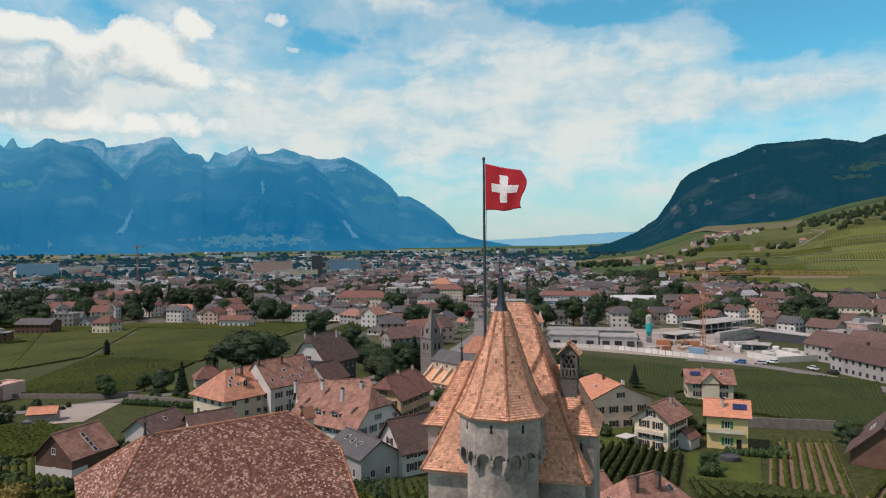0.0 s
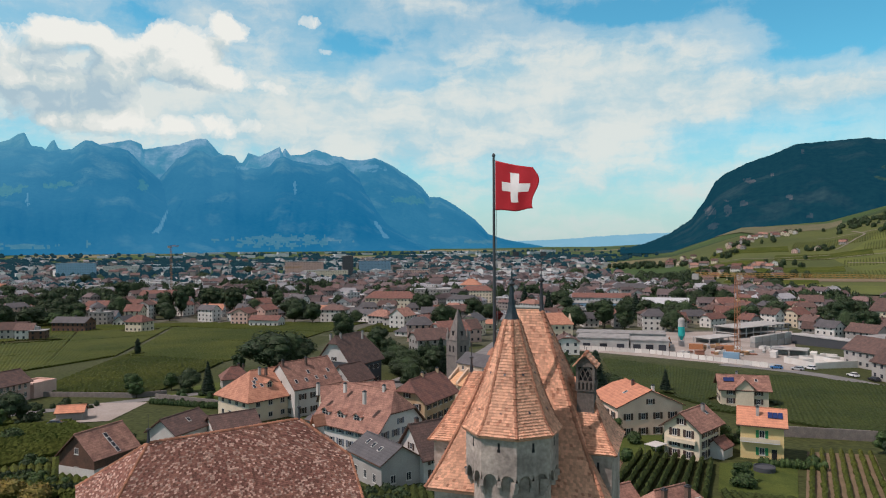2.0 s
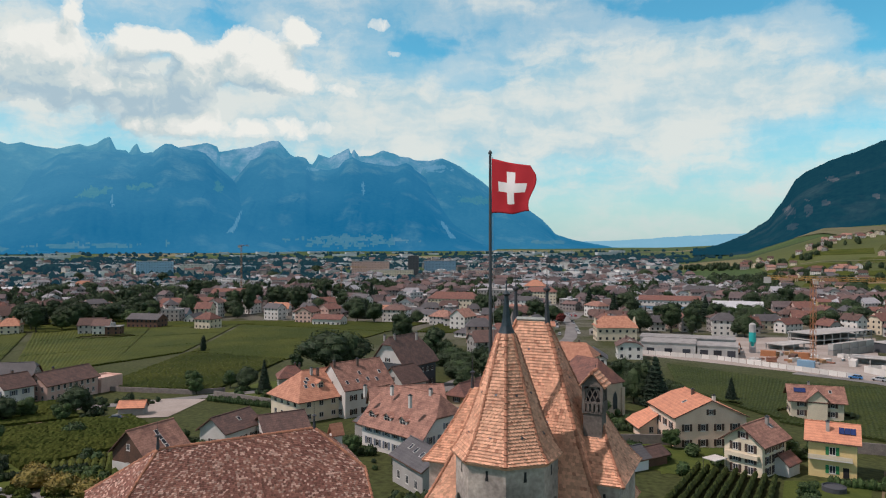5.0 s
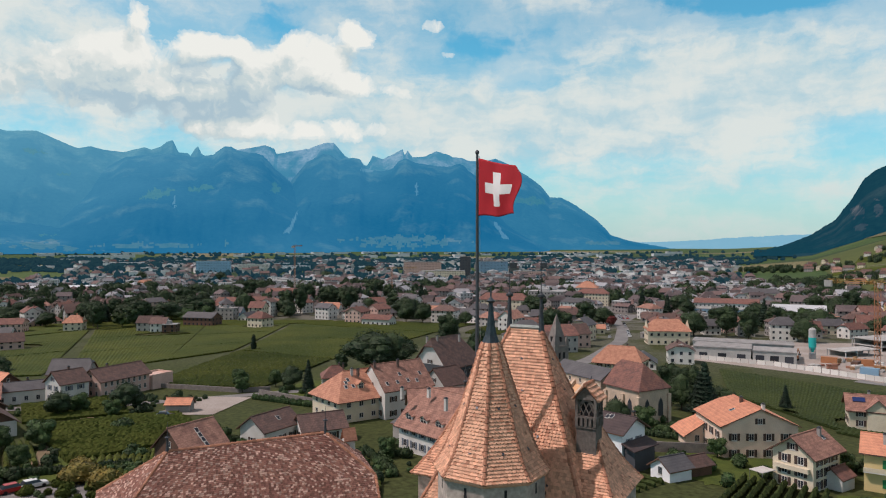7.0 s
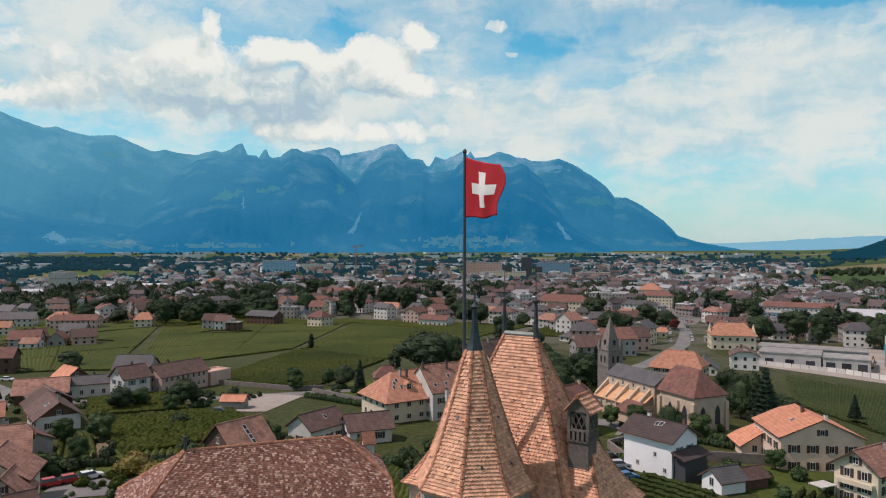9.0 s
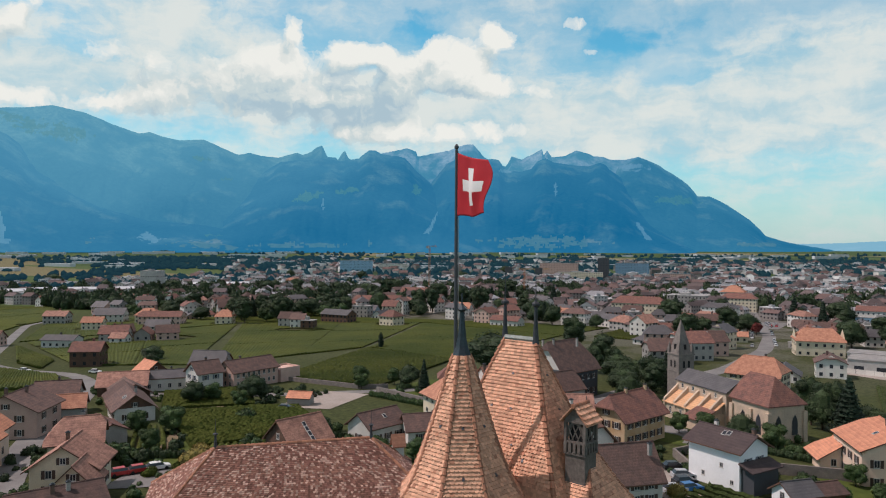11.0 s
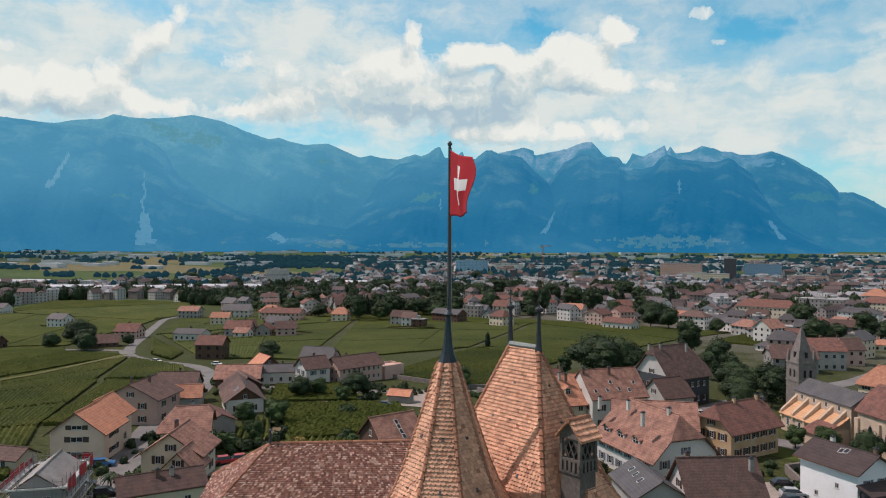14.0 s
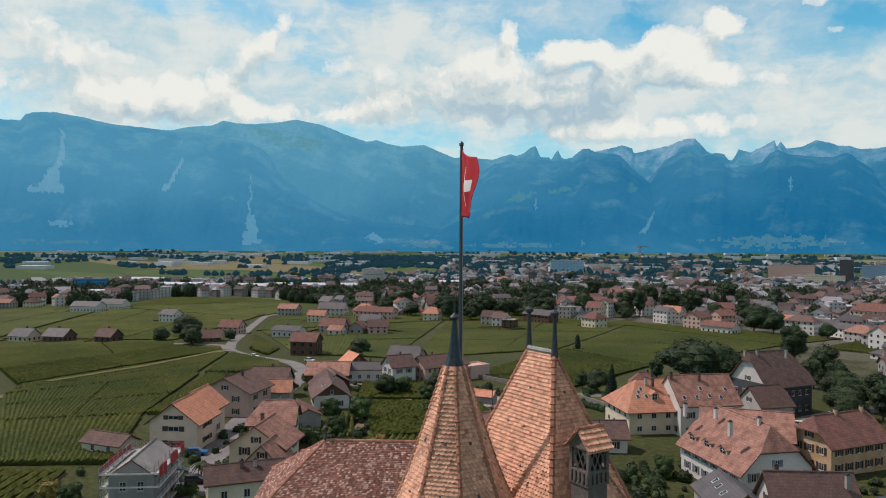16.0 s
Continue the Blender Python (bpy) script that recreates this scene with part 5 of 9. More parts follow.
def flag_and_pole():
    x, y = 2.3, 39.3
    pole = thing("flagpole", pose(x, y, 0), "tall grey steel flagpole rising behind the turret", "flagpole")
    b = Bag()
    b.lathe(((0.10, 50.2), (0.085, 56.0), (0.06, 64.55), (0.055, 64.6)), 12)
    b.lathe(((0.03, 64.58), (0.09, 64.64), (0.09, 64.72), (0.03, 64.8)), 10)
    part("pole", b, M_POLE, pole)
    c = Bag()
    c.box(-0.16, 0.16, -0.16, 0.16, 50.1, 50.45)
    part("foot", c, M_LEAD, pole)
    r = Bag()
    r.tube((0.16, -0.06, 51.0), (0.12, -0.05, 64.5), 0.012, 0.012, 5)
    part("halyard", r, M_STEEL, pole)
    red = material("red_flag_cloth", (0.42, 0.018, 0.028), 0.8, 0.1, 2, 60, 0.05)
    white = material("white_flag_cloth", (0.78, 0.76, 0.75), 0.8, 0.06, 2, 60, 0.05)
    n, wide, tall = 32, 2.66, 2.58
    d, side = Vector((0.755, -0.656, 0)), Vector((0.656, 0.755, 0))
    fb = Bag()
    vs = []
    for j in range(n + 1):
        for i in range(n + 1):
            u, v = i / n, j / n
            wave = (0.13 * math.sin(5.2 * u + 2.0 * v + 0.3) + 0.05 * math.sin(10.5 * u - 3.4 * v) + 0.03 * math.sin(7.5 * v + 2.5 * u)) * min(1, u * 2.2)
            lift = v * tall * (1 - 0.20 * u) - 0.06 * math.sin(3.1 * u) + 0.03 * math.sin(9 * u) * (1 - v)
            fly = wide * u * (1 - 0.05 * u - 0.05 * u * math.sin(6.5 * v + 0.6) - 0.05 * u * max(0.0, v - 0.8) * 5)
            p = Vector((x, y, 61.84)) + d * (0.10 + fly) + side * wave + Vector((0, 0, lift))
            vs.append(tuple(p))
    for j in range(n):
        for i in range(n):
            ci, cj = abs(i - 15.5), abs(j - 15.5)
            cross = (ci < 4 and cj < 10) or (cj < 3 and ci < 11)
            k = j * (n + 1) + i
            fb.f.append((k, k + 1, k + n + 2, k + n + 1))
            fb.m.append(1 if cross else 0)
    fb.v = vs
    fl = solo("flag", fb, [red, white], "red flag with a white cross, rippling on its pole", "flag", smooth=True)
    th = fl.modifiers.new("thick", "SOLIDIFY")
    th.thickness = 0.012


stair_turret()
keep()
keep_chimney()
great_hall()
flag_and_pole()

# ---- houses ----
WINDOWS = {}


def window_meshes(w, h, shutter):
    """Frame, pane and shutter meshes for one size of window; it faces -y, its foot at z = 0."""
    key = (w, h, shutter)
    if key not in WINDOWS:
        fr, pn, sh = Bag(), Bag(), Bag()
        t = 0.09
        xs, zs = (-w / 2, -w / 2 + t, -0.035, 0.035, w / 2 - t, w / 2), (0, t, h - t, h)
        vs = [(x, -0.03, z) for z in zs for x in xs]
        fs = [(6 * j + i, 6 * j + i + 1, 6 * j + i + 7, 6 * j + i + 6) for j in range(3) for i in range(5) if not (j == 1 and i in (1, 3))]
        # a rim back to the wall and the sill below
        vs += [(-w / 2, 0.02, 0), (w / 2, 0.02, 0), (w / 2, 0.02, h), (-w / 2, 0.02, h), (-w / 2 - 0.08, -0.08, -0.02), (w / 2 + 0.08, -0.08, -0.02), (w / 2 + 0.08, -0.08, -0.12), (-w / 2 - 0.08, -0.08, -0.12), (w / 2 + 0.08, 0.02, -0.12), (-w / 2 - 0.08, 0.02, -0.12)]
        fs += [(5, 25, 26, 23), (23, 26, 27, 18), (18, 27, 24, 0), (28, 29, 5, 4, 3, 2, 1, 0), (31, 30, 29, 28), (33, 32, 30, 31), (29, 30, 32, 25, 5), (31, 28, 0, 24, 33)]
        fr.add(vs, fs)
        pn.box(-w / 2 + t, w / 2 - t, -0.012, 0.015, t, h - t)
        if shutter:
            sw = w * 0.52
            sh.box(-sw, 0, -0.075, -0.02, -0.02, h + 0.02)
            for i in range(4):
                sh.box(-sw + 0.06, -0.06, -0.09, -0.075, h * (0.08 + 0.23 * i), h * (0.24 + 0.23 * i))
        WINDOWS[key] = (fr.mesh("window", M_FRAME), pn.mesh("pane", M_GLASS), sh.mesh("shutter", SHUTTER[shutter]) if shutter else None, w)
    return WINDOWS[key]


def put_window(parent, m, w=1.0, h=1.35, shutter="brown", simple=False):
    fr, pn, sh, wide = window_meshes(w, h, shutter)
    ob = part("window", fr, None, parent, m=m)
    part("pane", pn, None, ob)
    if sh and not simple:
        part("shutter", sh, None, ob, m=Matrix.Translation((-wide / 2 - 0.02, 0, 0)))
        part("shutter", sh, None, ob, m=Matrix.Translation((wide / 2 + 0.02 + wide * 0.52, 0, 0)))
    return ob


def roof_bag(L, W, He, Hr, over, h0, h1, thick=0.22, edge=None):
    """Two slopes along x with hips of share h0 (at -x) and h1 (at +x), 0 a gable, 1 a full hip. Returns slopes and hips."""
    out = []
    X, Y = L / 2 + over, W / 2 + over
    ze = He - over * (Hr - He) / (W / 2)
    zc0, zc1 = Hr - (Hr - ze) * h0, Hr - (Hr - ze) * h1
    in0, in1 = h0 * W / 2 * 0.8, h1 * W / 2 * 0.8
    y0, y1 = Y * h0, Y * h1
    for s in (-1, 1):
        ring = [(-X, s * Y, ze), (X, s * Y, ze)]
        if h1 < 1:
            ring.append((X, s * y1, zc1)) if h1 else None
        ring.append((X - in1, 0, Hr))
        ring.append((-X + in0, 0, Hr))
        if 0 < h0 < 1:
            ring.append((-X, s * y0, zc0))
        out.append(Bag().slab(ring if s < 0 else ring[::-1], thick, 0, edge))
    hips = []
    if h0:
        hips.append(Bag().slab([(-X, y0, zc0), (-X, -y0, zc0), (-X + in0, 0, Hr)], thick, 0, edge))
    if h1:
        hips.append(Bag().slab([(X, -y1, zc1), (X, y1, zc1), (X - in1, 0, Hr)], thick, 0, edge))
    return out, hips, (-X + in0, X - in1)


def chimney(parent, x, y, z0, z1, wide=0.6, mat=None, cap=True):
    b = Bag()
    b.box(-wide / 2, wide / 2, -wide / 2, wide / 2, z0, z1)
    ch = part("chimney", b, mat or WALL["grey"], parent, m=Matrix.Translation((x, y, 0)))
    if cap:
        c = Bag()
        c.box(-wide * 0.62, wide * 0.62, -wide * 0.62, wide * 0.62, z1, z1 + 0.12)
        c.box(-wide * 0.3, wide * 0.3, -wide * 0.3, wide * 0.3, z1 + 0.12, z1 + 0.28)
        part("chimney_cap", c, M_LEAD, ch)
    return ch


def skylight(parent, x, y, z, slope, side, w=0.8, h=1.1):
    b, g = Bag(), Bag()
    b.box(-w / 2, w / 2, -h / 2, h / 2, -0.1, 0.05)
    g.box(-w / 2 + 0.08, w / 2 - 0.08, -h / 2 + 0.08, h / 2 - 0.08, 0.05, 0.06)
    m = Matrix.Translation((x, y, z)) @ Matrix.Rotation(side * slope, 4, "X")
    ob = part("skylight", b, M_FRAME, parent, m=m)
    part("pane", g, M_GLASS, ob)


def dormer(parent, x, y, z, side, roofmat, wallmat, w=1.5, h=1.3, deep=2.4, shutter=None):
    """A small gabled dormer that looks out to the side."""
    turn = Matrix.Translation((x, y, z)) @ Matrix.Rotation(0 if side < 0 else math.pi, 4, "Z")
    b = Bag()
    b.box(-w / 2, w / 2, 0, deep, -0.4, h)
    b.add([(-w / 2, 0, h), (w / 2, 0, h), (0, 0, h + 0.5), (-w / 2, deep, h), (w / 2, deep, h), (0, deep, h + 0.5)], [(0, 1, 2), (5, 4, 3)])
    d = part("dormer", b, wallmat, parent, m=turn)
    r = Bag()
    for s in (-1, 1):
        r.slab([(s * (w / 2 + 0.3), -0.35, h - 0.2), (s * (w / 2 + 0.3), deep, h - 0.2), (0, deep, h + 0.62), (0, -0.35, h + 0.62)][::-s], 0.12)
    part("dormer_roof", r, roofmat, d)
    g = Bag()
    g.box(-w * 0.36, w * 0.36, -0.03, 0.02, 0.08, h - 0.05)
    part("pane", g, M_GLASS, d)
    part("mullion", Bag().box(-0.04, 0.04, -0.05, -0.03, 0.08, h - 0.05).box(-w * 0.36, w * 0.36, -0.05, -0.03, h * 0.55, h * 0.55 + 0.06), M_FRAME, d)


def house(x, y, yaw, L, W, He, Hr, roof="red", wall="cream", hips=(0, 0), over=0.5, shutter="brown", label="", rows=2, sides="nswe", step=3.0, win=(1.0, 1.35), chimneys=((0.2, 0.3),), skies=(),
          dormers=(), dormer_size=(1.5, 1.3), base=0.0, name="house", simple=False, gable=None, sink=1.5, group="village houses", low=1.0, z=None, stack=None):
    """A house with its ridge along its own x axis. sides: which walls have windows (s: -y, n: +y, w: -x, e: +x)."""
    zg = (ground_z(x, y) if z is None else z) + base
    words = {"red": "red-brown tiled", "orange": "orange tiled", "pink": "weathered tiled", "dusk": "dark brown tiled", "brown": "dark brown tiled", "slate": "grey slate", "flat": "flat grey", "metal": "pale metal", "bright": "bright orange tiled"}
    label = label or f"{wall} rendered village house with a {words[roof]} roof"
    h = thing(name, pose(x, y, zg, 0, 0, yaw), label, "house", group)
    wm, rm = WALL[wall], ROOF[roof]
    b = Bag()
    h0, h1 = hips
    b.box(-L / 2, L / 2, -W / 2, W / 2, -sink, He)
    pk = []
    for sx, hh in ((-1, h0), (1, h1)):
        if hh < 1:
            zt = Hr - (Hr - He) * hh
            yt = W / 2 * hh
            pk.append((sx, zt, yt))
    for sx, zt, yt in pk:
        x0, x1 = sx * L / 2, sx * (L / 2 - 0.35)
        ring = [(-W / 2, He), (W / 2, He)] + ([(yt, zt - 0.12), (-yt, zt - 0.12)] if yt else [(0, zt - 0.12)])
        n = len(ring)
        vs = [(x0, p, q) for p, q in ring] + [(x1, p, q) for p, q in ring]
        fs = [tuple(range(n)), tuple(range(2 * n - 1, n - 1, -1))] + [((i + 1) % n, i, n + i, n + (i + 1) % n) for i in range(n)]
        b.add(vs, fs if sx > 0 else [f[::-1] for f in fs], 1 if gable else 0)
    part("wall", b, [wm, WALL[gable]] if gable else wm, h)
    slopes, hipbags, rx = roof_bag(L, W, He, Hr, over, h0, h1, edge=1)
    boards = WALL["wood"]
    rf = part("roof", slopes[0], [rm, boards], h, f"{words[roof]} roof slope")
    part("roof", slopes[1], [rm, boards], h)
    for q in hipbags:
        part("hip", q, [rm, boards], h)
    rb = Bag()
    rb.tube((rx[0], 0, Hr + 0.02), (rx[1], 0, Hr + 0.02), 0.13, 0.13, 6)
    part("ridge", rb, rm, h)
    slope = math.atan2(Hr - He, W / 2)
    for cx_, cy_ in chimneys:
        zc = Hr - abs(cy_) * (Hr - He) * 2 / W * 1.0
        tall = 1.3 if abs(cy_) > 0.5 else 0.75
        chimney(h, cx_ * L / 2, cy_ * W / 2, zc - 1.0, zc + tall, 0.55, (WALL["white"], M_STACK, M_STACK, WALL["grey"])[int(abs(x * 3 + cx_ * 10)) % 4] if stack is None else WALL[stack])
    for sx_, sy_ in skies:
        yy = sy_ * W / 2
        skylight(h, sx_ * L / 2, yy, Hr - abs(yy) * math.tan(slope) + 0.05, slope, -1 if yy > 0 else 1)
    for dx_, dy_ in dormers:
        yy = dy_ * W / 2
        dormer(h, dx_ * L / 2, yy, Hr - abs(yy) * math.tan(slope) - 0.1, -1 if yy < 0 else 1, rm, wm, *dormer_size)
    lev = (He - 0.5) / max(1, rows)
    for sd in sides:
        span, rot, dist = (L, {"s": 0.0, "n": math.pi}[sd], W / 2) if sd in "sn" else (W, {"w": -math.pi / 2, "e": math.pi / 2}[sd], L / 2)
        n = max(1, int((span - 1.0) / step))
        for r in range(rows):
            for i in range(n):
                px = (i - (n - 1) / 2) * (span - 1.4) / n
                m = Matrix.Rotation(rot, 4, "Z") @ Matrix.Translation((px, -dist, low + r * lev))
                put_window(h, m, win[0], win[1], shutter, simple)
        hh = h0 if sd == "w" else h1
        if sd in "we" and hh < 1 and Hr - He > 2.4:
            m = Matrix.Rotation(rot, 4, "Z") @ Matrix.Translation((0, -dist, He + 0.2))
            put_window(h, m, win[0] * 0.9, win[1] * 0.8, shutter, simple)
    return h


def add_box(h, name, x0, x1, y0, y1, z0, z1, mat, label=""):
    return part(name, Bag().box(x0, x1, y0, y1, z0, z1), mat, h, label)


M_SOLAR = material("solar_panel", (0.012, 0.03, 0.12), 0.15, 0.1, 1, 6, 0.0, spec=0.6)

# below the keep
a = house(-65, 124.5, 70, 9.3, 8.2, 4.3, 8.0, "pink", "wood", label="old timber barn with a pale wall and weathered tiled roof", sides="w", rows=1, shutter=None, chimneys=(), skies=((0.03, -0.36), (0.04, -0.56), (0.06, -0.76), (0.08, -0.96)), name="barn", step=4)
add_box(a, "stone_base", -4.72, -1.5, -4.16, 4.16, -1.5, 2.2, WALL["white"])
house(-52, 171.5, 50, 11.5, 13.6, 6.0, 11.2, "orange", "cream", (1, 0), 0.9, None, "cream rendered house with a hipped orange tiled roof", win=(1.2, 1.2), skies=((-0.35, -0.45), (-0.2, -0.35), (-0.1, -0.6), (-0.45, -0.6)), dormers=((0.2, -0.7),), chimneys=((0.1, -0.2), (0.3, -0.35)))
house(-41.5, 178.5, 50, 14.5, 12.1, 7.2, 12.8, "pink", "white", (0, 0), 0.3, "brown", "white gabled row house with a weathered tiled roof", skies=((-0.13, -0.48), (-0.36, -0.75), (-0.78, -0.76), (0.07, -0.73), (0.42, -0.78), (0.68, -0.53)), chimneys=((-0.05, -0.2), (-0.95, -0.12)))
house(-19.85, 142.3, -37, 17.4, 12.6, 5.4, 11.7, "pink", "white", (0.45, 0.5), 0.8, "grey", "large white farmhouse with a weathered tiled roof and dormers", rows=2, dormers=((-0.74, -0.88), (-0.23, -0.87), (0.28, -0.86)), dormer_size=(2.0, 1.0, 2.2), chimneys=((-0.45, -0.41), (0.57, -0.93), (-0.95, -0.93), (0.54, -0.05)), step=2.4, stack="white")
house(-13.7, 118.6, -52, 10.4, 7.2, 4.6, 6.8, "slate", "grey", (0, 0), 0.5, None, "low grey house with a slate roof and skylights", rows=1, skies=((-0.5, -0.4), (-0.1, -0.45), (0.35, -0.5)), chimneys=())
house(-5.0, 122.2, 38, 10.8, 7.4, 4.8, 9.2, "brown", "white", (0, 0), 0.6, "brown", "white village house with a dark brown tiled roof", rows=2, chimneys=((-0.75, 0.1), (0.8, -0.5)), step=2.3, sides="sw")
house(-10.65, 167.0, 64, 14.6, 9.0, 6.2, 10.2, "red", "ochre", (0.5, 0.25), 0.9, "brown", "ochre rendered village house with a hipped red-brown roof", rows=2, chimneys=((0.85, -0.05), (-0.1, -0.03)), step=2.4, stack="ochre")
house(-36.6, 216.8, 64, 16.1, 12, 8.6, 16.0, "brown", "dark", (0.25, 0.7), 0.8, "brown", "old mansion with dark walls and a tall brown tiled roof", rows=2, gable="white", chimneys=((-0.68, -0.09), (0.22, -0.55), (-0.9, 0.3)), step=2.3, stack="grey")
house(-34, 203, 55, 9, 9, 4.6, 8.6, "brown", "grey", (0, 0.3), 0.5, "brown", "lower wing with a dark brown tiled roof", rows=1, chimneys=())
house(36.6, 159.2, 102, 14, 14.5, 6.6, 9.8, "bright", "beige", (0, 0.3), 0.5, "brown", "beige rendered house with a broad orange tiled roof", rows=2, chimneys=((-0.9, -0.12), (0.0, 0.1)), skies=((-0.25, 0.45),), low=0.6, step=2.8)
k = house(42.1, 137.2, 48, 8.8, 6.8, 6.2, 8.7, "pink", "cream", (0, 0), 0.8, "brown", "cream three-storey house with shuttered windows", rows=3, low=0.4, chimneys=((0.5, -0.3),), skies=((0.6, -0.4),), step=2.2)
add_box(k, "balcony", -5.2, -4.42, -2.9, 2.9, 3.2, 3.9, WALL["cream"], "cream balcony")
k = house(55.2, 138, -21, 7.3, 7.6, 6.8, 8.9, "bright", "yellow", (0, 0), 0.7, "green", "yellow house with green shutters and an orange roof", rows=2, chimneys=((-0.2, -0.5),), step=3.8, low=1.0)
add_box(k, "balcony", -3.7, 3.0, -4.7, -3.75, 3.35, 3.55, WALL["white"], "white balcony slab")
add_box(k, "balcony_rail", -3.7, 3.0, -4.72, -4.66, 3.55, 4.2, WALL["cream"])
add_box(k, "door", 1.6, 2.5, -3.86, -3.78, 0.1, 2.2, M_DARK, "dark front door")
add_box(k, "steps", 1.2, 2.9, -5.2, -3.8, -0.6, 0.1, WALL["concrete"], "grey concrete steps")
for i in range(3):
    m = Matrix.Translation((1.4 + 0.85 * i, -1.9, 8.0)) @ Matrix.Rotation(0.505, 4, "X")
    part("solar_panel", Bag().box(-0.4, 0.4, -0.75, 0.75, 0.0, 0.08, m=m), M_SOLAR, k, "dark blue solar panel")
k = house(71.3, 191, -12, 11.4, 8.8, 5.0, 7.6, "pink", "cream", (0, 0), 0.8, "brown", "cream house with a weathered cross-gabled roof", rows=2, chimneys=((-0.2, 0.3),), skies=((0.55, -0.4),), step=3.0)
cg = Bag()
for s in (-1, 1):
    cg.slab([(s * 2.6, -5.6, 5.0), (s * 2.6, 0, 5.0), (0, 0, 7.5), (0, -5.6, 7.5)][::-s], 0.2)
part("cross_gable", cg, ROOF["pink"], k)
gw = Bag()
gw.add([(-2.1, -5.1, -1), (2.1, -5.1, -1), (2.1, -5.1, 5.2), (0, -5.1, 7.2), (-2.1, -5.1, 5.2), (-2.1, -4, -1), (2.1, -4, -1), (2.1, -4, 5.2), (0, -4, 7.2), (-2.1, -4, 5.2)], [(0, 1, 2, 3, 4), (9, 8, 7, 6, 5), (1, 6, 7, 2), (5, 0, 4, 9)])
part("gable_wall", gw, WALL["cream"], k)
for i in range(3):
    m = Matrix.Translation((-4.4 + 0.85 * i, -1.9, 6.66)) @ Matrix.Rotation(0.534, 4, "X")
    part("solar_panel", Bag().box(-0.45, 0.45, -0.75, 0.75, 0.0, 0.08, m=m), M_SOLAR, k, "dark blue solar panel")
cy = thing("garden_canopy", pose(34.8, 135.2, ground_z(34.8, 135.2), 0, 0, 40), "white flat garden canopy on thin posts", "canopy")
part("cover", Bag().box(-1.7, 1.7, -1.3, 1.3, 2.2, 2.32), WALL["white"], cy)
for px, py in ((-1.6, -1.2), (1.6, -1.2), (1.6, 1.2), (-1.6, 1.2)):
    part("post", Bag().tube((px, py, -0.3), (px, py, 2.2), 0.05, 0.05, 6), M_STEEL, cy)
house(46.6, 136.0, 48, 4.2, 3.4, 2.3, 3.6, "red", "white", (0, 0), 0.3, None, "small white annex with a red tiled roof", rows=1, chimneys=(), sides="", name="shed", group="")
pl = thing("garden_pool", pose(51.1, 126.6, ground_z(51.1, 126.6)), "round dark garden pool with a raised rim", "pool")
part("wall", Bag().lathe(((1.75, -0.3), (1.8, 0.9), (1.62, 0.95), (1.6, 0.7)), 24), WALL["dark"], pl)
part("water", Bag().lathe(((1.58, 0.60), (1.58, 0.68)), 24), M_GLASS, pl)
house(80, 128, 55, 14, 10, 3.0, 7.8, "brown", "wood", (0, 0), 0.9, None, "dark timber barn with a brown roof", rows=1, chimneys=(), skies=((-0.2, 0.4), (0.0, 0.4), (0.2, 0.4)), name="barn", sides="")
house(25, 90, 32, 10, 8.5, 4.5, 7.9, "pink", "white", (0.9, 0.9), 0.7, "brown", "white house with a hipped red tiled roof", rows=1, chimneys=((-0.5, -0.35), (0.2, -0.45)), skies=((0.6, -0.5),))
house(17.5, 91.5, 32, 7, 7.5, 4.2, 7.2, "pink", "white", (0.9, 0), 0.7, None, "low wing with a hipped red tiled roof", rows=1, chimneys=())
k = house(10, 142.2, -35, 10.0, 7.4, 7.2, 9.2, "dusk", "bright", (0, 0), 0.8, "grey", "tall white house with a dark brown roof", rows=1, sides="e", chimneys=((-0.55, 0.2), (0.85, 0.3)), skies=((0.05, -0.3), (0.2, -0.25)), low=4.2)
for px, pz in ((-2.0, 1.4), (1.6, 3.6), (3.6, 1.2)):
    put_window(k, Matrix.Translation((px, -3.7, pz)), 0.7, 0.8, None)
lean = Bag()
lean.slab([(5.1, -4.2, 5.2), (7.8, -4.2, 4.2), (7.8, 4.0, 4.2), (5.1, 4.0, 5.2)], 0.18)
part("porch_roof", lean, ROOF["dusk"], k, "dark brown porch roof")
add_box(k, "porch", 5.0, 7.3, -3.2, 3.2, -1.0, 4.1, WALL["dark"], "dark timber porch")
house(20, 134, 40, 5, 4.4, 2.4, 3.9, "slate", "bright", (0, 0), 0.5, None, "small white garage with a grey roof", rows=1, chimneys=(), sides="w", name="garage", group="")
house(24, 138, 40, 5, 4.0, 2.1, 3.2, "brown", "wood", (0, 0), 0.5, None, "dark timber garden shed with a brown roof", rows=1, chimneys=(), sides="", name="shed", group="")
house(16, 262, -18, 16, 12, 5.0, 10, "orange", "cream", (0.8, 0.8), 0.6, "brown", rows=2)
house(28.5, 163.5, 102, 7, 8, 2.6, 5.2, "bright", "beige", (0, 0.6), 0.7, None, "low wing with a broad orange tiled roof", rows=1, chimneys=(), sides="w")
house(33, 218, -30, 8, 7, 3.5, 6, "orange", "cream", (0, 0), 0.5, "brown", rows=1)
house(-58.1, 142.6, 71, 10, 6.8, 4.2, 6.6, "brown", "white", (0, 0), 0.6, "brown", "white cottage with a brown tiled roof", rows=1, chimneys=(), skies=((0.1, -0.5),))
house(-49, 147, 40, 9, 6.8, 3.4, 5.8, "brown", "white", (0, 0), 0.6, "brown", "white cottage with a brown tiled roof", rows=1, chimneys=())
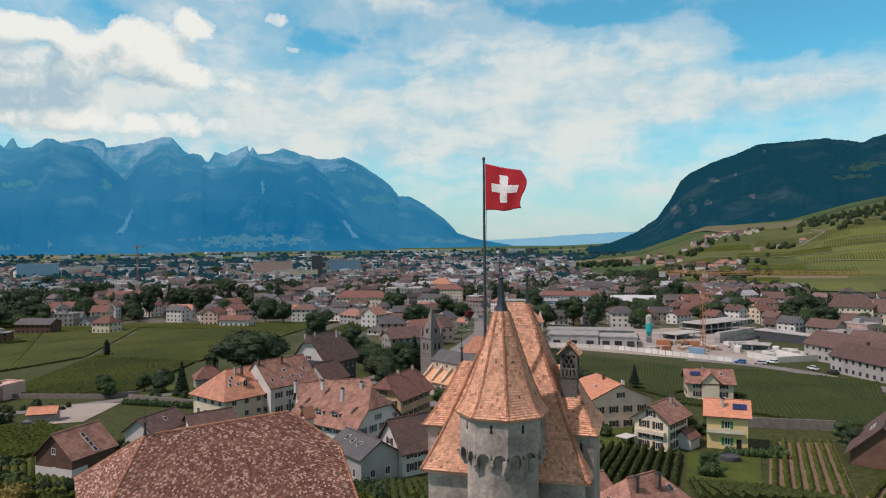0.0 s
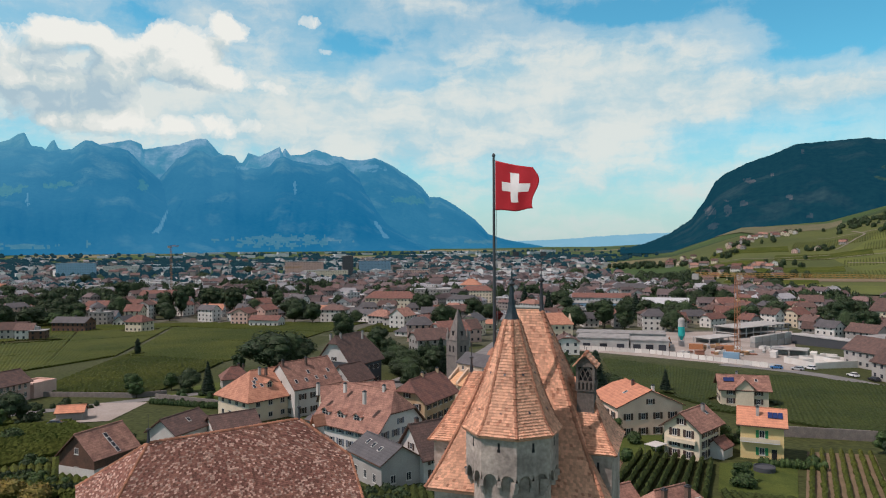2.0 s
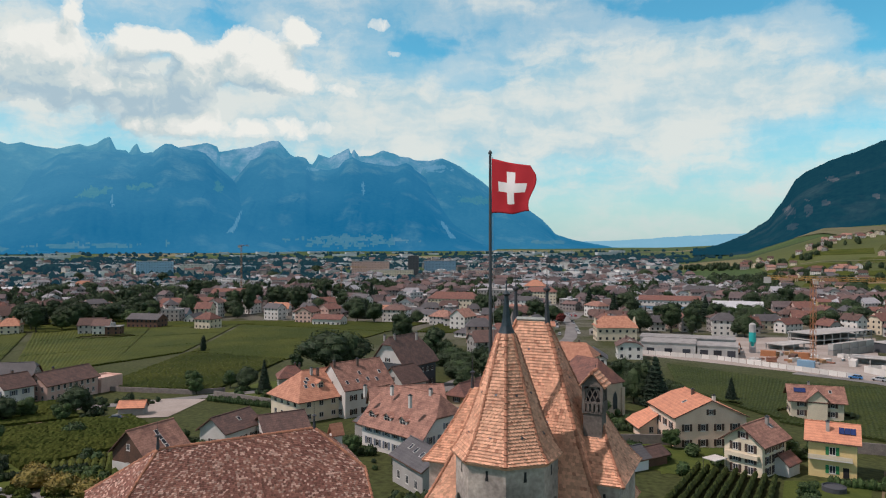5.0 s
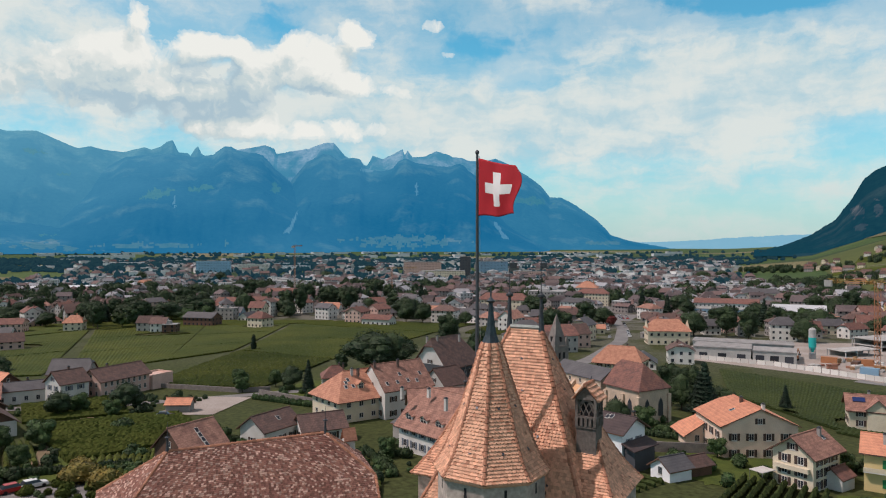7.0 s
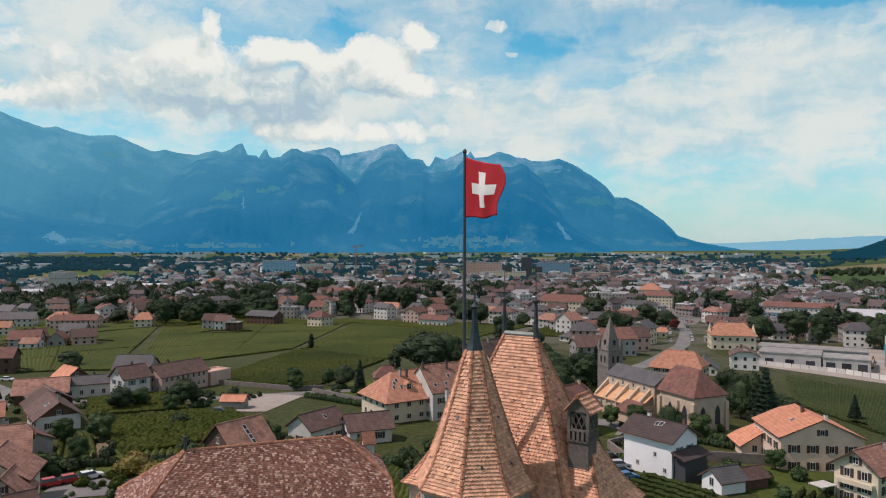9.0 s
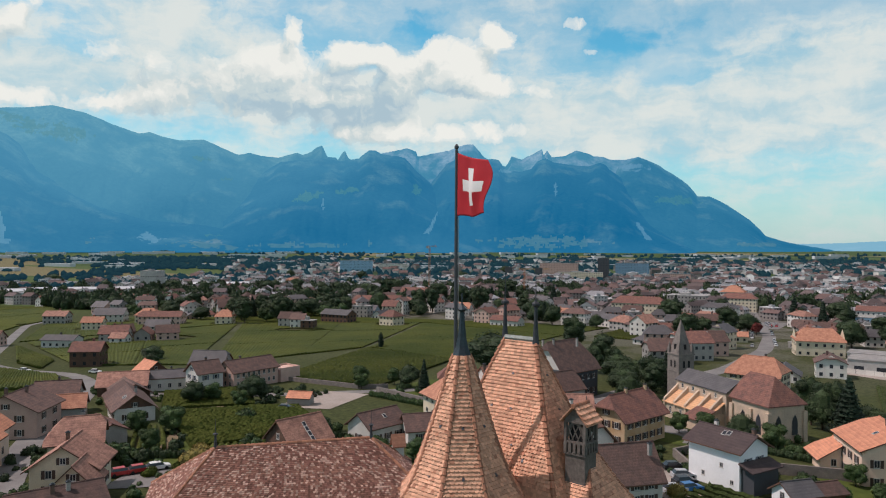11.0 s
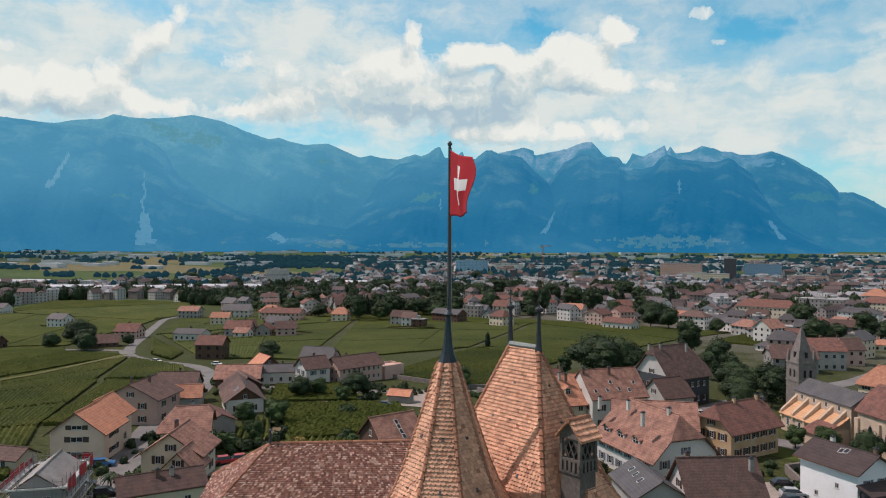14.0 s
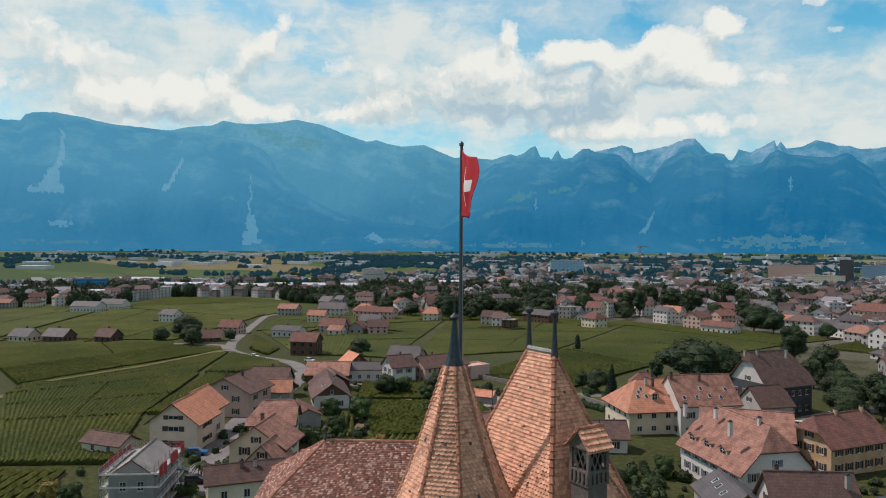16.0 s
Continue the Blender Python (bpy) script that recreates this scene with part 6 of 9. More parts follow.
house(-72, 216, 25, 8, 8, 3.6, 6.4, "red", "grey", (1, 1), 0.5, None, "small pavilion with a hipped red roof", rows=1, chimneys=((0.3, 0.2), (0.6, -0.2)))
house(-97, 171, 15, 6, 4, 2.4, 3.6, "bright", "grey", (0, 0), 0.4, None, "small roadside hut with an orange tiled roof", rows=1, chimneys=(), sides="", name="shed", group="")
# a block of low sheds and terraces between the farmhouses
house(-29, 152, -40, 9, 7, 3.2, 4.6, "slate", "grey", (0, 0), 0.4, None, "low outbuilding with a grey roof", rows=1, chimneys=(), sides="", name="shed", group="")
house(-25, 160, 20, 16, 9, 5.5, 9.6, "pink", "cream", (0, 0), 0.5, "brown", "narrow house with a weathered tiled roof", rows=1, chimneys=(), skies=((0.2, -0.4),))

# the street below the hall
house(-115.5, 93.6, 126, 9.6, 9.8, 6.2, 9.8, "bright", "beige", (0, 0), 0.9, "brown", "broad beige house with an orange gabled roof", rows=2, low=1.2, chimneys=(), step=4.6, win=(2.2, 1.0))
house(-122.5, 101, 126, 8, 8.5, 6.6, 10, "bright", "beige", (0, 0), 0.9, "brown", "beige rear house with an orange gabled roof", rows=2, chimneys=(), step=4.2)
house(-137, 120, 118, 11.6, 13, 6.6, 9.9, "brown", "pink", (0, 0), 0.8, "brown", "pink rendered house with a brown gabled roof", rows=2, chimneys=((-0.3, 0.3), (0.1, -0.2)), step=4.2)
house(-136, 132, 45, 7, 7, 4.6, 7.0, "orange", "grey", (0, 0), 0.5, None, rows=1, chimneys=())
house(-150, 140, 40, 10, 8.5, 5.2, 8.4, "brown", "grey", (0, 0), 0.6, "brown", rows=2, chimneys=((0, 0.2),))
house(-99, 104, 45, 8.5, 8.5, 6.2, 9.6, "pink", "cream", (0.8, 0.3), 0.7, "brown", rows=2, chimneys=((0.2, 0.1),))
house(-88, 94, 124, 8.5, 9.8, 5.4, 8.7, "pink", "cream", (0, 0), 0.9, "brown", "cream house with a weathered tiled gabled roof", rows=2, chimneys=((0.3, 0.2),), step=3.6)
house(-82, 90.5, 124, 6, 5.4, 4.0, 6.6, "pink", "cream", (0, 0), 0.7, "brown", "small front wing with a weathered tiled roof", rows=1, chimneys=())
house(-76.6, 82.2, 62, 11.5, 7.0, 3.8, 5.4, "brown", "cream", (0, 0), 0.6, None, "long low house with a brown tiled roof", rows=1, chimneys=((-0.1, -0.3), (0.25, -0.3)))
house(-121, 81, 20, 9.5, 5, 2.8, 4.2, "brown", "cream", (0, 0), 0.5, None, "small cream shed with a sloping roof", rows=1, chimneys=(), name="shed", group="", sides="s")
# pink wing house among the vines
house(-133, 194, 76, 17, 8.4, 5.6, 8.6, "brown", "pink", (0, 0), 0.6, None, "long pink house with a brown tiled roof", rows=2, step=1.9, win=(0.9, 1.4), chimneys=((-0.3, 0.2),))
house(-138.5, 180.4, 69, 8, 8, 6.2, 9.1, "brown", "white", (0, 0), 0.6, "grey", "white gabled house with a brown tiled roof", rows=2, chimneys=((0.2, 0.2),), step=2.6)
house(-148, 194, 20, 11, 9, 6.8, 10.4, "slate", "grey", (0, 0.3), 0.5, None, rows=2, chimneys=())
house(-152, 178, 45, 13, 6.5, 4.2, 6.0, "slate", "white", (0, 0), 0.5, None, "low white annex with a grey roof", rows=1, chimneys=((0.3, 0.1),))
add = solo("terrace_block", Bag().box(-4, 4, -3.5, 3.5, -1, 4.2).box(-4, 4, -3.5, -3.2, 4.2, 4.7).box(-4, 4, 3.2, 3.5, 4.2, 4.7).box(3.7, 4, -3.2, 3.2, 4.2, 4.7), WALL["pink"], "flat-roofed pink extension with a parapet", "building", pose(-128.6, 206.6, ground_z(-128.6, 206.6), 0, 0, 76))
house(-166, 186, -20, 8, 7, 4.6, 7.4, "bright", "grey", (0, 0), 0.9, None, "small house with an orange tiled roof", rows=1, chimneys=(), gable="wood")
house(-158, 168, 40, 13, 9, 3.4, 6.6, "pink", "wood", (0, 0), 0.7, None, "open timber barn with an old tiled roof", rows=1, chimneys=(), sides="", name="barn")
house(-147, 160, -30, 12, 8, 3.2, 5.6, "brown", "wood", (0, 0), 0.8, None, "low timber barn with a brown roof", rows=1, chimneys=(), sides="", name="barn")
house(-137, 150, -35, 16, 9, 3.2, 6.4, "brown", "wood", (0, 0), 0.8, None, "long dark timber house with a brown tiled roof", rows=1, chimneys=())
house(-127, 142, -35, 14, 9, 3.8, 7.0, "brown", "white", (0, 0), 0.8, "brown", "white house with a timber gable and a brown tiled roof", rows=1, chimneys=((0.2, 0.2),), gable="wood", skies=((0.3, -0.4), (0.5, -0.4)))
house(-113, 122, -25, 11, 6, 3.2, 4.6, "red", "grey", (0, 0), 0.5, None, "low lean-to with a red tiled roof", rows=1, chimneys=(), sides="", name="shed", group="")

# ---- roads and yards ----
ribbon("road", [(-76, 207), (-88, 200), (-97, 190), (-106, 185), (-130, 172), (-150, 166), (-181, 176), (-209, 193), (-235, 190), (-262, 197), (-281, 208)], 5.5, M_ASPHALT, 0.10, "narrow grey lane between the vineyards")
ribbon("road", [(-70, 62), (-83, 76), (-104, 94), (-117, 105), (-134, 122), (-152, 146), (-170, 165), (-181, 176)], 6.0, M_ASPHALT, 0.12, "grey village street past the houses")
ribbon("road", [(-270, 203), (-290, 216), (-330, 250), (-380, 292), (-430, 335), (-450, 380)], 5.0, M_ASPHALT, 0.11, "pale lane climbing between the fields")
ribbon("road", [(-281, 209), (-310, 200), (-340, 165), (-400, 110)], 4.5, M_ASPHALT, 0.10, "pale lane between the fields")
ribbon("track", [(-195, 70), (-222, 100), (-240, 150), (-262, 196)], 3.2, M_TRACK, 0.16, "earth track between vine plots", "track")
ribbon("track", [(-228, 112), (-190, 100), (-150, 88)], 2.2, M_TRACK, 0.15, "earth track between vine plots", "track")
ribbon("track", [(-118, 166), (-112, 150), (-98, 124), (-92, 118)], 3.0, M_TRACK, 0.16, "worn earth path at the edge of the vines", "track")
ribbon("road", [(142, 150), (133, 185), (128.5, 206), (125.5, 226), (122.5, 246), (116, 257), (106, 263), (94, 272)], 8.0, M_ASPHALT, 0.12, "grey street beside the building site")
ribbon("road", [(4, 168), (10, 176), (-10, 184), (-24, 186), (-30, 192), (-20, 235), (5, 300), (20, 385), (24, 470), (18, 560), (15, 700)], 7.0, M_ASPHALT, 0.11, "grey street leading into the town")
drape("pavement_yard", [(-102, 192), (-88, 192), (-86, 168), (-102, 165)], M_GRAVEL, 0.14, "pale gravel yard by the lane", "yard")
drape("pavement_parking", [(-8, 140), (2, 127), (7, 132), (2, 152)], M_GRAVEL, 0.13, "gravel parking place between the houses", "parking")
drape("pavement_square", [(-85, 545), (30, 520), (40, 580), (-70, 590)], M_ASPHALT, 0.12, "asphalt car park in the town", "parking")
drape("pavement_site", [(40, 318), (116, 256), (185, 420), (60, 400)], M_GRAVEL, 0.12, "bare gravel of the building site", "yard")
drape("pavement_court", [(-88, 106), (-76, 112), (-70, 104), (-84, 96)], M_ASPHALT, 0.13, "asphalt parking court below the hall", "parking")
for q in ([(39, 114), (49, 109), (60, 134), (45, 131)], [(15, 140), (32, 128), (38, 146), (24, 156)], [(-88, 199), (-64, 190), (-60, 222), (-84, 226)], [(-3, 172), (12, 168), (26, 196), (10, 200)], [(-104, 124), (-86, 108), (-82, 116), (-98, 132)], [(-18, 176), (2, 165), (6, 172), (-12, 184)]):
    drape("lawn", q, M_LAWN, 0.09, "mown green garden lawn", "lawn")


# ---- vineyards ----
NO_VINES = []
def vineyard(quad, gap=2.0, seg=1.1, high=1.3, wide=0.72, mat=None, bare=False, label="rows of green vines on brown soil", cross=False):
    """Rows from the side p0-p1 to the side p3-p2."""
    p = [np.array(q, float) for q in quad]
    if cross:
        p = [p[1], p[2], p[3], p[0]]
    rng = np.random.default_rng(int(abs(quad[0][0] * 7 + quad[0][1] * 13)) + 1)
    drape("vineyard_soil", [tuple(q) for q in p], M_TRACK if bare else M_VINE_FLOOR if mat else M_SOIL, 0.07, "brown soil and grass between vine rows", "soil")
    span = max(np.linalg.norm(p[1] - p[0]), np.linalg.norm(p[2] - p[3]))
    n = int(span / gap)
    V, Fc, k = [], [], 0
    for i in range(n):
        f = (i + 0.5) / n
        a, b = p[0] + (p[1] - p[0]) * f, p[3] + (p[2] - p[3]) * f
        length = np.linalg.norm(b - a)
        m = max(2, int(length / seg))
        d = (b - a) / length
        s = np.array([-d[1], d[0]])
        t = np.linspace(0, 1, m + 1)
        c = a + (b - a) * t[:, None] + s * rng.normal(0, 0.05, (m + 1, 1))
        z = np.array([ground_z(x, y) for x, y in c])
        grow = high * (0.80 + 0.32 * rng.random(m + 1))
        w = wide * (0.80 + 0.4 * rng.random((m + 1, 2)))
        top = rng.normal(0, 0.12, m + 1)
        ring = np.stack([
            np.column_stack([c - s * (w[:, :1] * 0.55), z + 0.05]),
            np.column_stack([c - s * w[:, :1], z + grow * 0.6]),
            np.column_stack([c + s * top[:, None], z + grow]),
            np.column_stack([c + s * w[:, 1:], z + grow * (0.55 + 0.15 * rng.random(m + 1))]),
            np.column_stack([c + s * (w[:, 1:] * 0.55), z + 0.05])], 1)
        V.append(ring.reshape(-1, 3))
        for j in range(m):
            if NO_VINES and any((c[j][0] - bx) ** 2 + (c[j][1] - by) ** 2 < br * br for bx, by, br in NO_VINES):
                continue
            o = k + j * 5
            Fc += [(o + q, o + q + 1, o + q + 6, o + q + 5) for q in range(4)]
        Fc += [(k, k + 4, k + 3, k + 2, k + 1), (k + m * 5, k + m * 5 + 1, k + m * 5 + 2, k + m * 5 + 3, k + m * 5 + 4)]
        k += (m + 1) * 5
    me = bpy.data.meshes.new("vine_rows")
    me.from_pydata(np.concatenate(V).tolist(), [], Fc)
    me.materials.append(mat or M_VINE)
    me.update()
    return tagged(new("vine_rows", me), label, "vineyard", "", "stuff")


def quilt(quad, nu, nv, gap=2.1, seg=2.0, seed=1, margin=0.5, cross=False):
    """A quad of land cut into plots of vines with narrow strips of grass between them."""
    r = random.Random(seed)
    p = [Vector(q) for q in quad]

    def spot(u, v):
        return p[0].lerp(p[1], u).lerp(p[3].lerp(p[2], u), v)

    us = [0.0] + [(i + r.uniform(-0.2, 0.2)) / nu for i in range(1, nu)] + [1.0]
    for i in range(nu):
        vs = [0.0] + [(j + r.uniform(-0.25, 0.25)) / nv for j in range(1, nv)] + [1.0]
        for j in range(nv):
            c = [spot(us[i], vs[j]), spot(us[i + 1], vs[j]), spot(us[i + 1], vs[j + 1]), spot(us[i], vs[j + 1])]
            mid = sum(c, Vector((0, 0))) / 4
            c = [q + (mid - q).normalized() * margin * r.uniform(0.8, 1.5) for q in c]
            vineyard([tuple(q) for q in c], gap * 0.80 * r.uniform(0.92, 1.1), seg, (1.25 if seg < 1.2 else 0.85) * r.uniform(0.85, 1.1), 0.66 if seg < 1.2 else 0.88, cross=cross)


# houses, lanes and tracks that the plots leave free
for x, y, r in ((-262, 203, 6), (-290, 216, 6), (-310, 233, 6), (-330, 250, 6), (-355, 271, 6), (-380, 292, 6), (-405, 313, 6), (-430, 335, 6), (-304, 203, 9), (-308, 214, 10), (-300, 222, 6), (-334, 245, 10), (-296, 256, 11), (-362, 330, 11), (-388, 156, 11), (-372, 167, 11), (-349, 182, 10), (-440, 265, 10), (-224, 211, 9), (-580, 268, 16), (-594, 296, 16), (-292, 288, 18), (-272, 300, 14), (-300, 322, 12), (-312, 392, 10), (-240, 368, 10), (-228, 372, 8), (-203, 426, 11), (-176, 196, 10), (-146, 306, 3)):
    NO_VINES.append((x, y, r))
vineyard([(-132, 207), (-92, 206), (-97, 276), (-150, 300)], 2.1, 1.4)
quilt([(-150, 302), (-97, 278), (-84, 402), (-190, 446)], 2, 2, 2.1, 1.6, 3)
quilt([(-154, 302), (-178, 226), (-300, 395), (-192, 446)], 2, 3, 2.1, 2.0, 4)
vineyard([(-122, 148), (-104, 163), (-74, 146), (-89, 122)], 1.5, 0.6, 1.25, 0.45, cross=True)
vineyard([(-146, 172), (-128, 187), (-108, 166), (-127, 152)], 1.5, 0.6, 1.2, 0.45, cross=True)
vineyard([(-115, 132), (-110, 136), (-93, 120), (-100, 116)], 1.6, 0.6, 1.1, 0.42)
vineyard([(-104, 163), (-96, 168), (-66, 140), (-74, 137)], 1.5, 0.6, 1.2, 0.45, cross=True)
vineyard([(-86, 124), (-74, 138), (-60, 112), (-74, 108)], 1.4, 0.6, 1.1, 0.55)
# the slope between the street and the lane, with its long boundaries
quilt([(-129, 63), (-112, 77), (-150, 102), (-171, 77)], 1, 1, 1.6, 0.6, 11)
quilt([(-171, 77), (-151, 102), (-206, 150), (-212, 90)], 2, 2, 1.6, 0.8, 12)
quilt([(-214, 91), (-206, 148), (-256, 193), (-230, 101)], 1, 2, 1.7, 1.0, 13)
vineyard([(-206, 152), (-186, 170), (-210, 186), (-252, 192)], 1.5, 1.0, 1.2, 0.6)
vineyard([(-152, 104), (-140, 112), (-176, 160), (-204, 152)], 1.5, 0.8, 1.2, 0.6)
quilt([(-233, 101), (-265, 197), (-296, 192), (-278, 110)], 2, 1, 1.8, 1.1, 14, cross=True)
quilt([(-280, 110), (-298, 191), (-322, 202), (-404, 148)], 2, 2, 2.1, 2.0, 15, cross=True)
quilt([(-129, 60), (-171, 74), (-212, 86), (-150, 20)], 2, 1, 1.8, 0.9, 16)
quilt([(-215, 88), (-280, 107), (-404, 145), (-300, 20)], 2, 2, 2.2, 2.4, 17)
vineyard([(-113, 70), (-128, 58), (-118, 46), (-100, 58)], 2.1, 1.0, bare=True)
# beyond the lane
quilt([(-410, 152), (-326, 206), (-420, 320), (-600, 300)], 3, 3, 2.3, 3.0, 21, cross=True)
quilt([(-412, 148), (-604, 296), (-700, 300), (-640, 215)], 2, 2, 2.4, 4.0, 22)
quilt([(-424, 322), (-450, 372), (-560, 455), (-600, 304)], 3, 2, 2.4, 3.4, 23)
quilt([(-604, 306), (-564, 456), (-640, 450), (-700, 396)], 2, 2, 2.6, 4.0, 24, cross=True)
quilt([(-186, 224), (-228, 208), (-330, 262), (-300, 390)], 2, 3, 2.2, 2.2, 25)
quilt([(-336, 262), (-425, 345), (-400, 440), (-304, 392)], 2, 2, 2.3, 2.6, 26, cross=True)
quilt([(-306, 396), (-402, 442), (-345, 512), (-262, 470)], 2, 2, 2.4, 2.8, 27)
quilt([(-194, 448), (-300, 398), (-262, 468), (-172, 476)], 2, 1, 2.3, 2.6, 28)
quilt([(-84, 404), (-188, 448), (-168, 474), (-70, 470)], 2, 1, 2.3, 2.4, 29)
vineyard([(-66, 405), (-30, 400), (-10, 440), (-60, 465)], 2.4, 2.2)
vineyard([(-234, 198), (-258, 206), (-318, 248), (-250, 216)], 1.6, 1.0, 1.2, 0.55)
NO_VINES.clear()
for (x0, y0), (x1, y1) in (((-226, 108), (-236, 146)), ((-236, 146), (-260, 196))):
    q = Vector((y1 - y0, x0 - x1)).normalized() * 1.5
    drape("field_track", [(x0 - q.x, y0 - q.y), (x0 + q.x, y0 + q.y), (x1 + q.x, y1 + q.y), (x1 - q.x, y1 - q.y)], M_DRY, 1.25, "pale dry grass track between vine plots", "track")
NO_VINES += [(71.3, 191, 8.5), (54.5, 201.5, 3.0)]
vineyard([(84, 157), (98, 154), (134, 218), (112, 240)], 1.25, 0.7, 0.75, 0.78, M_VINE_DARK)
vineyard([(60, 181), (84, 157), (112, 240), (88, 246)], 1.25, 0.7, 0.75, 0.78, M_VINE_DARK)
vineyard([(46, 226), (62, 182), (87, 246), (52, 284)], 1.25, 0.8, 0.75, 0.78, M_VINE_DARK)
NO_VINES.clear()
vineyard([(19.5, 108), (37, 111), (44, 130), (31.5, 136)], 1.9, 0.5, 1.45, 0.40, M_VINE_DARK)
vineyard([(37, 104), (60, 104), (50, 108.5), (39, 113)], 2.0, 0.5, 1.2, 0.5, M_VINE_DARK)
vineyard([(65, 141), (77, 140), (62, 106), (50, 109)], 1.6, 0.6, 1.15, 0.40, bare=True)
vineyard([(79, 124), (82, 112), (74, 100), (63, 106)], 1.6, 0.6, 1.15, 0.40, bare=True)
vineyard([(-17, 112), (-3, 112), (0, 98), (-18, 98)], 1.5, 0.6, 1.25, 0.6, M_VINE_DARK)
vineyard([(1, 129), (8, 138.5), (19, 130.5), (12, 121)], 2.1, 0.5, 1.0, 0.34, M_VINE_DARK)
vineyard([(-38, 130), (-27, 118), (-22, 100), (-34, 104)], 1.7, 0.8)
drape("meadow_slope", [(300, 860), (760, 760), (1500, 1700), (520, 1900)], M_SLOPE, 0.9, "yellowish green hillside meadow above the town", "meadow")
# terraced plots on the far slope
for i, (x, y, w, h, r) in enumerate(((420, 1020, 120, 60, -24), (560, 1080, 130, 70, -26), (520, 1180, 150, 70, -24), (680, 1180, 140, 80, -28), (640, 1330, 160, 80, -26), (800, 1330, 150, 90, -30), (470, 1330, 130, 80, -20), (760, 1500, 180, 100, -28), (580, 1520, 150, 90, -22), (920, 1480, 160, 110, -32))):
    c, s = math.cos(radians(r)), math.sin(radians(r))
    vineyard([(x + c * a - s * b, y + s * a + c * b) for a, b in ((-w / 2, -h / 2), (w / 2, -h / 2), (w / 2, h / 2), (-w / 2, h / 2))], 4.5, 8.0, 2.0, 1.3, cross=i % 2 == 0)
low_wall([(66, 154), (84, 151.5)], 2.2)
low_wall([(-130, 206), (-96, 200), (-88, 204)], 1.4, 0.5, "low grey stone wall along the vines")
low_wall([(-88, 197), (-60, 182), (-54, 160)], 1.6, 0.5, "low grey stone wall along the lane")
low_wall([(6, 166), (0, 156), (4, 146)], 1.6, 0.5, "low grey stone garden wall")
drape("garden_lawn", [(25, 131), (37, 139), (44, 153), (27, 151)], M_LAWN, 0.06, "short green lawn below the beige house", "lawn")
low_wall([(18, 152), (30, 153.5), (45, 155)], 2.0, 0.4, "low grey stone garden wall")


# ---- trees ----
def leaf_cloud(rng, lobes, count, size):
    """Leafy tufts over a set of lobes (centre, radii), with a rough darker heart inside."""
    V, Fc = [], []
    vol = np.array([r[0] * r[1] * r[2] for c, r in lobes]) ** 0.667
    pick = rng.choice(len(lobes), count, p=vol / vol.sum())
    for q in range(count):
        c, r = lobes[pick[q]]
        d = rng.normal(size=3)
        d /= np.linalg.norm(d)
        rad = 0.80 + 0.26 * rng.random()
        p = np.array(c) + d * np.array(r) * rad
        a = rng.normal(size=3)
        a /= np.linalg.norm(a)
        nrm = d * 0.9 + a * 0.8
        nrm /= np.linalg.norm(nrm)
        u = np.cross(nrm, [0.3, 0.2, 1.0])
        u /= np.linalg.norm(u) + 1e-6
        v = np.cross(nrm, u)
        s = size * (0.6 + 0.8 * rng.random())
        k = len(V)
        V += [p - u * s, p - v * s * 0.7 + nrm * s * 0.25, p + u * s, p + v * s * 0.8 + nrm * s * 0.2]
        Fc.append((k, k + 1, k + 2, k + 3))
    for c, r in lobes:
        k = len(V)
        for i in range(5):
            for j in range(8):
                th, ph = math.pi * i / 4, 2 * math.pi * j / 8
                w = 0.80 + 0.14 * rng.random()
                V.append(np.array(c) + np.array(r) * w * np.array([math.sin(th) * math.cos(ph), math.sin(th) * math.sin(ph), math.cos(th)]))
        Fc += [(k + i * 8 + j, k + (i + 1) * 8 + j, k + (i + 1) * 8 + (j + 1) % 8, k + i * 8 + (j + 1) % 8) for i in range(4) for j in range(8)]
    b = Bag()
    b.add([tuple(p) for p in V], Fc)
    return b


PARK = pose(0, -900, -400)


def tree_kind(name, leaf, label, lobes, count, size, trunk_h, trunk_r, seed):
    rng = np.random.default_rng(seed)
    t = thing(name, PARK, label, "tree", "trees of the valley")
    tb = Bag()
    top = max(c[2] for c, r in lobes)
    tb.tube((0, 0, -0.6), (0.1, 0.05, trunk_h), trunk_r, trunk_r * 0.7, 8)
    tb.tube((0.1, 0.05, trunk_h), (0, 0, top), trunk_r * 0.7, trunk_r * 0.2, 6)
    for c, r in lobes[:6]:
        tb.tube((0.1, 0.05, trunk_h * 0.9), tuple(np.array(c) * (0.9, 0.9, 0.97)), trunk_r * 0.45, trunk_r * 0.12, 5)
    part("trunk", tb, M_BARK, t)
    part("crown", leaf_cloud(rng, lobes, count, size), LEAF[leaf], t)
    return t


def lobes_round(seed, n, R, H, base):
    r = random.Random(seed)
    out = [((0, 0, base + H * 0.5), (R * 0.72, R * 0.72, H * 0.5))]
    for i in range(n):
        a = 2 * math.pi * (i + r.random() * 0.7) / n
        d = R * (0.42 + 0.2 * r.random())
        s = R * (0.34 + 0.16 * r.random())
        out.append(((d * math.cos(a), d * math.sin(a), base + H * (0.22 + 0.58 * r.random())), (s, s, s * 0.85)))
    return out


def lobes_fir(R, H, base, n=7):
    return [((0, 0, base + (H - base) * (i + 0.4) / n), (R * (1 - i / n) + 0.15, R * (1 - i / n) + 0.15, (H - base) / n * 0.85)) for i in range(n)]


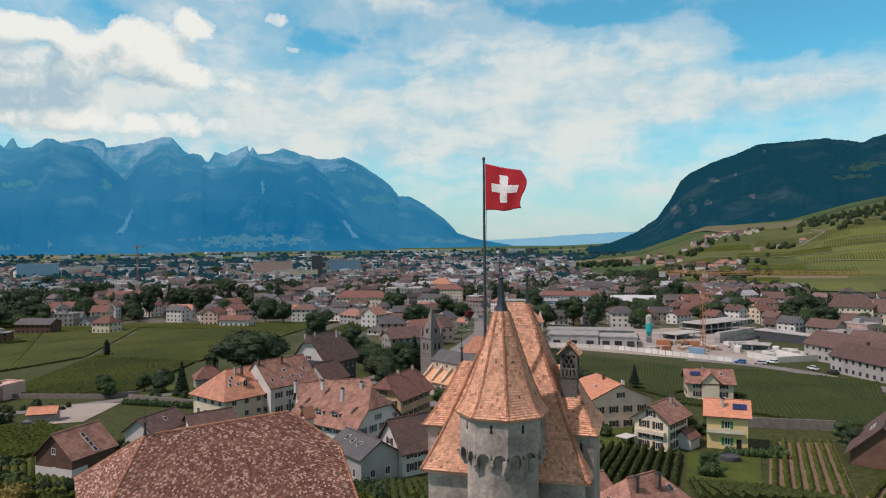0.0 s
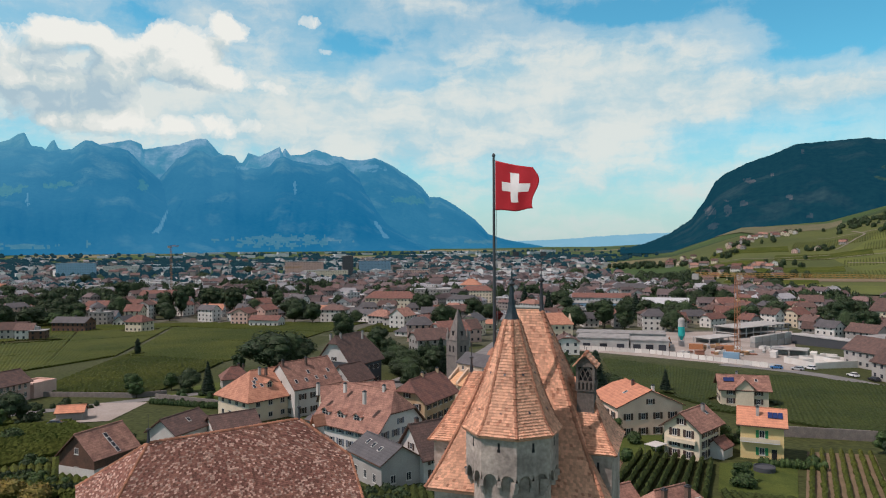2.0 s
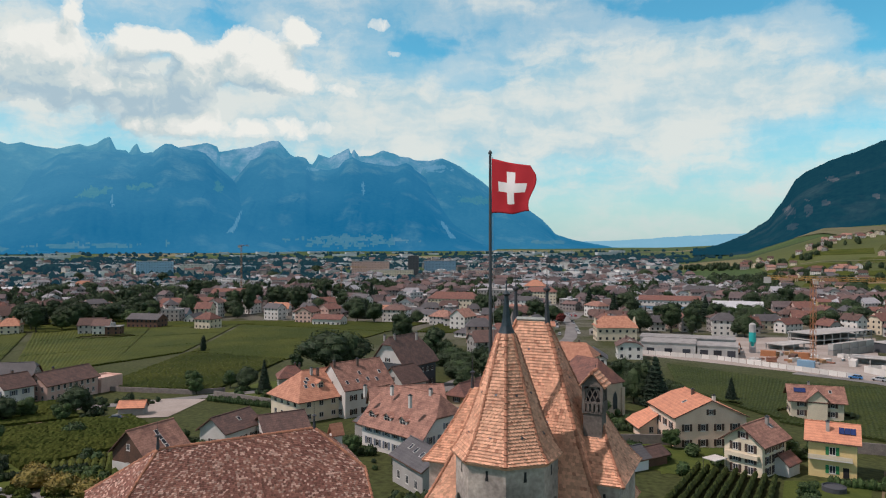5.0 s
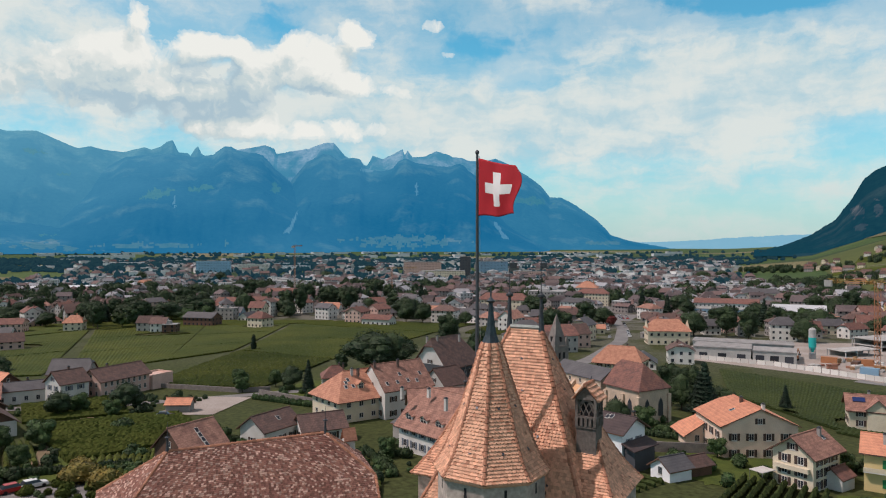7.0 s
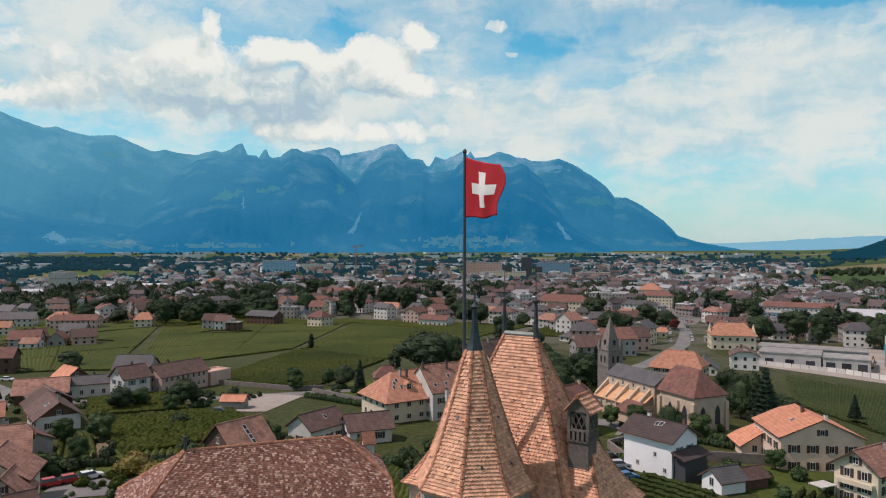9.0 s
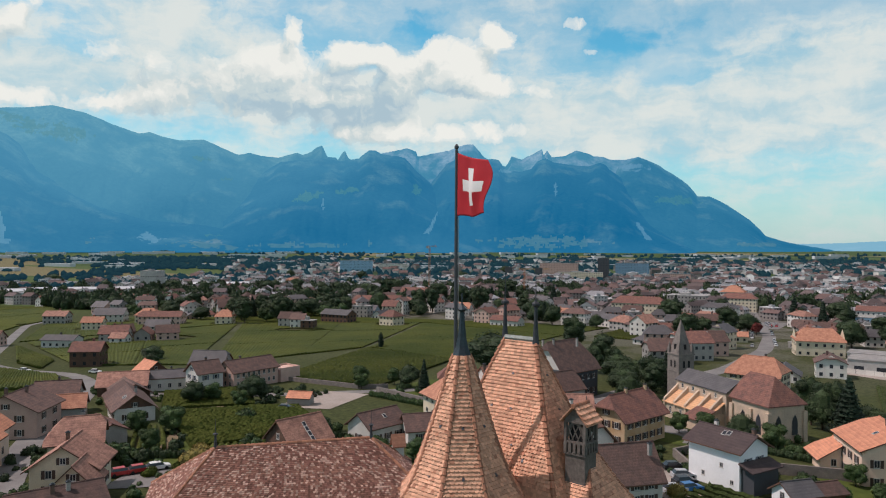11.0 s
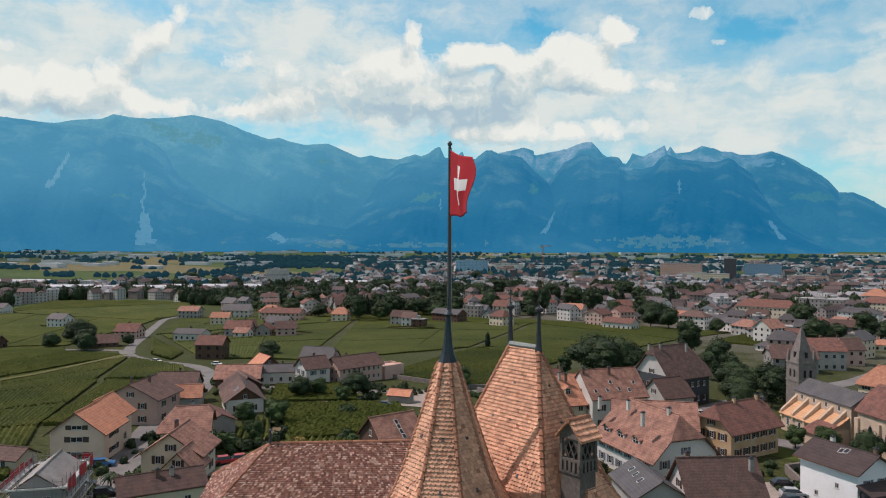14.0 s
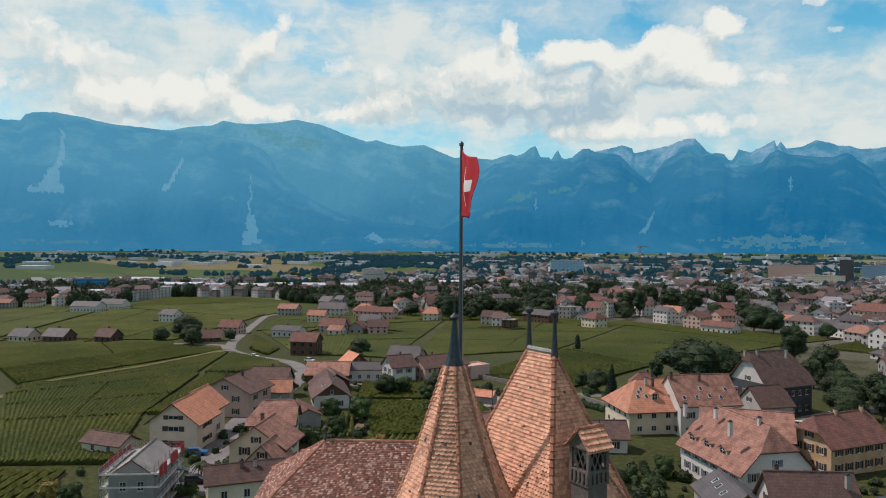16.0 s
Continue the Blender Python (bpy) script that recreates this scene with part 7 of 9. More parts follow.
TREES = {
    "broad": tree_kind("broadleaf_tree", "dark", "dense dark green broadleaf tree with a round crown", lobes_round(1, 15, 4.2, 7.5, 1.2), 6500, 0.15, 2.2, 0.28, 1),
    "broad2": tree_kind("broadleaf_tree", "mid", "green broadleaf garden tree with an uneven crown", lobes_round(2, 12, 3.2, 5.6, 1.0), 4000, 0.14, 1.8, 0.2, 2),
    "broad3": tree_kind("broadleaf_tree", "dark", "tall dark green broadleaf tree", lobes_round(3, 16, 3.4, 9.5, 1.4), 5500, 0.15, 2.6, 0.26, 3),
    "fir": tree_kind("fir_tree", "fir", "tall dark green fir tree", lobes_fir(2.8, 13, 1.0, 11), 2600, 0.2, 1.6, 0.24, 4),
    "cypress": tree_kind("cypress_tree", "fir", "slim dark cypress in the vineyard", [((0, 0, 2.2), (0.9, 0.9, 2.2)), ((0, 0, 4.2), (0.7, 0.7, 2.4))], 900, 0.15, 0.6, 0.12, 5),
    "bush": tree_kind("bush", "mid", "rounded green bush in a garden", [((0, 0, 0.8), (1.1, 1.1, 0.9)), ((0.6, 0.3, 0.7), (0.7, 0.7, 0.7)), ((-0.5, -0.4, 0.6), (0.7, 0.7, 0.6))], 800, 0.11, 0.4, 0.07, 6),
    "autumn": tree_kind("shrub", "autumn", "yellowing shrub on the slope", [((0, 0, 1.3), (1.6, 1.6, 1.3)), ((0.9, 0.5, 1.0), (1.0, 1.0, 0.9))], 900, 0.13, 0.4, 0.07, 7),
    "red": tree_kind("copper_beech", "red", "dark red leaved garden tree", lobes_round(8, 6, 2.6, 4.6, 1.2), 500, 0.34, 1.5, 0.2, 8),
}
def palm_kind():
    t = thing("palm_tree", PARK, "small palm with drooping dark green fronds", "tree", "trees of the valley")
    tb = Bag()
    tb.tube((0, 0, -0.6), (0.1, 0, 2.6), 0.17, 0.13, 8)
    part("trunk", tb, M_BARK, t)
    r = random.Random(5)
    for i in range(22):
        fb = Bag()
        a, rise = i * 2.4, r.uniform(0.1, 1.0)
        vs = []
        for j in range(6):
            f = j / 5
            d, z = 1.7 * f, 2.6 + rise * f * 1.3 - 1.5 * f * f
            w = 0.26 * math.sin(math.pi * min(1, f + 0.12)) + 0.02
            for sgn in (-1, 0, 1):
                vs.append((0.1 + d * math.cos(a) - sgn * w * math.sin(a), d * math.sin(a) + sgn * w * math.cos(a), z - abs(sgn) * 0.12))
        fb.add(vs, [(3 * j + k, 3 * j + k + 1, 3 * j + k + 4, 3 * j + k + 3) for j in range(5) for k in range(2)])
        part("frond", fb, LEAF["dark"], t)
    return t


TREES["palm"] = palm_kind()
PROTOS = list(TREES.values())
TREE_RNG = random.Random(77)


def tree(kind, x, y, size=1.0, wide=1.0):
    m = Matrix.Translation((x, y, ground_z(x, y))) @ Matrix.Rotation(TREE_RNG.random() * 6.28, 4, "Z") @ Matrix.Diagonal((size * wide, size * wide, size, 1))
    return copy_thing(TREES[kind], m)


# the great tree behind the row, its neighbours and the trees round the mansion
tree("broad", -72, 252, 1.7, 1.5)
tree("broad", -68, 262, 1.4, 1.3)
tree("broad", -65, 256, 1.6, 1.3)
tree("broad", -69, 248, 1.35, 1.3)
tree("broad3", -80, 243, 0.7, 1.0)
tree("broad3", -36, 272, 1.35, 1.0)
tree("broad", -38, 268, 1.2, 0.9)
tree("broad2", -100, 208, 0.9, 1)
tree("broad", -83, 208, 0.85, 1)
tree("fir", -75, 202, 0.75, 1)
tree("broad2", -90, 212, 0.8, 1)
tree("broad2", -95, 200, 0.7, 1)
tree("cypress", -146, 306, 1.1, 1.4)
tree("broad", -22, 236, 1.15, 1.2)
tree("broad3", -14, 232, 1.1, 1.1)
tree("broad", -20, 222, 1.0, 1.2)
tree("broad3", -12, 224, 1.0, 1.1)
tree("broad", -26, 245, 1.2, 1.1)
tree("fir", -10, 240, 0.95, 1.2)
tree("broad", -17, 212, 0.9, 1.1)
tree("broad3", -30, 262, 1.0, 1)
tree("broad2", -12, 250, 1.3, 1.1)
tree("broad2", 5, 176, 0.85, 1)
tree("broad", 12, 174, 0.75, 1)
tree("broad2", 18, 172, 0.8, 1)
tree("broad2", -1, 178, 0.7, 1)
tree("broad", 29, 199, 1.15, 0.75)
tree("fir", 34, 195, 1.0, 1.5)
tree("broad", 38.5, 202, 0.75, 1.0)
tree("broad3", 32, 201, 1.1, 0.8)
tree("broad3", 27, 204, 1.1, 1)
tree("broad", 40, 200, 0.7, 1)
tree("fir", 56, 208, 0.5, 1.2)
tree("broad2", 30, 150, 0.6, 1)
tree("broad2", 45, 120, 0.5, 1.1)
tree("bush", 44, 117, 1.3, 1.2)
tree("bush", 36, 139, 1.2, 1)
tree("broad2", 50, 146, 0.7, 1.1)
tree("broad2", 56, 148, 0.6, 1.1)
tree("bush", 27, 141, 1.3, 1)
tree("bush", 22, 146, 1.2, 1)
tree("bush", 33, 145, 1.4, 1)
tree("bush", 62, 132, 1.0, 1)
tree("broad2", 80, 141, 0.7, 1.1)
tree("broad", 78, 134, 0.6, 1.1)
tree("bush", 8, 150, 1.4, 1)
tree("bush", 4, 145, 1.2, 1)
tree("autumn", 3, 128, 1.0, 1)
tree("broad", -112, 170, 0.9, 1.1)
tree("broad2", -122, 165, 0.8, 1.1)
tree("broad2", -110, 162, 0.7, 1.1)
tree("broad", -124, 160, 0.8, 1)
tree("bush", -98, 150, 1.6, 1.2)
tree("broad2", -104, 132, 0.9, 1.1)
tree("broad2", -110, 128, 0.8, 1)
tree("broad2", -96, 118, 0.7, 1)
tree("bush", -100, 113, 1.5, 1.1)
tree("bush", -93, 112, 1.3, 1)
tree("broad3", -176, 196, 0.8, 1.1)
tree("broad", -172, 192, 0.8, 1)
tree("autumn", -78, 112, 1.5, 1.2)
tree("autumn", -72, 110, 1.3, 1.2)
tree("autumn", -66, 108, 1.2, 1.2)
tree("autumn", -83, 118, 1.1, 1)
tree("broad2", -50, 128, 0.7, 1.1)
tree("broad2", -44, 132, 0.6, 1.1)
tree("bush", -57, 126, 1.5, 1.2)
tree("broad2", -66, 130, 0.5, 1)
tree("bush", -36, 128, 1.4, 1.3)
tree("bush", -30, 130, 1.2, 1.2)
tree("broad2", -31, 136, 0.6, 1)
tree("broad", -70, 140, 0.55, 1)
tree("bush", -62, 138, 1.2, 1.1)
tree("bush", -93, 90, 1.2, 1)
tree("broad2", -84, 66, 0.5, 1)
tree("broad2", -92, 62, 0.6, 1)
tree("autumn", -100, 62, 1.2, 1)
tree("bush", -112, 90, 1.1, 1)
tree("palm", -90.4, 82.8, 1.0, 1.0)
tree("broad", -304, 202, 1.25, 1.1)
tree("broad", -298, 200, 1.0, 1.1)
tree("broad2", -310, 206, 0.9, 1)
tree("broad", -300, 222, 0.7, 1)
tree("broad2", -268, 240, 0.8, 1)
tree("red", 17, 470, 1.3, 1)
tree("fir", 90, 470, 1.2, 1.2)
tree("broad", 96, 480, 1.2, 1.1)
tree("broad3", 84, 505, 1.1, 1.2)


def shrub_mass(name, spots, mat, label, seed=3):
    """Many small shrubs joined into one mass; spots: (x, y, radius, height)."""
    rng = np.random.default_rng(seed)
    shapes = []
    for k in range(4):
        b = leaf_cloud(rng, [((0, 0, 0.45), (0.8, 0.8, 0.5)), ((0.45, 0.2, 0.35), (0.5, 0.5, 0.38)), ((-0.4, -0.3, 0.4), (0.5, 0.5, 0.4))], 150, 0.13)
        shapes.append((np.array(b.v), b.f))
    V, Fc, k = [], [], 0
    for x, y, r, h in spots:
        v, f = shapes[rng.integers(4)]
        a = rng.random() * 6.28
        c, s_ = math.cos(a), math.sin(a)
        V.append(np.column_stack([x + r * (v[:, 0] * c - v[:, 1] * s_), y + r * (v[:, 0] * s_ + v[:, 1] * c), ground_z(x, y) + h * v[:, 2]]))
        Fc += [tuple(i + k for i in q) for q in f]
        k += len(v)
    me = bpy.data.meshes.new(name)
    me.from_pydata(np.concatenate(V).tolist(), [], Fc)
    me.materials.append(mat)
    me.update()
    return tagged(new(name, me), label, "shrubs", "", "stuff")


HOUSE_SPOTS = [(o.matrix_world.translation.x, o.matrix_world.translation.y) for o in bpy.data.objects if o.parent is None and o.type == "EMPTY" and o.name.split(".")[0] in ("house", "barn", "shed", "garage", "church")]
shrub_rng = random.Random(21)


PLOTS = ([(-122, 148), (-104, 163), (-74, 146), (-89, 122)], [(-146, 172), (-128, 187), (-108, 166), (-127, 152)], [(-115, 132), (-110, 136), (-93, 120), (-100, 116)], [(7, 134), (14, 135.5), (24, 124), (10, 116)])


def inside(x, y, q):
    turns = [(q[(i + 1) % 4][0] - q[i][0]) * (y - q[i][1]) - (q[(i + 1) % 4][1] - q[i][1]) * (x - q[i][0]) for i in range(4)]
    return min(turns) > 0 or max(turns) < 0


def garden(cx, cy, rx, ry, count, low=0.6, tall=1.8):
    out = []
    while len(out) < count:
        x, y = cx + rx * shrub_rng.uniform(-1, 1), cy + ry * shrub_rng.uniform(-1, 1)
        if all(math.hypot(x - a, y - b) > 7.5 for a, b in HOUSE_SPOTS) and not any(inside(x, y, q) for q in PLOTS):
            r = shrub_rng.uniform(0.6, 1.5)
            out.append((x, y, r, r * shrub_rng.uniform(1.2, tall)))
        else:
            count -= 0.2
    return out


def hedge(x0, y0, x1, y1, high=1.5):
    n = int(math.hypot(x1 - x0, y1 - y0) / 0.8)
    return [(x0 + (x1 - x0) * i / n, y0 + (y1 - y0) * i / n, 0.8, high * shrub_rng.uniform(1.0, 1.35)) for i in range(n + 1)]


shrub_mass("garden_shrubs", garden(-45, 128, 26, 14, 30) + garden(-30, 190, 26, 14, 40) + garden(-105, 120, 14, 34, 60) + garden(-115, 178, 16, 12, 40) + garden(19, 146, 6, 5, 10) + garden(6, 150, 10, 14, 24) + hedge(31, 155.5, 45, 157) + garden(-12, 108, 8, 8, 20) + hedge(-98, 110, -76, 122) + hedge(-70, 112, -52, 116) + hedge(-26, 124, -36, 138) + hedge(40, 148, 62, 150) + hedge(24, 164, 10, 170) + hedge(-60, 150, -70, 134),
           LEAF["dark"], "dark garden shrubs and hedges between the houses")
shrub_mass("garden_shrubs", garden(-50, 132, 26, 16, 50) + garden(-95, 100, 26, 34, 60) + garden(-60, 200, 24, 14, 40) + garden(27, 134, 2, 3, 4) + garden(14, 176, 14, 8, 20) + garden(53, 142, 5, 7, 8) + garden(-150, 160, 20, 16, 30) + hedge(-86, 190, -62, 180) + hedge(52, 130, 62, 128),
           LEAF["mid"], "green garden shrubs and hedges between the houses", 4)
shrub_mass("hedge_row", garden(-62, 106, 22, 8, 40) + garden(-6, 100, 14, 6, 40, tall=1.4), M_VINE, "yellowish green overgrown slope below the castle", 5)

# ---- church ----
def church():
    ax = -48
    c = thing("church", pose(0, 0, 0), "pale stone village church with a slate nave and a stone spire", "church")
    z = ground_z(6, 195)

    def block(name, x, y, L, W, He, Hr, roof, hips, over=0.4):
        m = pose(x, y, z, 0, 0, ax)
        b = Bag().box(-L / 2, L / 2, -W / 2, W / 2, -1.5, He)
        for sx, hh in ((-1, hips[0]), (1, hips[1])):
            if hh == 0:
                b.add([(sx * L / 2, -W / 2, He), (sx * L / 2, W / 2, He), (sx * L / 2, 0, Hr - 0.1)], [(0, 1, 2) if sx > 0 else (2, 1, 0)])
        part(name, b, WALL["stone"], c, m=m)
        s, hp, rx = roof_bag(L, W, He, Hr, over, *hips)
        for q in s + hp:
            part(name + "_roof", q, ROOF[roof], c, m=m)
        return m

    nave = block("nave", 5.2, 195.2, 18, 7.2, 9.2, 11.6, "slate", (0, 0), 0.3)
    choir = block("choir", 17.0, 183.8, 11, 9.6, 9.2, 14.2, "red", (0.25, 1), 0.5)
    # side aisle with buttresses
    ai = Bag()
    ai.box(-9, 8.5, -7.2, -3.6, -1.5, 4.0)
    part("aisle", ai, WALL["stone"], c, m=nave)
    ar = Bag()
    ar.slab([(-9.3, -7.7, 3.9), (8.6, -7.7, 3.9), (8.6, -3.6, 6.6), (-9.3, -3.6, 6.6)], 0.2)
    part("aisle_roof", ar, M_AISLE, c, "pale orange tiled aisle roof", m=nave)
    for i in range(5):
        bb = Bag()
        x = -8.6 + 4.0 * i
        bb.add([(x - 0.3, -7.6, 3.0), (x + 0.3, -7.6, 3.0), (x + 0.3, -3.6, 3.0), (x - 0.3, -3.6, 3.0), (x - 0.3, -7.6, 4.6), (x + 0.3, -7.6, 4.6), (x + 0.3, -3.6, 7.9), (x - 0.3, -3.6, 7.9)], [(0, 1, 5, 4), (1, 2, 6, 5), (2, 3, 7, 6), (3, 0, 4, 7), (4, 5, 6, 7)])
        part("buttress", bb, WALL["stone"], c, m=nave)
    for i in range(4):
        put_window(c, nave @ Matrix.Translation((-6.6 + 4.0 * i, -3.6, 7.3)), 0.8, 1.1, None)
        put_window(c, nave @ Matrix.Translation((-6.6 + 4.0 * i, -7.2, 1.4)), 0.9, 1.6, None)
    lw = Bag().box(3.6, 9, -10.6, -7.3, -1.5, 3.4)
    part("vestry", lw, WALL["stone"], c, m=nave)
    lr = Bag().slab([(3.2, -11.2, 3.2), (9.4, -11.2, 3.2), (9.4, -6.8, 5.2), (3.2, -6.8, 5.2)], 0.2)
    part("vestry_roof", lr, ROOF["red"], c, m=nave)

    def gothic(m, w, h):
        b, f = Bag(), Bag()
        pts = [(-w / 2, 0), (w / 2, 0), (w / 2, h * 0.62), (w * 0.32, h * 0.84), (0, h), (-w * 0.32, h * 0.84), (-w / 2, h * 0.62)]
        n = len(pts)
        for k, y0, y1, sl in ((1.0, -0.02, 0.05, b), (1.18, -0.05, 0.05, f)):
            vs = [(x * k, y0, zz * (1.05 if k > 1 else 1)) for x, zz in pts] + [(x * k, y1, zz) for x, zz in pts]
            sl.add(vs, [tuple(range(n))] + [((i + 1) % n, i, n + i, n + (i + 1) % n) for i in range(n)])
        fr = part("window", f, M_STONE_DARK, c, m=m @ Matrix.Translation((0, 0.03, 0)))
        part("pane", b, M_GLASS, fr, m=Matrix.Translation((0, -0.06, 0)))

    for rot, d, off in ((0, 4.81, -2.0), (0, 4.81, 2.6), (math.pi / 2, 5.52, -2.2), (math.pi / 2, 5.52, 2.2)):
        gothic(choir @ Matrix.Rotation(rot, 4, "Z") @ Matrix.Translation((off, -d, 2.2)), 1.4, 4.2)
    for px, py in ((-5.4, -4.8), (5.4, -4.8), (5.4, 4.8), (0.4, -4.8)):
        bt = Bag()
        bt.prism([(px - 0.5, py - 0.5), (px + 0.5, py - 0.5), (px + 0.5, py + 0.5), (px - 0.5, py + 0.5)], -1.5, 7.2)
        part("buttress", bt, WALL["stone"], c, m=choir)
    # tower
    tm = pose(-3.6, 211.5, z, 0, 0, ax) @ Matrix.Diagonal((0.86, 0.86, 1, 1))
    t = Bag().box(-2.8, 2.8, -2.8, 2.8, -2, 13.6).box(-3.0, 3.0, -3.0, 3.0, 13.6, 13.95).box(-2.95, 2.95, -2.95, 2.95, 9.2, 9.4)
    tw = part("bell_tower", t, M_STONE_DARK, c, "square grey stone bell tower", m=tm)
    sp = Bag().prism([(-2.5, -2.5), (2.5, -2.5), (2.5, 2.5), (-2.5, 2.5)], 13.95, 22.8, top=[(-0.06, -0.06), (0.06, -0.06), (0.06, 0.06), (-0.06, 0.06)])
    part("spire", sp, M_STONE_DARK, tw, "grey stone spire")
    for sx in (-1, 1):
        for sy in (-1, 1):
            p = Bag().box(-0.5, 0.5, -0.5, 0.5, 13.95, 14.9).prism([(-0.55, -0.55), (0.55, -0.55), (0.55, 0.55), (-0.55, 0.55)], 14.9, 17.0, top=[(-0.03, -0.03), (0.03, -0.03), (0.03, 0.03), (-0.03, 0.03)])
            part("pinnacle", p, M_STONE_DARK, tw, m=Matrix.Translation((sx * 2.35, sy * 2.35, 0)))
    for k in range(4):
        r = Matrix.Rotation(k * math.pi / 2, 4, "Z")
        for s in (-1, 1):
            w = Bag().box(-0.38, 0.38, -2.83, -2.7, 10.3, 12.1, m=r @ Matrix.Translation((s * 0.9, 0, 0)))
            part("belfry_opening", w, M_DARK, tw)
        g = Bag().box(-0.4, 0.4, -2.2, -1.7, 14.9, 16.4, m=r)
        part("spire_light", g, M_DARK, tw)


church()


# ---- simpler houses of the town ----
def town_bags(L, W, He, Hr, hip, rows, rng, flat=False, win=True):
    """Walls with window panes let into them (second slot), and the roof."""
    w, r = Bag(), Bag()
    w.box(-L / 2, L / 2, -W / 2, W / 2, -2.0, He)
    if not flat and hip < 1:
        for sx in (-1, 1):
            x = sx * L / 2
            w.add([(x, -W / 2, He), (x, W / 2, He), (x, 0, Hr - 0.1)], [(0, 1, 2) if sx > 0 else (2, 1, 0)])
    if win:
        lev = He / rows
        wd = 0.42 if rows > 6 else 0.55
        for rot, span, d in ((0, L, W / 2), (math.pi, L, W / 2), (math.pi / 2, W, L / 2), (-math.pi / 2, W, L / 2)):
            m = Matrix.Rotation(rot, 4, "Z")
            n = max(1, int(span / 2.9))
            for k in range(rows):
                for i in range(n):
                    px = (i - (n - 1) / 2) * span / n
                    w.box(px - wd, px + wd, -d - 0.03, -d + 0.05, k * lev + 0.9, k * lev + 2.2, 1, m)
    if flat:
        r.box(-L / 2 - 0.2, L / 2 + 0.2, -W / 2 - 0.2, W / 2 + 0.2, He, He + 0.35)
        r.box(-L * 0.2, L * 0.05, -W * 0.2, W * 0.15, He + 0.35, He + 2.2)
    else:
        s, hp, rx = roof_bag(L, W, He, Hr, 0.6, hip, hip)
        for q in s + hp:
            r.add(q.v, q.f)
        cx_ = (rng.random() - 0.5) * L * 0.6
        r.box(cx_ - 0.4, cx_ + 0.4, 0.6, 1.4, He, Hr + 0.9)
    return w, r


def town_house(x, y, yaw, L, W, He, Hr, wall, roof, hip=0.0, rows=2, rng=None, flat=False, label="", category="house", name="town_house", win=True, z=None):
    rng = rng or random.Random(int(x * 3 + y))
    w, r = town_bags(L, W, He, Hr, hip, rows, rng, flat, win)
    words = {"red": "red-brown tiled roof", "orange": "orange tiled roof", "pink": "weathered tiled roof", "brown": "dark brown roof", "slate": "grey slate roof", "flat": "flat grey roof", "metal": "pale metal roof"}
    label = label or f"{wall} town house with a {words[roof]}"
    ob = solo(name, w, [WALL[wall], M_GLASS], label, category, pose(x, y, ground_z(x, y) if z is None else z, 0, 0, yaw), "town houses")
    part("roof", r, ROOF[roof], ob)
    return ob


# those that stand out
KEEP_OUT = []
HIGH = {9: "long pink high-rise block with many windows", 8: "long pale blue high-rise block with rows of windows", 12: "dark high-rise tower in the town"}


def landmark(x, y, yaw, L, W, He, Hr, wall, roof, hip, rows):
    KEEP_OUT.append((x, y, 0.55 * max(L, W) + 6))
    return town_house(x, y, yaw, L, W, He, Hr, wall, roof, hip, rows, flat=roof == "flat", label=HIGH.get(rows, ""))


landmark(-68, 596, -6, 42, 15, 10.5, 15.5, "cream", "red", 1, 3)
landmark(-8, 600, -10, 26, 13, 9, 12, "white", "slate", 1, 3)
landmark(4, 690, -6, 30, 14, 12, 16, "cream", "red", 1, 4)
landmark(-2, 770, -5, 22, 22, 14, 20, "white", "orange", 1, 4)
landmark(-38, 690, -8, 34, 20, 13, 14, "grey", "flat", 0, 4)
landmark(-94, 484, -8, 17, 12, 8.5, 11.5, "white", "brown", 1, 3)
landmark(-132, 452, -10, 20, 10, 4.5, 7, "white", "red", 0, 1)
landmark(-152, 468, 80, 14, 12, 8, 11, "pink", "red", 0, 3)
landmark(-142, 484, 60, 12, 11, 9, 12, "pink", "red", 0, 3)
landmark(-203, 426, -15, 12, 11, 6.5, 10, "cream", "red", 1, 2)
landmark(-247, 431, -5, 22, 11, 6, 9, "wood", "slate", 0, 2)
landmark(-317, 524, 10, 12, 10, 5, 8.5, "white", "slate", 0, 2)
landmark(-381, 549, 10, 24, 14, 4, 10, "wood", "brown", 0, 1)
landmark(-257, 492, 5, 13, 10, 5, 8.5, "blue", "slate", 0, 1)
landmark(-312, 588, 6, 26, 12, 6, 10, "pink", "red", 0.3, 2)
landmark(-286, 584, 12, 18, 12, 7, 11, "white", "red", 0, 2)
landmark(-197, 532, 4, 17, 11, 6, 10, "white", "orange", 0.4, 2)
landmark(-112, 520, 5, 14, 11, 6, 9, "white", "orange", 0.4, 2)
landmark(-88, 512, 0, 16, 9, 5, 8, "white", "slate", 0, 2)
landmark(-172, 572, 30, 14, 12, 8, 12, "pink", "red", 0, 3)
landmark(-296, 660, 8, 32, 15, 11, 15, "cream", "red", 0.3, 3)
landmark(-24, 412, 10, 16, 11, 6, 9.5, "pink", "red", 0, 2)
landmark(2, 425, 5, 20, 9, 3.5, 5.5, "cream", "orange", 0, 1)
landmark(-10, 330, 30, 15, 12, 8, 12, "grey", "red", 0.3, 2)
landmark(-4, 352, 30, 14, 11, 7, 11, "pink", "brown", 0, 2)
landmark(-18, 312, 25, 16, 11, 6, 10, "grey", "brown", 0.4, 2)
landmark(106, 590, -12, 46, 16, 11, 14, "white", "red", 0, 3)
landmark(100, 570, -12, 40, 9, 7, 7.5, "blue", "flat", 0, 2)
landmark(150, 560, -14, 34, 22, 8, 12, "grey", "metal", 0, 1)
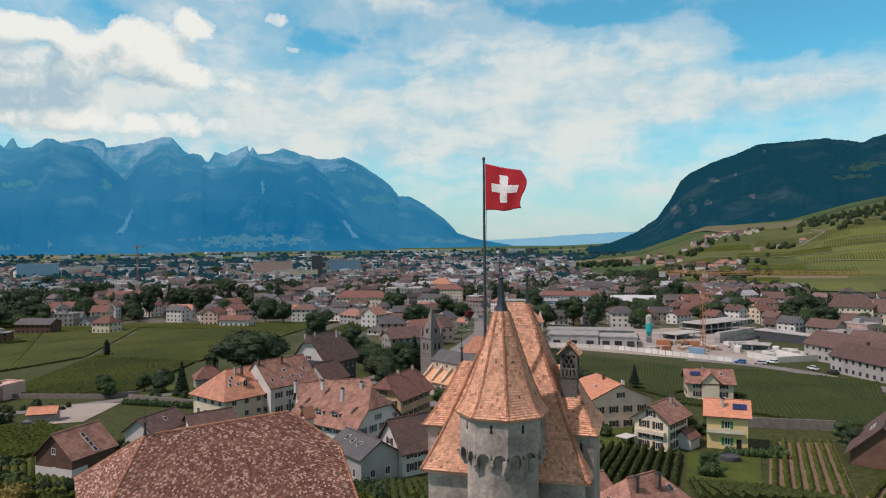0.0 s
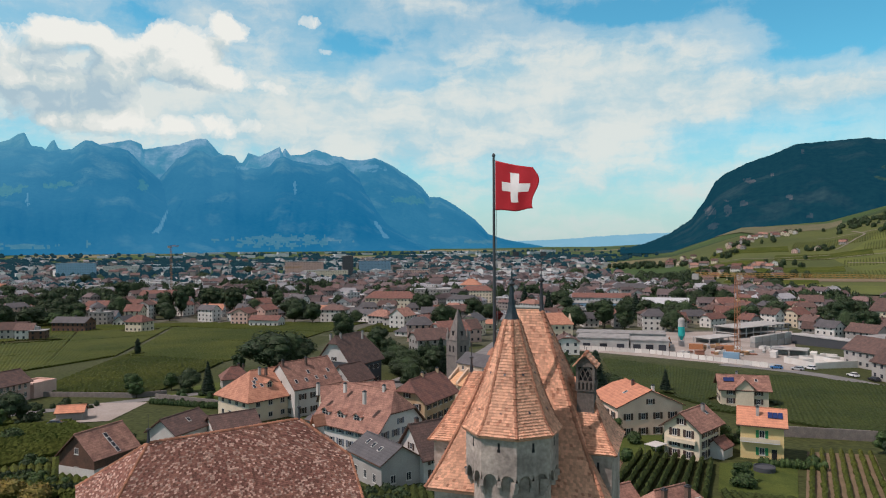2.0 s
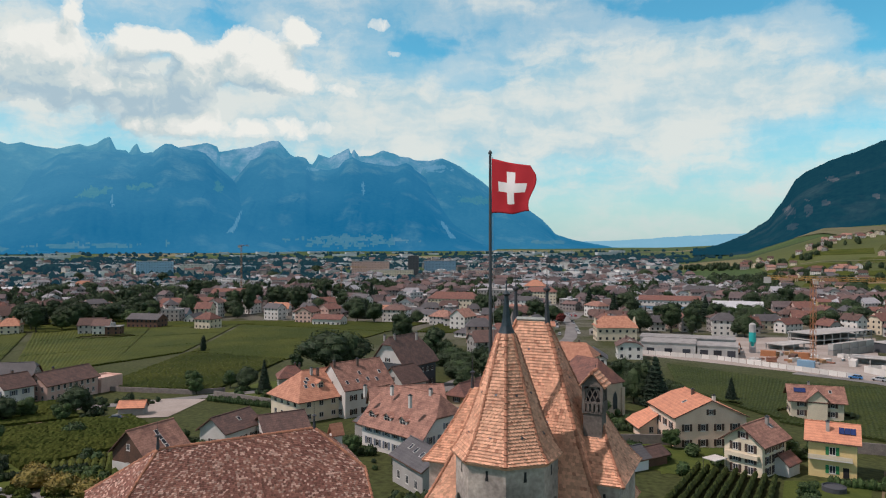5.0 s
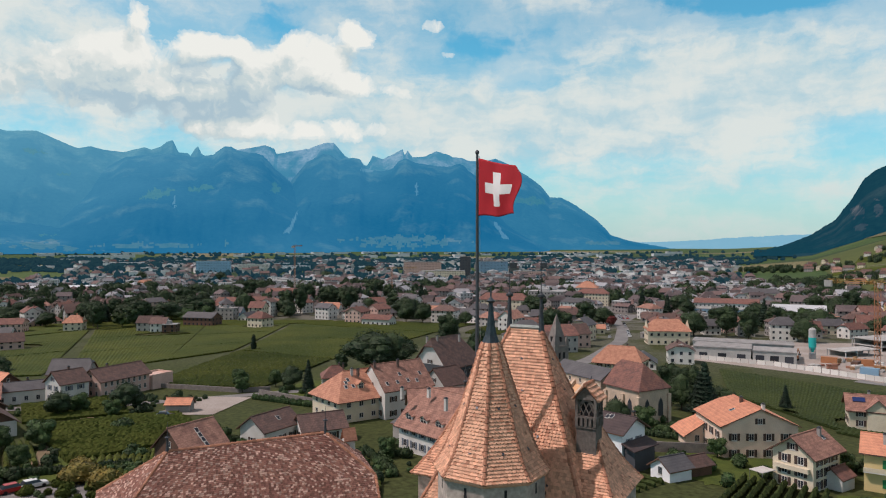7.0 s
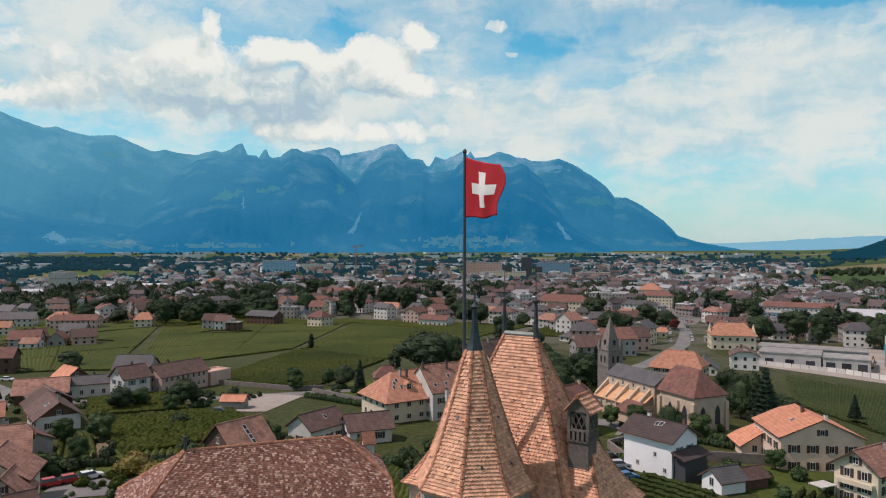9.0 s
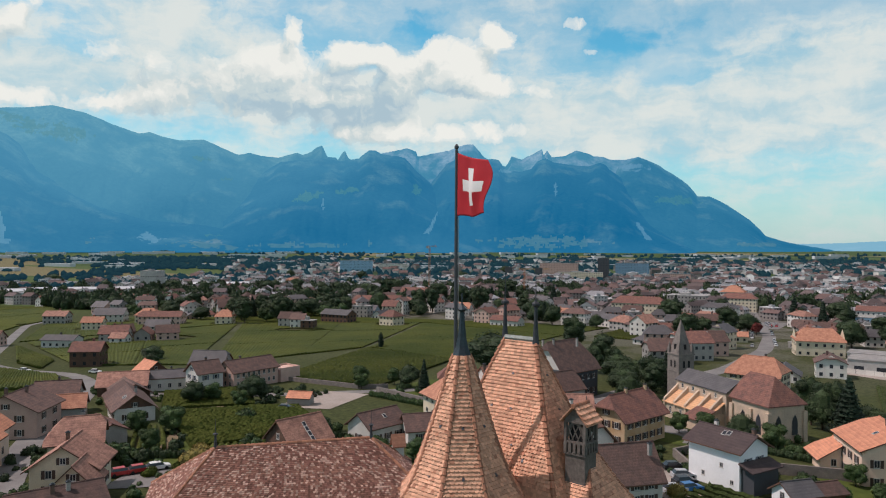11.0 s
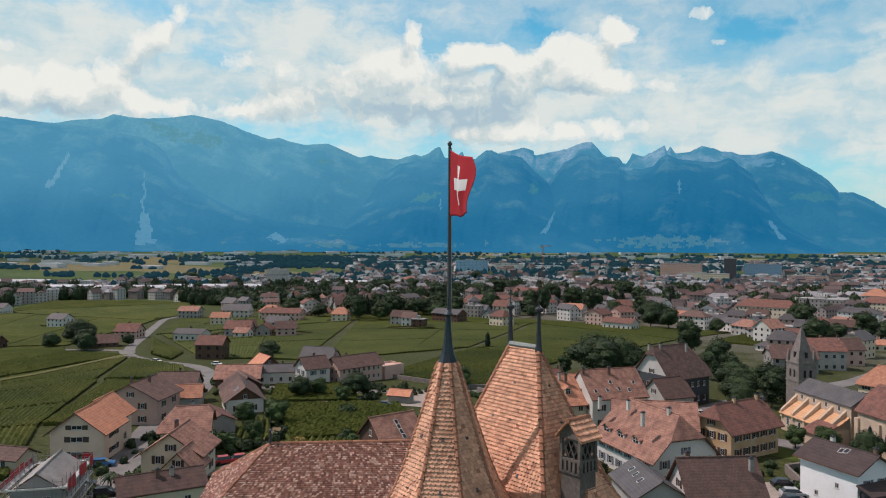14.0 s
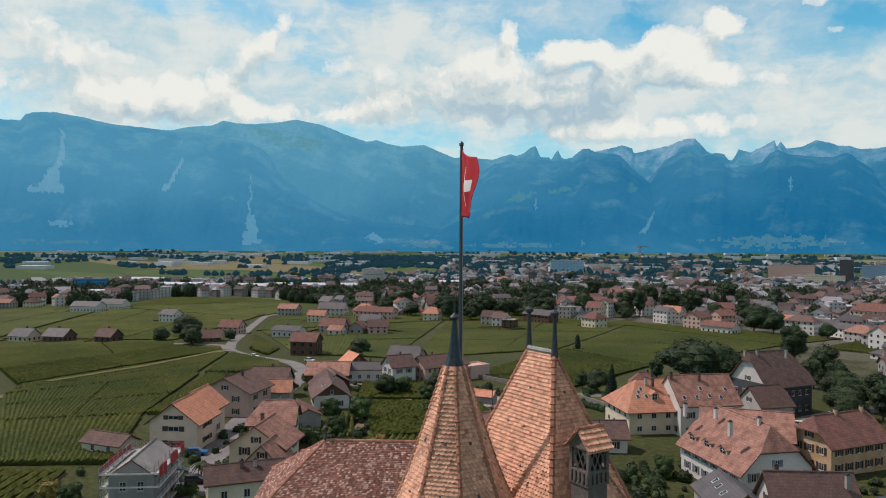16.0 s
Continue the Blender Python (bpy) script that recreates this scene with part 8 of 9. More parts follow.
landmark(106, 420, -10, 13, 11, 9, 12.5, "white", "slate", 1, 3)
landmark(42, 379, 5, 20, 13, 7.5, 12.5, "cream", "orange", 0.9, 2)
landmark(86, 462, 25, 14, 11, 6, 10, "pink", "brown", 0, 2)
landmark(60, 480, -5, 26, 12, 6, 9, "grey", "brown", 0.4, 2)
landmark(285, 478, -18, 34, 15, 10, 14, "cream", "brown", 0.3, 3)
landmark(322, 470, -18, 30, 16, 9, 13, "cream", "brown", 0.3, 3)
landmark(283, 609, -10, 17, 12, 8, 12, "white", "brown", 0, 3)
landmark(222, 592, -10, 9, 10, 11, 13, "yellow", "red", 0, 3)
landmark(163, 742, -8, 36, 14, 12, 16, "cream", "slate", 1, 3)
landmark(174, 496, -10, 14, 11, 6, 10, "cream", "red", 0, 2)
landmark(240, 600, -12, 20, 12, 5, 9, "grey", "red", 0, 2)
landmark(330, 610, -18, 18, 12, 7, 11, "white", "brown", 0, 2)
landmark(390, 620, -18, 17, 12, 7, 11, "white", "brown", 0, 2)
landmark(196, 330, -66, 34, 16, 5, 6, "grey", "flat", 0, 1)
landmark(214, 306, -68, 40, 18, 6, 7, "grey", "flat", 0, 1)
landmark(139.8, 231, -80, 24, 11, 6.2, 10.2, "grey", "brown", 0, 2)
landmark(144, 207, -80, 22, 11, 5.8, 9.6, "wood", "brown", 0, 2)
landmark(152, 262, -74, 34, 13, 6.5, 11, "grey", "brown", 0, 2)
landmark(168, 240, -70, 24, 13, 6.5, 11, "cream", "brown", 0, 2)
landmark(172, 212, -74, 24, 13, 6.5, 11, "grey", "red", 0, 2)
landmark(176, 290, -64, 15, 10, 6.5, 10, "grey", "brown", 0, 2)
landmark(184, 374, -62, 11, 9, 7.2, 10.2, "white", "slate", 0, 3)
landmark(196, 362, -62, 16, 10, 6, 9.5, "grey", "brown", 0, 2)
landmark(210, 356, -62, 14, 12, 8, 9, "pink", "flat", 0, 2)
landmark(-362, 330, 30, 12, 9, 5, 8, "cream", "orange", 0, 2)
landmark(-296, 256, 20, 16, 9, 4, 6, "white", "slate", 0, 1)
landmark(-224, 211, 30, 11, 9, 6.5, 9.5, "wood", "red", 0, 2)
landmark(-294, 286, 30, 14, 9, 4.5, 8.2, "grey", "red", 0, 2)
landmark(-272, 300, 48, 11, 9, 4.5, 8, "pink", "brown", 0, 2)
landmark(-281, 293, 120, 9, 8, 4, 7, "grey", "red", 0, 1)
landmark(-303, 299, 65, 10, 8, 4, 7.5, "wood", "brown", 0, 1)
landmark(-284, 280, 20, 8, 7, 3, 5.2, "white", "pink", 0, 1)
landmark(-300, 322, 20, 14, 9, 5, 8.5, "white", "slate", 0, 2)
landmark(-312, 392, 25, 11, 10, 5.5, 9.5, "cream", "orange", 0.9, 2)
landmark(-248, 386, 15, 9, 9, 6, 9, "white", "brown", 0, 2)
landmark(-258, 391, 15, 13, 10, 6, 9.5, "grey", "brown", 0, 2)
landmark(-239.5, 384, 15, 8, 8, 5, 5.6, "wood", "flat", 0, 2)
landmark(-308, 214, 60, 13, 9, 2.6, 6, "wood", "brown", 0, 1)
landmark(-349, 182, 20, 11, 8, 3.4, 6.8, "wood", "brown", 0, 1)
landmark(-388, 156, 25, 12, 9, 3.4, 6.8, "cream", "slate", 0, 1)
landmark(-440, 265, 20, 12, 10, 5.5, 8.5, "white", "slate", 0, 2)
landmark(-334, 245, 30, 12, 10, 4.5, 8, "pink", "red", 0, 2)
landmark(-372, 167, 25, 13, 9, 3.4, 6.8, "wood", "slate", 0, 1)
landmark(-580, 268, 30, 24, 12, 5, 8.5, "white", "slate", 0, 1)
landmark(-594, 296, 30, 22, 12, 5, 8.5, "white", "slate", 0, 1)
landmark(-846, 382, 45, 36, 14, 17, 18, "azure", "flat", 0, 5)
landmark(-395, 372, 30, 20, 12, 6, 10, "white", "slate", 0, 2)
landmark(-368, 380, 25, 15, 12, 6, 10, "cream", "orange", 1, 2)
landmark(-348, 372, 25, 28, 12, 6, 9, "pink", "red", 0.4, 2)
landmark(-420, 350, 25, 15, 10, 6, 9, "grey", "pink", 0, 2)
landmark(-765, 1335, 20, 68, 16, 27, 28, "pale_blue", "flat", 0, 8)
landmark(-770, 1518, 15, 70, 15, 14, 15, "white", "flat", 0, 4)
landmark(-464, 888, 12, 60, 18, 9, 10, "white", "flat", 0, 3)
landmark(-405, 930, 12, 46, 16, 10, 11, "white", "flat", 0, 3)
landmark(-290, 990, 8, 60, 16, 9, 10, "white", "flat", 0, 3)
landmark(-589, 858, 25, 24, 14, 8, 13, "pink", "orange", 1, 2)
landmark(-316, 1315, 8, 70, 18, 29, 30, "pink", "flat", 0, 9)
landmark(-262, 1252, 8, 78, 14, 15, 16, "cream", "flat", 0, 5)
landmark(-110, 1290, 4, 60, 14, 14, 15, "pink", "flat", 0, 5)
landmark(-208, 1490, 8, 66, 16, 26, 27, "blue", "flat", 0, 8)
landmark(257, 446, -30, 24, 14, 11.5, 18.5, "cream", "brown", 0.9, 3)
landmark(281, 437, -30, 27, 14, 8.5, 14.5, "cream", "brown", 0.9, 2)
landmark(-249, 1400, 8, 21, 17, 38, 39, "dark", "flat", 0, 12)
landmark(-684, 690, 20, 22, 22, 26, 27, "concrete", "flat", 0, 3)

for x, y, yaw, L, W, H in ((-740, 520, 42, 90, 30, 8), (-700, 610, 40, 120, 26, 7), (-820, 480, 45, 60, 24, 8), (-900, 420, 40, 50, 22, 7), (-905, 300, 35, 60, 20, 7), (-780, 330, 38, 26, 14, 7), (-745, 352, 38, 26, 14, 7), (-640, 760, 35, 80, 26, 8), (-1000, 520, 40, 70, 26, 8)):
    KEEP_OUT.append((x, y, 0.5 * L))
    town_house(x, y, yaw, L, W, H, H + 2.2, "grey", "metal", 0, 1, label="long pale industrial hall with a metal roof", category="building", name="industrial_hall")

# the lower village, where the slope begins
foot_rng = random.Random(77)
for i in range(34):
    u, v = foot_rng.random(), foot_rng.gauss(0, 1)
    x, y = 250 + 200 * u + 26 * v, 880 + 330 * u - 40 * v
    if any(math.hypot(x - a, y - b) < 9 + c for a, b, c in KEEP_OUT):
        continue
    landmark(x, y, foot_rng.uniform(-50, 20), foot_rng.uniform(11, 18), foot_rng.uniform(9, 12), foot_rng.uniform(5.5, 7.5), foot_rng.uniform(9, 11), foot_rng.choice(("white", "cream", "cream", "pink", "grey")), foot_rng.choice(("brown", "brown", "red", "pink", "slate")), foot_rng.choice((0, 0, 0.5)), 2)

# large dark trees in the gardens of the town
for x, y, size, wide in ((-362, 561, 2.1, 0.91), (-324, 559, 2.1, 0.8), (-415, 665, 2.1, 1.1), (-350, 661, 2.1, 1), (-120, 476, 1.7, 0.94), (-106, 467, 1.7, 0.89), (-76, 462, 1.1, 1), (-506, 706, 2.1, 1.1), (-507, 748, 2.1, 1.3), (-580, 1040, 2.1, 1.3), (-727, 1043, 2.1, 0.99), (-434, 1119, 2.1, 1.6), (-461, 1434, 2.1, 1.6), (72, 574, 2.1, 1.2), (114, 409, 1.5, 1.1), (174, 608, 2.1, 0.99), (183, 584, 2.1, 1.2), (204, 587, 2.1, 0.99)):
    KEEP_OUT.append((x, y, 3.5 * size))
    tree("broad", x, y, size, wide)
    if size > 2 and x < -300:
        tree("broad", x - 9, y + 6, size * 0.7, wide)
for x, y, size, wide in ((205, 958, 2.1, 1.2), (239, 1025, 2.1, 1.2), (258, 1024, 2.1, 0.99), (264, 984, 2.1, 1.2), (219, 1306, 2.1, 1.4), (307, 1493, 2.1, 1.1), (182, 1264, 2.1, 1.6), (332, 752, 1.8, 1.2), (353, 846, 2, 1.6), (-339, 220, 1.4, 1.4), (-325, 198, 0.88, 1.2), (-212, 232, 0.72, 1.6), (-718, 380, 2.1, 1.1), (-779, 389, 2.1, 1.3), (-676, 612, 2.1, 0.99), (-620, 660, 2.1, 1.3)):
    KEEP_OUT.append((x, y, 3.5 * size))
    tree("broad", x, y, size, wide)
    if size > 2 and x < -300:
        tree("broad", x - 9, y + 6, size * 0.7, wide)
for x, y, size, wide in ((-554, 641, 2.1, 0.99), (-473, 579, 2.1, 1.1), (-503, 686, 2.1, 1.1), (-893, 712, 2.1, 1.6), (-130, 509, 1.9, 1.2), (-306, 730, 2.1, 0.99), (-386, 793, 2.1, 1.2), (-365, 675, 2.1, 1.5), (-413, 695, 2.1, 1.2), (-263, 519, 2.1, 0.99)):
    KEEP_OUT.append((x, y, 3.5 * size))
    tree("broad", x, y, size, wide)
    if size > 2 and x < -300:
        tree("broad", x - 9, y + 6, size * 0.7, wide)
for x, y, size, wide in ((-319, 527, 2.1, 1.1), (-348, 691, 2.1, 1.2), (-233, 531, 1.9, 1.1), (-221, 530, 2.1, 0.86), (-252, 621, 2.1, 0.87), (-223, 736, 2.1, 1.2), (-190, 550, 2.1, 0.73), (-196, 692, 1.8, 1.1), (83, 392, 1.7, 0.89), (197, 598, 2.1, 1), (-212, 568, 2.1, 1.2), (-187, 553, 2.1, 1.1), (-230, 743, 2.1, 1.2), (-59, 327, 1.6, 1)):
    KEEP_OUT.append((x, y, 3.5 * size))
    tree("broad3", x, y, size, wide)
    if size > 2 and x < -300:
        tree("broad", x - 9, y + 6, size * 0.7, wide)
for x0, y0, x1, y1 in ((-30, 192, -20, 235), (-20, 235, 5, 300), (5, 300, 20, 385), (20, 385, 24, 470), (24, 470, 18, 560), (18, 560, 15, 700)):
    KEEP_OUT += [(x0 + (x1 - x0) * i / 6, y0 + (y1 - y0) * i / 6, 5) for i in range(7)]
# streets of ordinary houses between them
town_rng = random.Random(31)


def free(x, y, r):
    return all(math.hypot(x - a, y - b) > r + c for a, b, c in KEEP_OUT)


def in_quad(x, y, q):
    return all((q[(i + 1) % 4][0] - q[i][0]) * (y - q[i][1]) - (q[(i + 1) % 4][1] - q[i][1]) * (x - q[i][0]) > 0 for i in range(4))


OPEN = ([(-85, 540), (30, 515), (40, 585), (-70, 592)], [(40, 316), (186, 300), (190, 440), (50, 410)])


def town_spot(x, y):
    d, side = math.hypot(x, y), math.degrees(math.atan2(-x, y))
    if side > 76 or side < -31:
        return False
    edge = between(side, ((-31, 290), (-24, 340), (-18, 440), (-11, 420), (-8, 300), (-3, 268), (1, 270), (4, 300), (7, 440), (10, 500), (14, 510), (22, 530), (30, 520), (36, 470), (44, 520), (50, 690), (55, 785), (60, 800), (66, 700), (76, 700)))
    if d < edge:
        return False
    if side < -10.5 and d > between(side, ((-31, 700), (-22, 860), (-15, 1000), (-10.5, 1350))):
        return False
    if side > 40 and d > between(side, ((40, 1500), (50, 1120), (76, 1080))):
        return False
    return not any(in_quad(x, y, q) for q in OPEN)


walls = ("white", "grey", "cream", "white", "grey", "pink", "white", "grey")
roofs = ("red", "brown", "brown", "brown", "brown", "red", "slate", "slate", "flat", "pink")
built = 0
far_w, far_r, far_o, far_d, far_p = Bag(), Bag(), Bag(), Bag(), Bag()
TREE_SPOTS = []
for ring0, ring1, pitch in ((260, 760, 17.5), (760, 1250, 20), (1250, 2200, 29)):
    n = int(ring1 / pitch) + 1
    for iy in range(0, n + 1):
        for ix in range(-n, n + 1):
            x, y = (ix + town_rng.random() * 0.7) * pitch, (iy + town_rng.random() * 0.7) * pitch
            d = math.hypot(x, y)
            lot = town_rng.random()
            if not ring0 <= d < ring1 or not town_spot(x, y):
                continue
            core = smooth(1 - math.hypot(x - 60, y - 840) / 600)
            wild = d > 1250 and math.degrees(math.atan2(-x, y)) > 8
            if noise.noise((x * 0.012, y * 0.012, 7.0)) > 0.10 + 0.27 * core or lot < (0.72 if wild else 0.27 - 0.17 * core):
                if free(x, y, 2):
                    TREE_SPOTS.append((x, y))
                continue
            if not free(x, y, 6):
                continue
            yaw = 30 * round(noise.noise((x * 0.004, y * 0.004, 1.0)) * 4) + town_rng.choice((0, 90)) + town_rng.uniform(-6, 6)
            L, W = town_rng.uniform(9, 15 + 6 * core), town_rng.uniform(8, 11 + 2 * core)
            rows = town_rng.choice((2, 2, 3, 3, 4)) if d > 560 else town_rng.choice((1, 2, 2, 3))
            if d > 1250:
                L, W = L * 1.35, W * 1.2
            He = rows * 2.9
            Hr = He + W * town_rng.uniform(0.25, 0.38)
            wall, roof = town_rng.choice(walls), town_rng.choice(roofs)
            hip = town_rng.choice((0, 0, 0.4, 1))
            flat = roof == "flat" or (d > 900 and town_rng.random() < 0.28)
            if flat and d > 700:
                L, W, wall = L * town_rng.uniform(1.0, 2.2), W * 1.15, "white"
            if built < 178 and d < 1250:
                town_house(x, y, yaw, L, W, He, Hr, wall, roof, hip, rows, town_rng, flat)
                built += 1
            else:
                w, r = town_bags(L, W, He, Hr, hip, rows, town_rng, flat, d < 1250)
                m = pose(x, y, ground_z(x, y), 0, 0, yaw)
                w.v = [tuple(m @ Vector(p)) for p in w.v]
                r.v = [tuple(m @ Vector(p)) for p in r.v]
                bag = far_d if wall in ("pink", "grey", "ochre") else far_w
                k = len(bag.v)
                bag.v += w.v
                bag.f += [tuple(i + k for i in f) for f in w.f]
                bag.m += w.m
                bag = far_p if flat else far_o if roof in ("orange", "red", "pink") else far_r
                bag.add(r.v, r.f)
for bag, mats, word in ((far_w, [T_WALL["pale"], M_GLASS], "white"), (far_d, [T_WALL["grey"], M_GLASS], "grey")):
    solo("distant_houses", bag, mats, f"{word} walls of many distant town houses", "town", kind="stuff")
solo("distant_roofs", far_r, T_ROOF["brown"], "brown and grey roofs of many distant houses", "town", kind="stuff")
solo("distant_roofs", far_p, T_ROOF["pale"], "pale flat roofs of many distant blocks", "town", kind="stuff")
solo("distant_roofs", far_o, T_ROOF["red"], "red tiled roofs of many distant houses", "town", kind="stuff")

# trees among the houses: the nearer ones single, the rest one mass
TREE_SPOTS[:] = [p for p in TREE_SPOTS if not (-12 < p[0] < 75 and 215 < p[1] < 400)]
TREE_SPOTS.sort(key=lambda p: math.hypot(*p))
SINGLE = 140
for i, (x, y) in enumerate(TREE_SPOTS[:SINGLE]):
    tree(TREE_RNG.choice(("broad", "broad", "broad3", "broad2", "broad", "broad3", "fir")), x, y, TREE_RNG.uniform(1.0, 1.8), TREE_RNG.uniform(1.0, 1.35))
woods = Bag()
# distance haze on the far trees is painted in as bluish emission
M_HAZY_WOOD = mountain_material("distant_woods", (0.014, 0.032, 0.026), (0.024, 0.046, 0.036), (0.018, 0.070, 0.115), 0.38)
wood_rng = np.random.default_rng(4)


def clump(x, y, r, h):
    """One rough tree head of a far wood."""
    z = ground_z(x, y)
    vs = []
    for i in range(4):
        for j in range(6):
            a = 2 * math.pi * (j + 0.5 * (i % 2)) / 6
            rr = r * (0.75, 1.0, 0.72, 0.12)[i] * (0.8 + 0.4 * wood_rng.random())
            vs.append((x + rr * math.cos(a), y + rr * math.sin(a), z + h * (0.05, 0.38, 0.75, 1.0)[i] * (0.9 + 0.2 * wood_rng.random())))
    woods.add(vs, [(i * 6 + j, i * 6 + (j + 1) % 6, (i + 1) * 6 + (j + 1) % 6, (i + 1) * 6 + j) for i in range(3) for j in range(6)] + [(18, 19, 20, 21, 22, 23)])


leafy = [(x + wood_rng.normal(0, 4), y + wood_rng.normal(0, 4), 4.2 + 4.0 * wood_rng.random(), 9 + 8 * wood_rng.random()) for x, y in TREE_SPOTS[SINGLE:] if math.hypot(x, y) < 1000 for k in range(3)]
shrub_mass("town_trees", leafy, LEAF["dark"], "many dark green trees between the town houses", 9)
for x, y in TREE_SPOTS[SINGLE:]:
    if math.hypot(x, y) < 1000:
        continue
    for k in range(2 if math.hypot(x, y) < 1300 else 1):
        clump(x + wood_rng.normal(0, 12), y + wood_rng.normal(0, 12), 4 + 3 * wood_rng.random(), 7 + 5 * wood_rng.random())
# belts of wood across the plain and by the river
for x0, y0, x1, y1, width, count in ((-1500, 1150, -2900, 1300, 40, 60), (-2600, 1900, -300, 2700, 30, 120), (-3000, 2000, 900, 3200, 20, 110), (-300, 2750, 700, 2600, 30, 70), (-1900, 700, -2700, 1500, 50, 90), (-1100, 900, -1400, 1500, 30, 120), (-760, 1000, -1250, 700, 20, 60), (-1900, 1500, 200, 2250, 70, 900), (-2300, 900, -1500, 1700, 60, 130), (-2700, 300, -2200, 1000, 60, 90), (-200, 2000, 420, 2100, 70, 320)):
    for i in range(count):
        t = wood_rng.random()
        clump(x0 + (x1 - x0) * t + wood_rng.normal(0, width), y0 + (y1 - y0) * t + wood_rng.normal(0, width), 5 + 4 * wood_rng.random(), 6 + 6 * wood_rng.random())
for i in range(3000):
    a, d = radians(wood_rng.uniform(-12, 76)), 2480 - 760 * wood_rng.random() ** 1.2
    if noise.noise((a * 14, d * 0.006, 4.0)) > (-0.08 if a < 0.85 else 0.28):
        clump(-d * math.sin(a), d * math.cos(a), 7 + 6 * wood_rng.random(), 6 + 6 * wood_rng.random())
solo("distant_woods", woods, M_HAZY_WOOD, "dark belts of distant trees", "woods", kind="stuff")

# long sheds on the plain and a village on the slope
shed_bag = Bag()
shed_rng = random.Random(8)
for i in range(150):
    a = radians(shed_rng.uniform(-6, 70))
    d = shed_rng.uniform(1700, 2950)
    x, y = -d * math.sin(a), d * math.cos(a)
    m = pose(x, y, ground_z(x, y), 0, 0, shed_rng.uniform(10, 50))
    w, b, h = shed_rng.uniform(30, 90), shed_rng.uniform(14, 30), shed_rng.uniform(5, 10)
    shed_bag.box(-w / 2, w / 2, -b / 2, b / 2, -3, h, m=m)
solo("distant_sheds", shed_bag, ROOF["metal"], "pale long sheds on the distant plain", "buildings", kind="stuff")
slope_rng = random.Random(12)
for cx_, cy_, spread, count in ((690, 1741, 26, 9), (745, 1780, 24, 8), (625, 1680, 22, 6), (443, 1400, 16, 4), (430, 1535, 18, 4), (487, 1254, 20, 6), (470, 1230, 24, 5), (640, 1429, 8, 2), (687, 1432, 7, 1), (740, 1468, 8, 2), (560, 1560, 40, 5), (520, 1620, 40, 5)):
    for i in range(count):
        x, y = slope_rng.gauss(cx_, spread), slope_rng.gauss(cy_, spread)
        town_house(x, y, slope_rng.choice((60, -30)) + slope_rng.uniform(-10, 10), slope_rng.uniform(10, 17), slope_rng.uniform(9, 12), 6.5, 10, slope_rng.choice(("white", "cream", "grey", "pink")), slope_rng.choice(("red", "brown", "brown", "pink")), 0, 2, slope_rng)
M_TERRACE = material("terraced_vine_rows", (0.135, 0.125, 0.070), 0.95, 0.2, 0.02, 0.3, 0.1, other=(0.10, 0.105, 0.050))
M_DRY_WALL = material("pale_terrace_wall", (0.22, 0.20, 0.16), 0.95, 0.2, 0.1, 1, 0.1, other=(0.16, 0.15, 0.11))
M_BRIGHT_MEADOW = material("sunlit_meadow", (0.120, 0.135, 0.026), 0.95, 0.2, 0.012, 0.3, 0.1, other=(0.080, 0.100, 0.022))
for q in ([(734, 2300), (725, 1794), (850, 2100), (800, 2400)], [(743, 1839), (897, 1766), (978, 1924), (850, 2100)]):
    drape("terrace", q, M_TERRACE, 1.6, "brownish terraced vine slope under the mountain", "terrace")
drape("earth_strip", [(394, 1058), (552, 965), (571, 998), (412, 1107)], M_TRACK, 1.4, "long strip of bare brown earth on the slope", "field")
drape("meadow", [(321, 864), (479, 765), (545, 900), (390, 1010)], M_BRIGHT_MEADOW, 1.3, "sunlit yellowish green meadow above the town", "meadow")
drape("meadow", [(560, 1010), (700, 960), (860, 1240), (650, 1330)], M_BRIGHT_MEADOW, 1.3, "sunlit yellowish green meadow on the slope", "meadow")
drape("meadow", [(700, 1350), (880, 1270), (1010, 1480), (820, 1480)], M_BRIGHT_MEADOW, 1.3, "sunlit yellowish green meadow on the slope", "meadow")
for line in ([(624, 1210), (660, 1150), (720, 1085)], [(787, 1490), (822, 1521), (838, 1605)], [(787, 1490), (740, 1440), (700, 1400)], [(781, 1366), (850, 1320), (900, 1270)], [(897, 1613), (950, 1540), (1010, 1460)], [(560, 1330), (640, 1290), (740, 1240)], [(850, 1660), (930, 1620), (1010, 1560)], [(760, 1600), (850, 1540), (930, 1470)], [(480, 1400), (560, 1360), (660, 1340)]):
    ribbon("terrace_wall", line, 5.0, M_DRY_WALL, 2.2, "pale terrace wall and track across the slope", "track")
slope_trees = []
slope_groups = ((255, 1010, 34, 50), (225, 800, 26, 34), (330, 860, 34, 26), (180, 640, 14, 14), (380, 1080, 40, 26))
for cx_, cy_, spread, count in slope_groups:
    slope_trees += [(slope_rng.gauss(cx_, spread), slope_rng.gauss(cy_, spread * 0.7), slope_rng.uniform(4, 7.5), slope_rng.uniform(8, 15)) for i in range(count)]
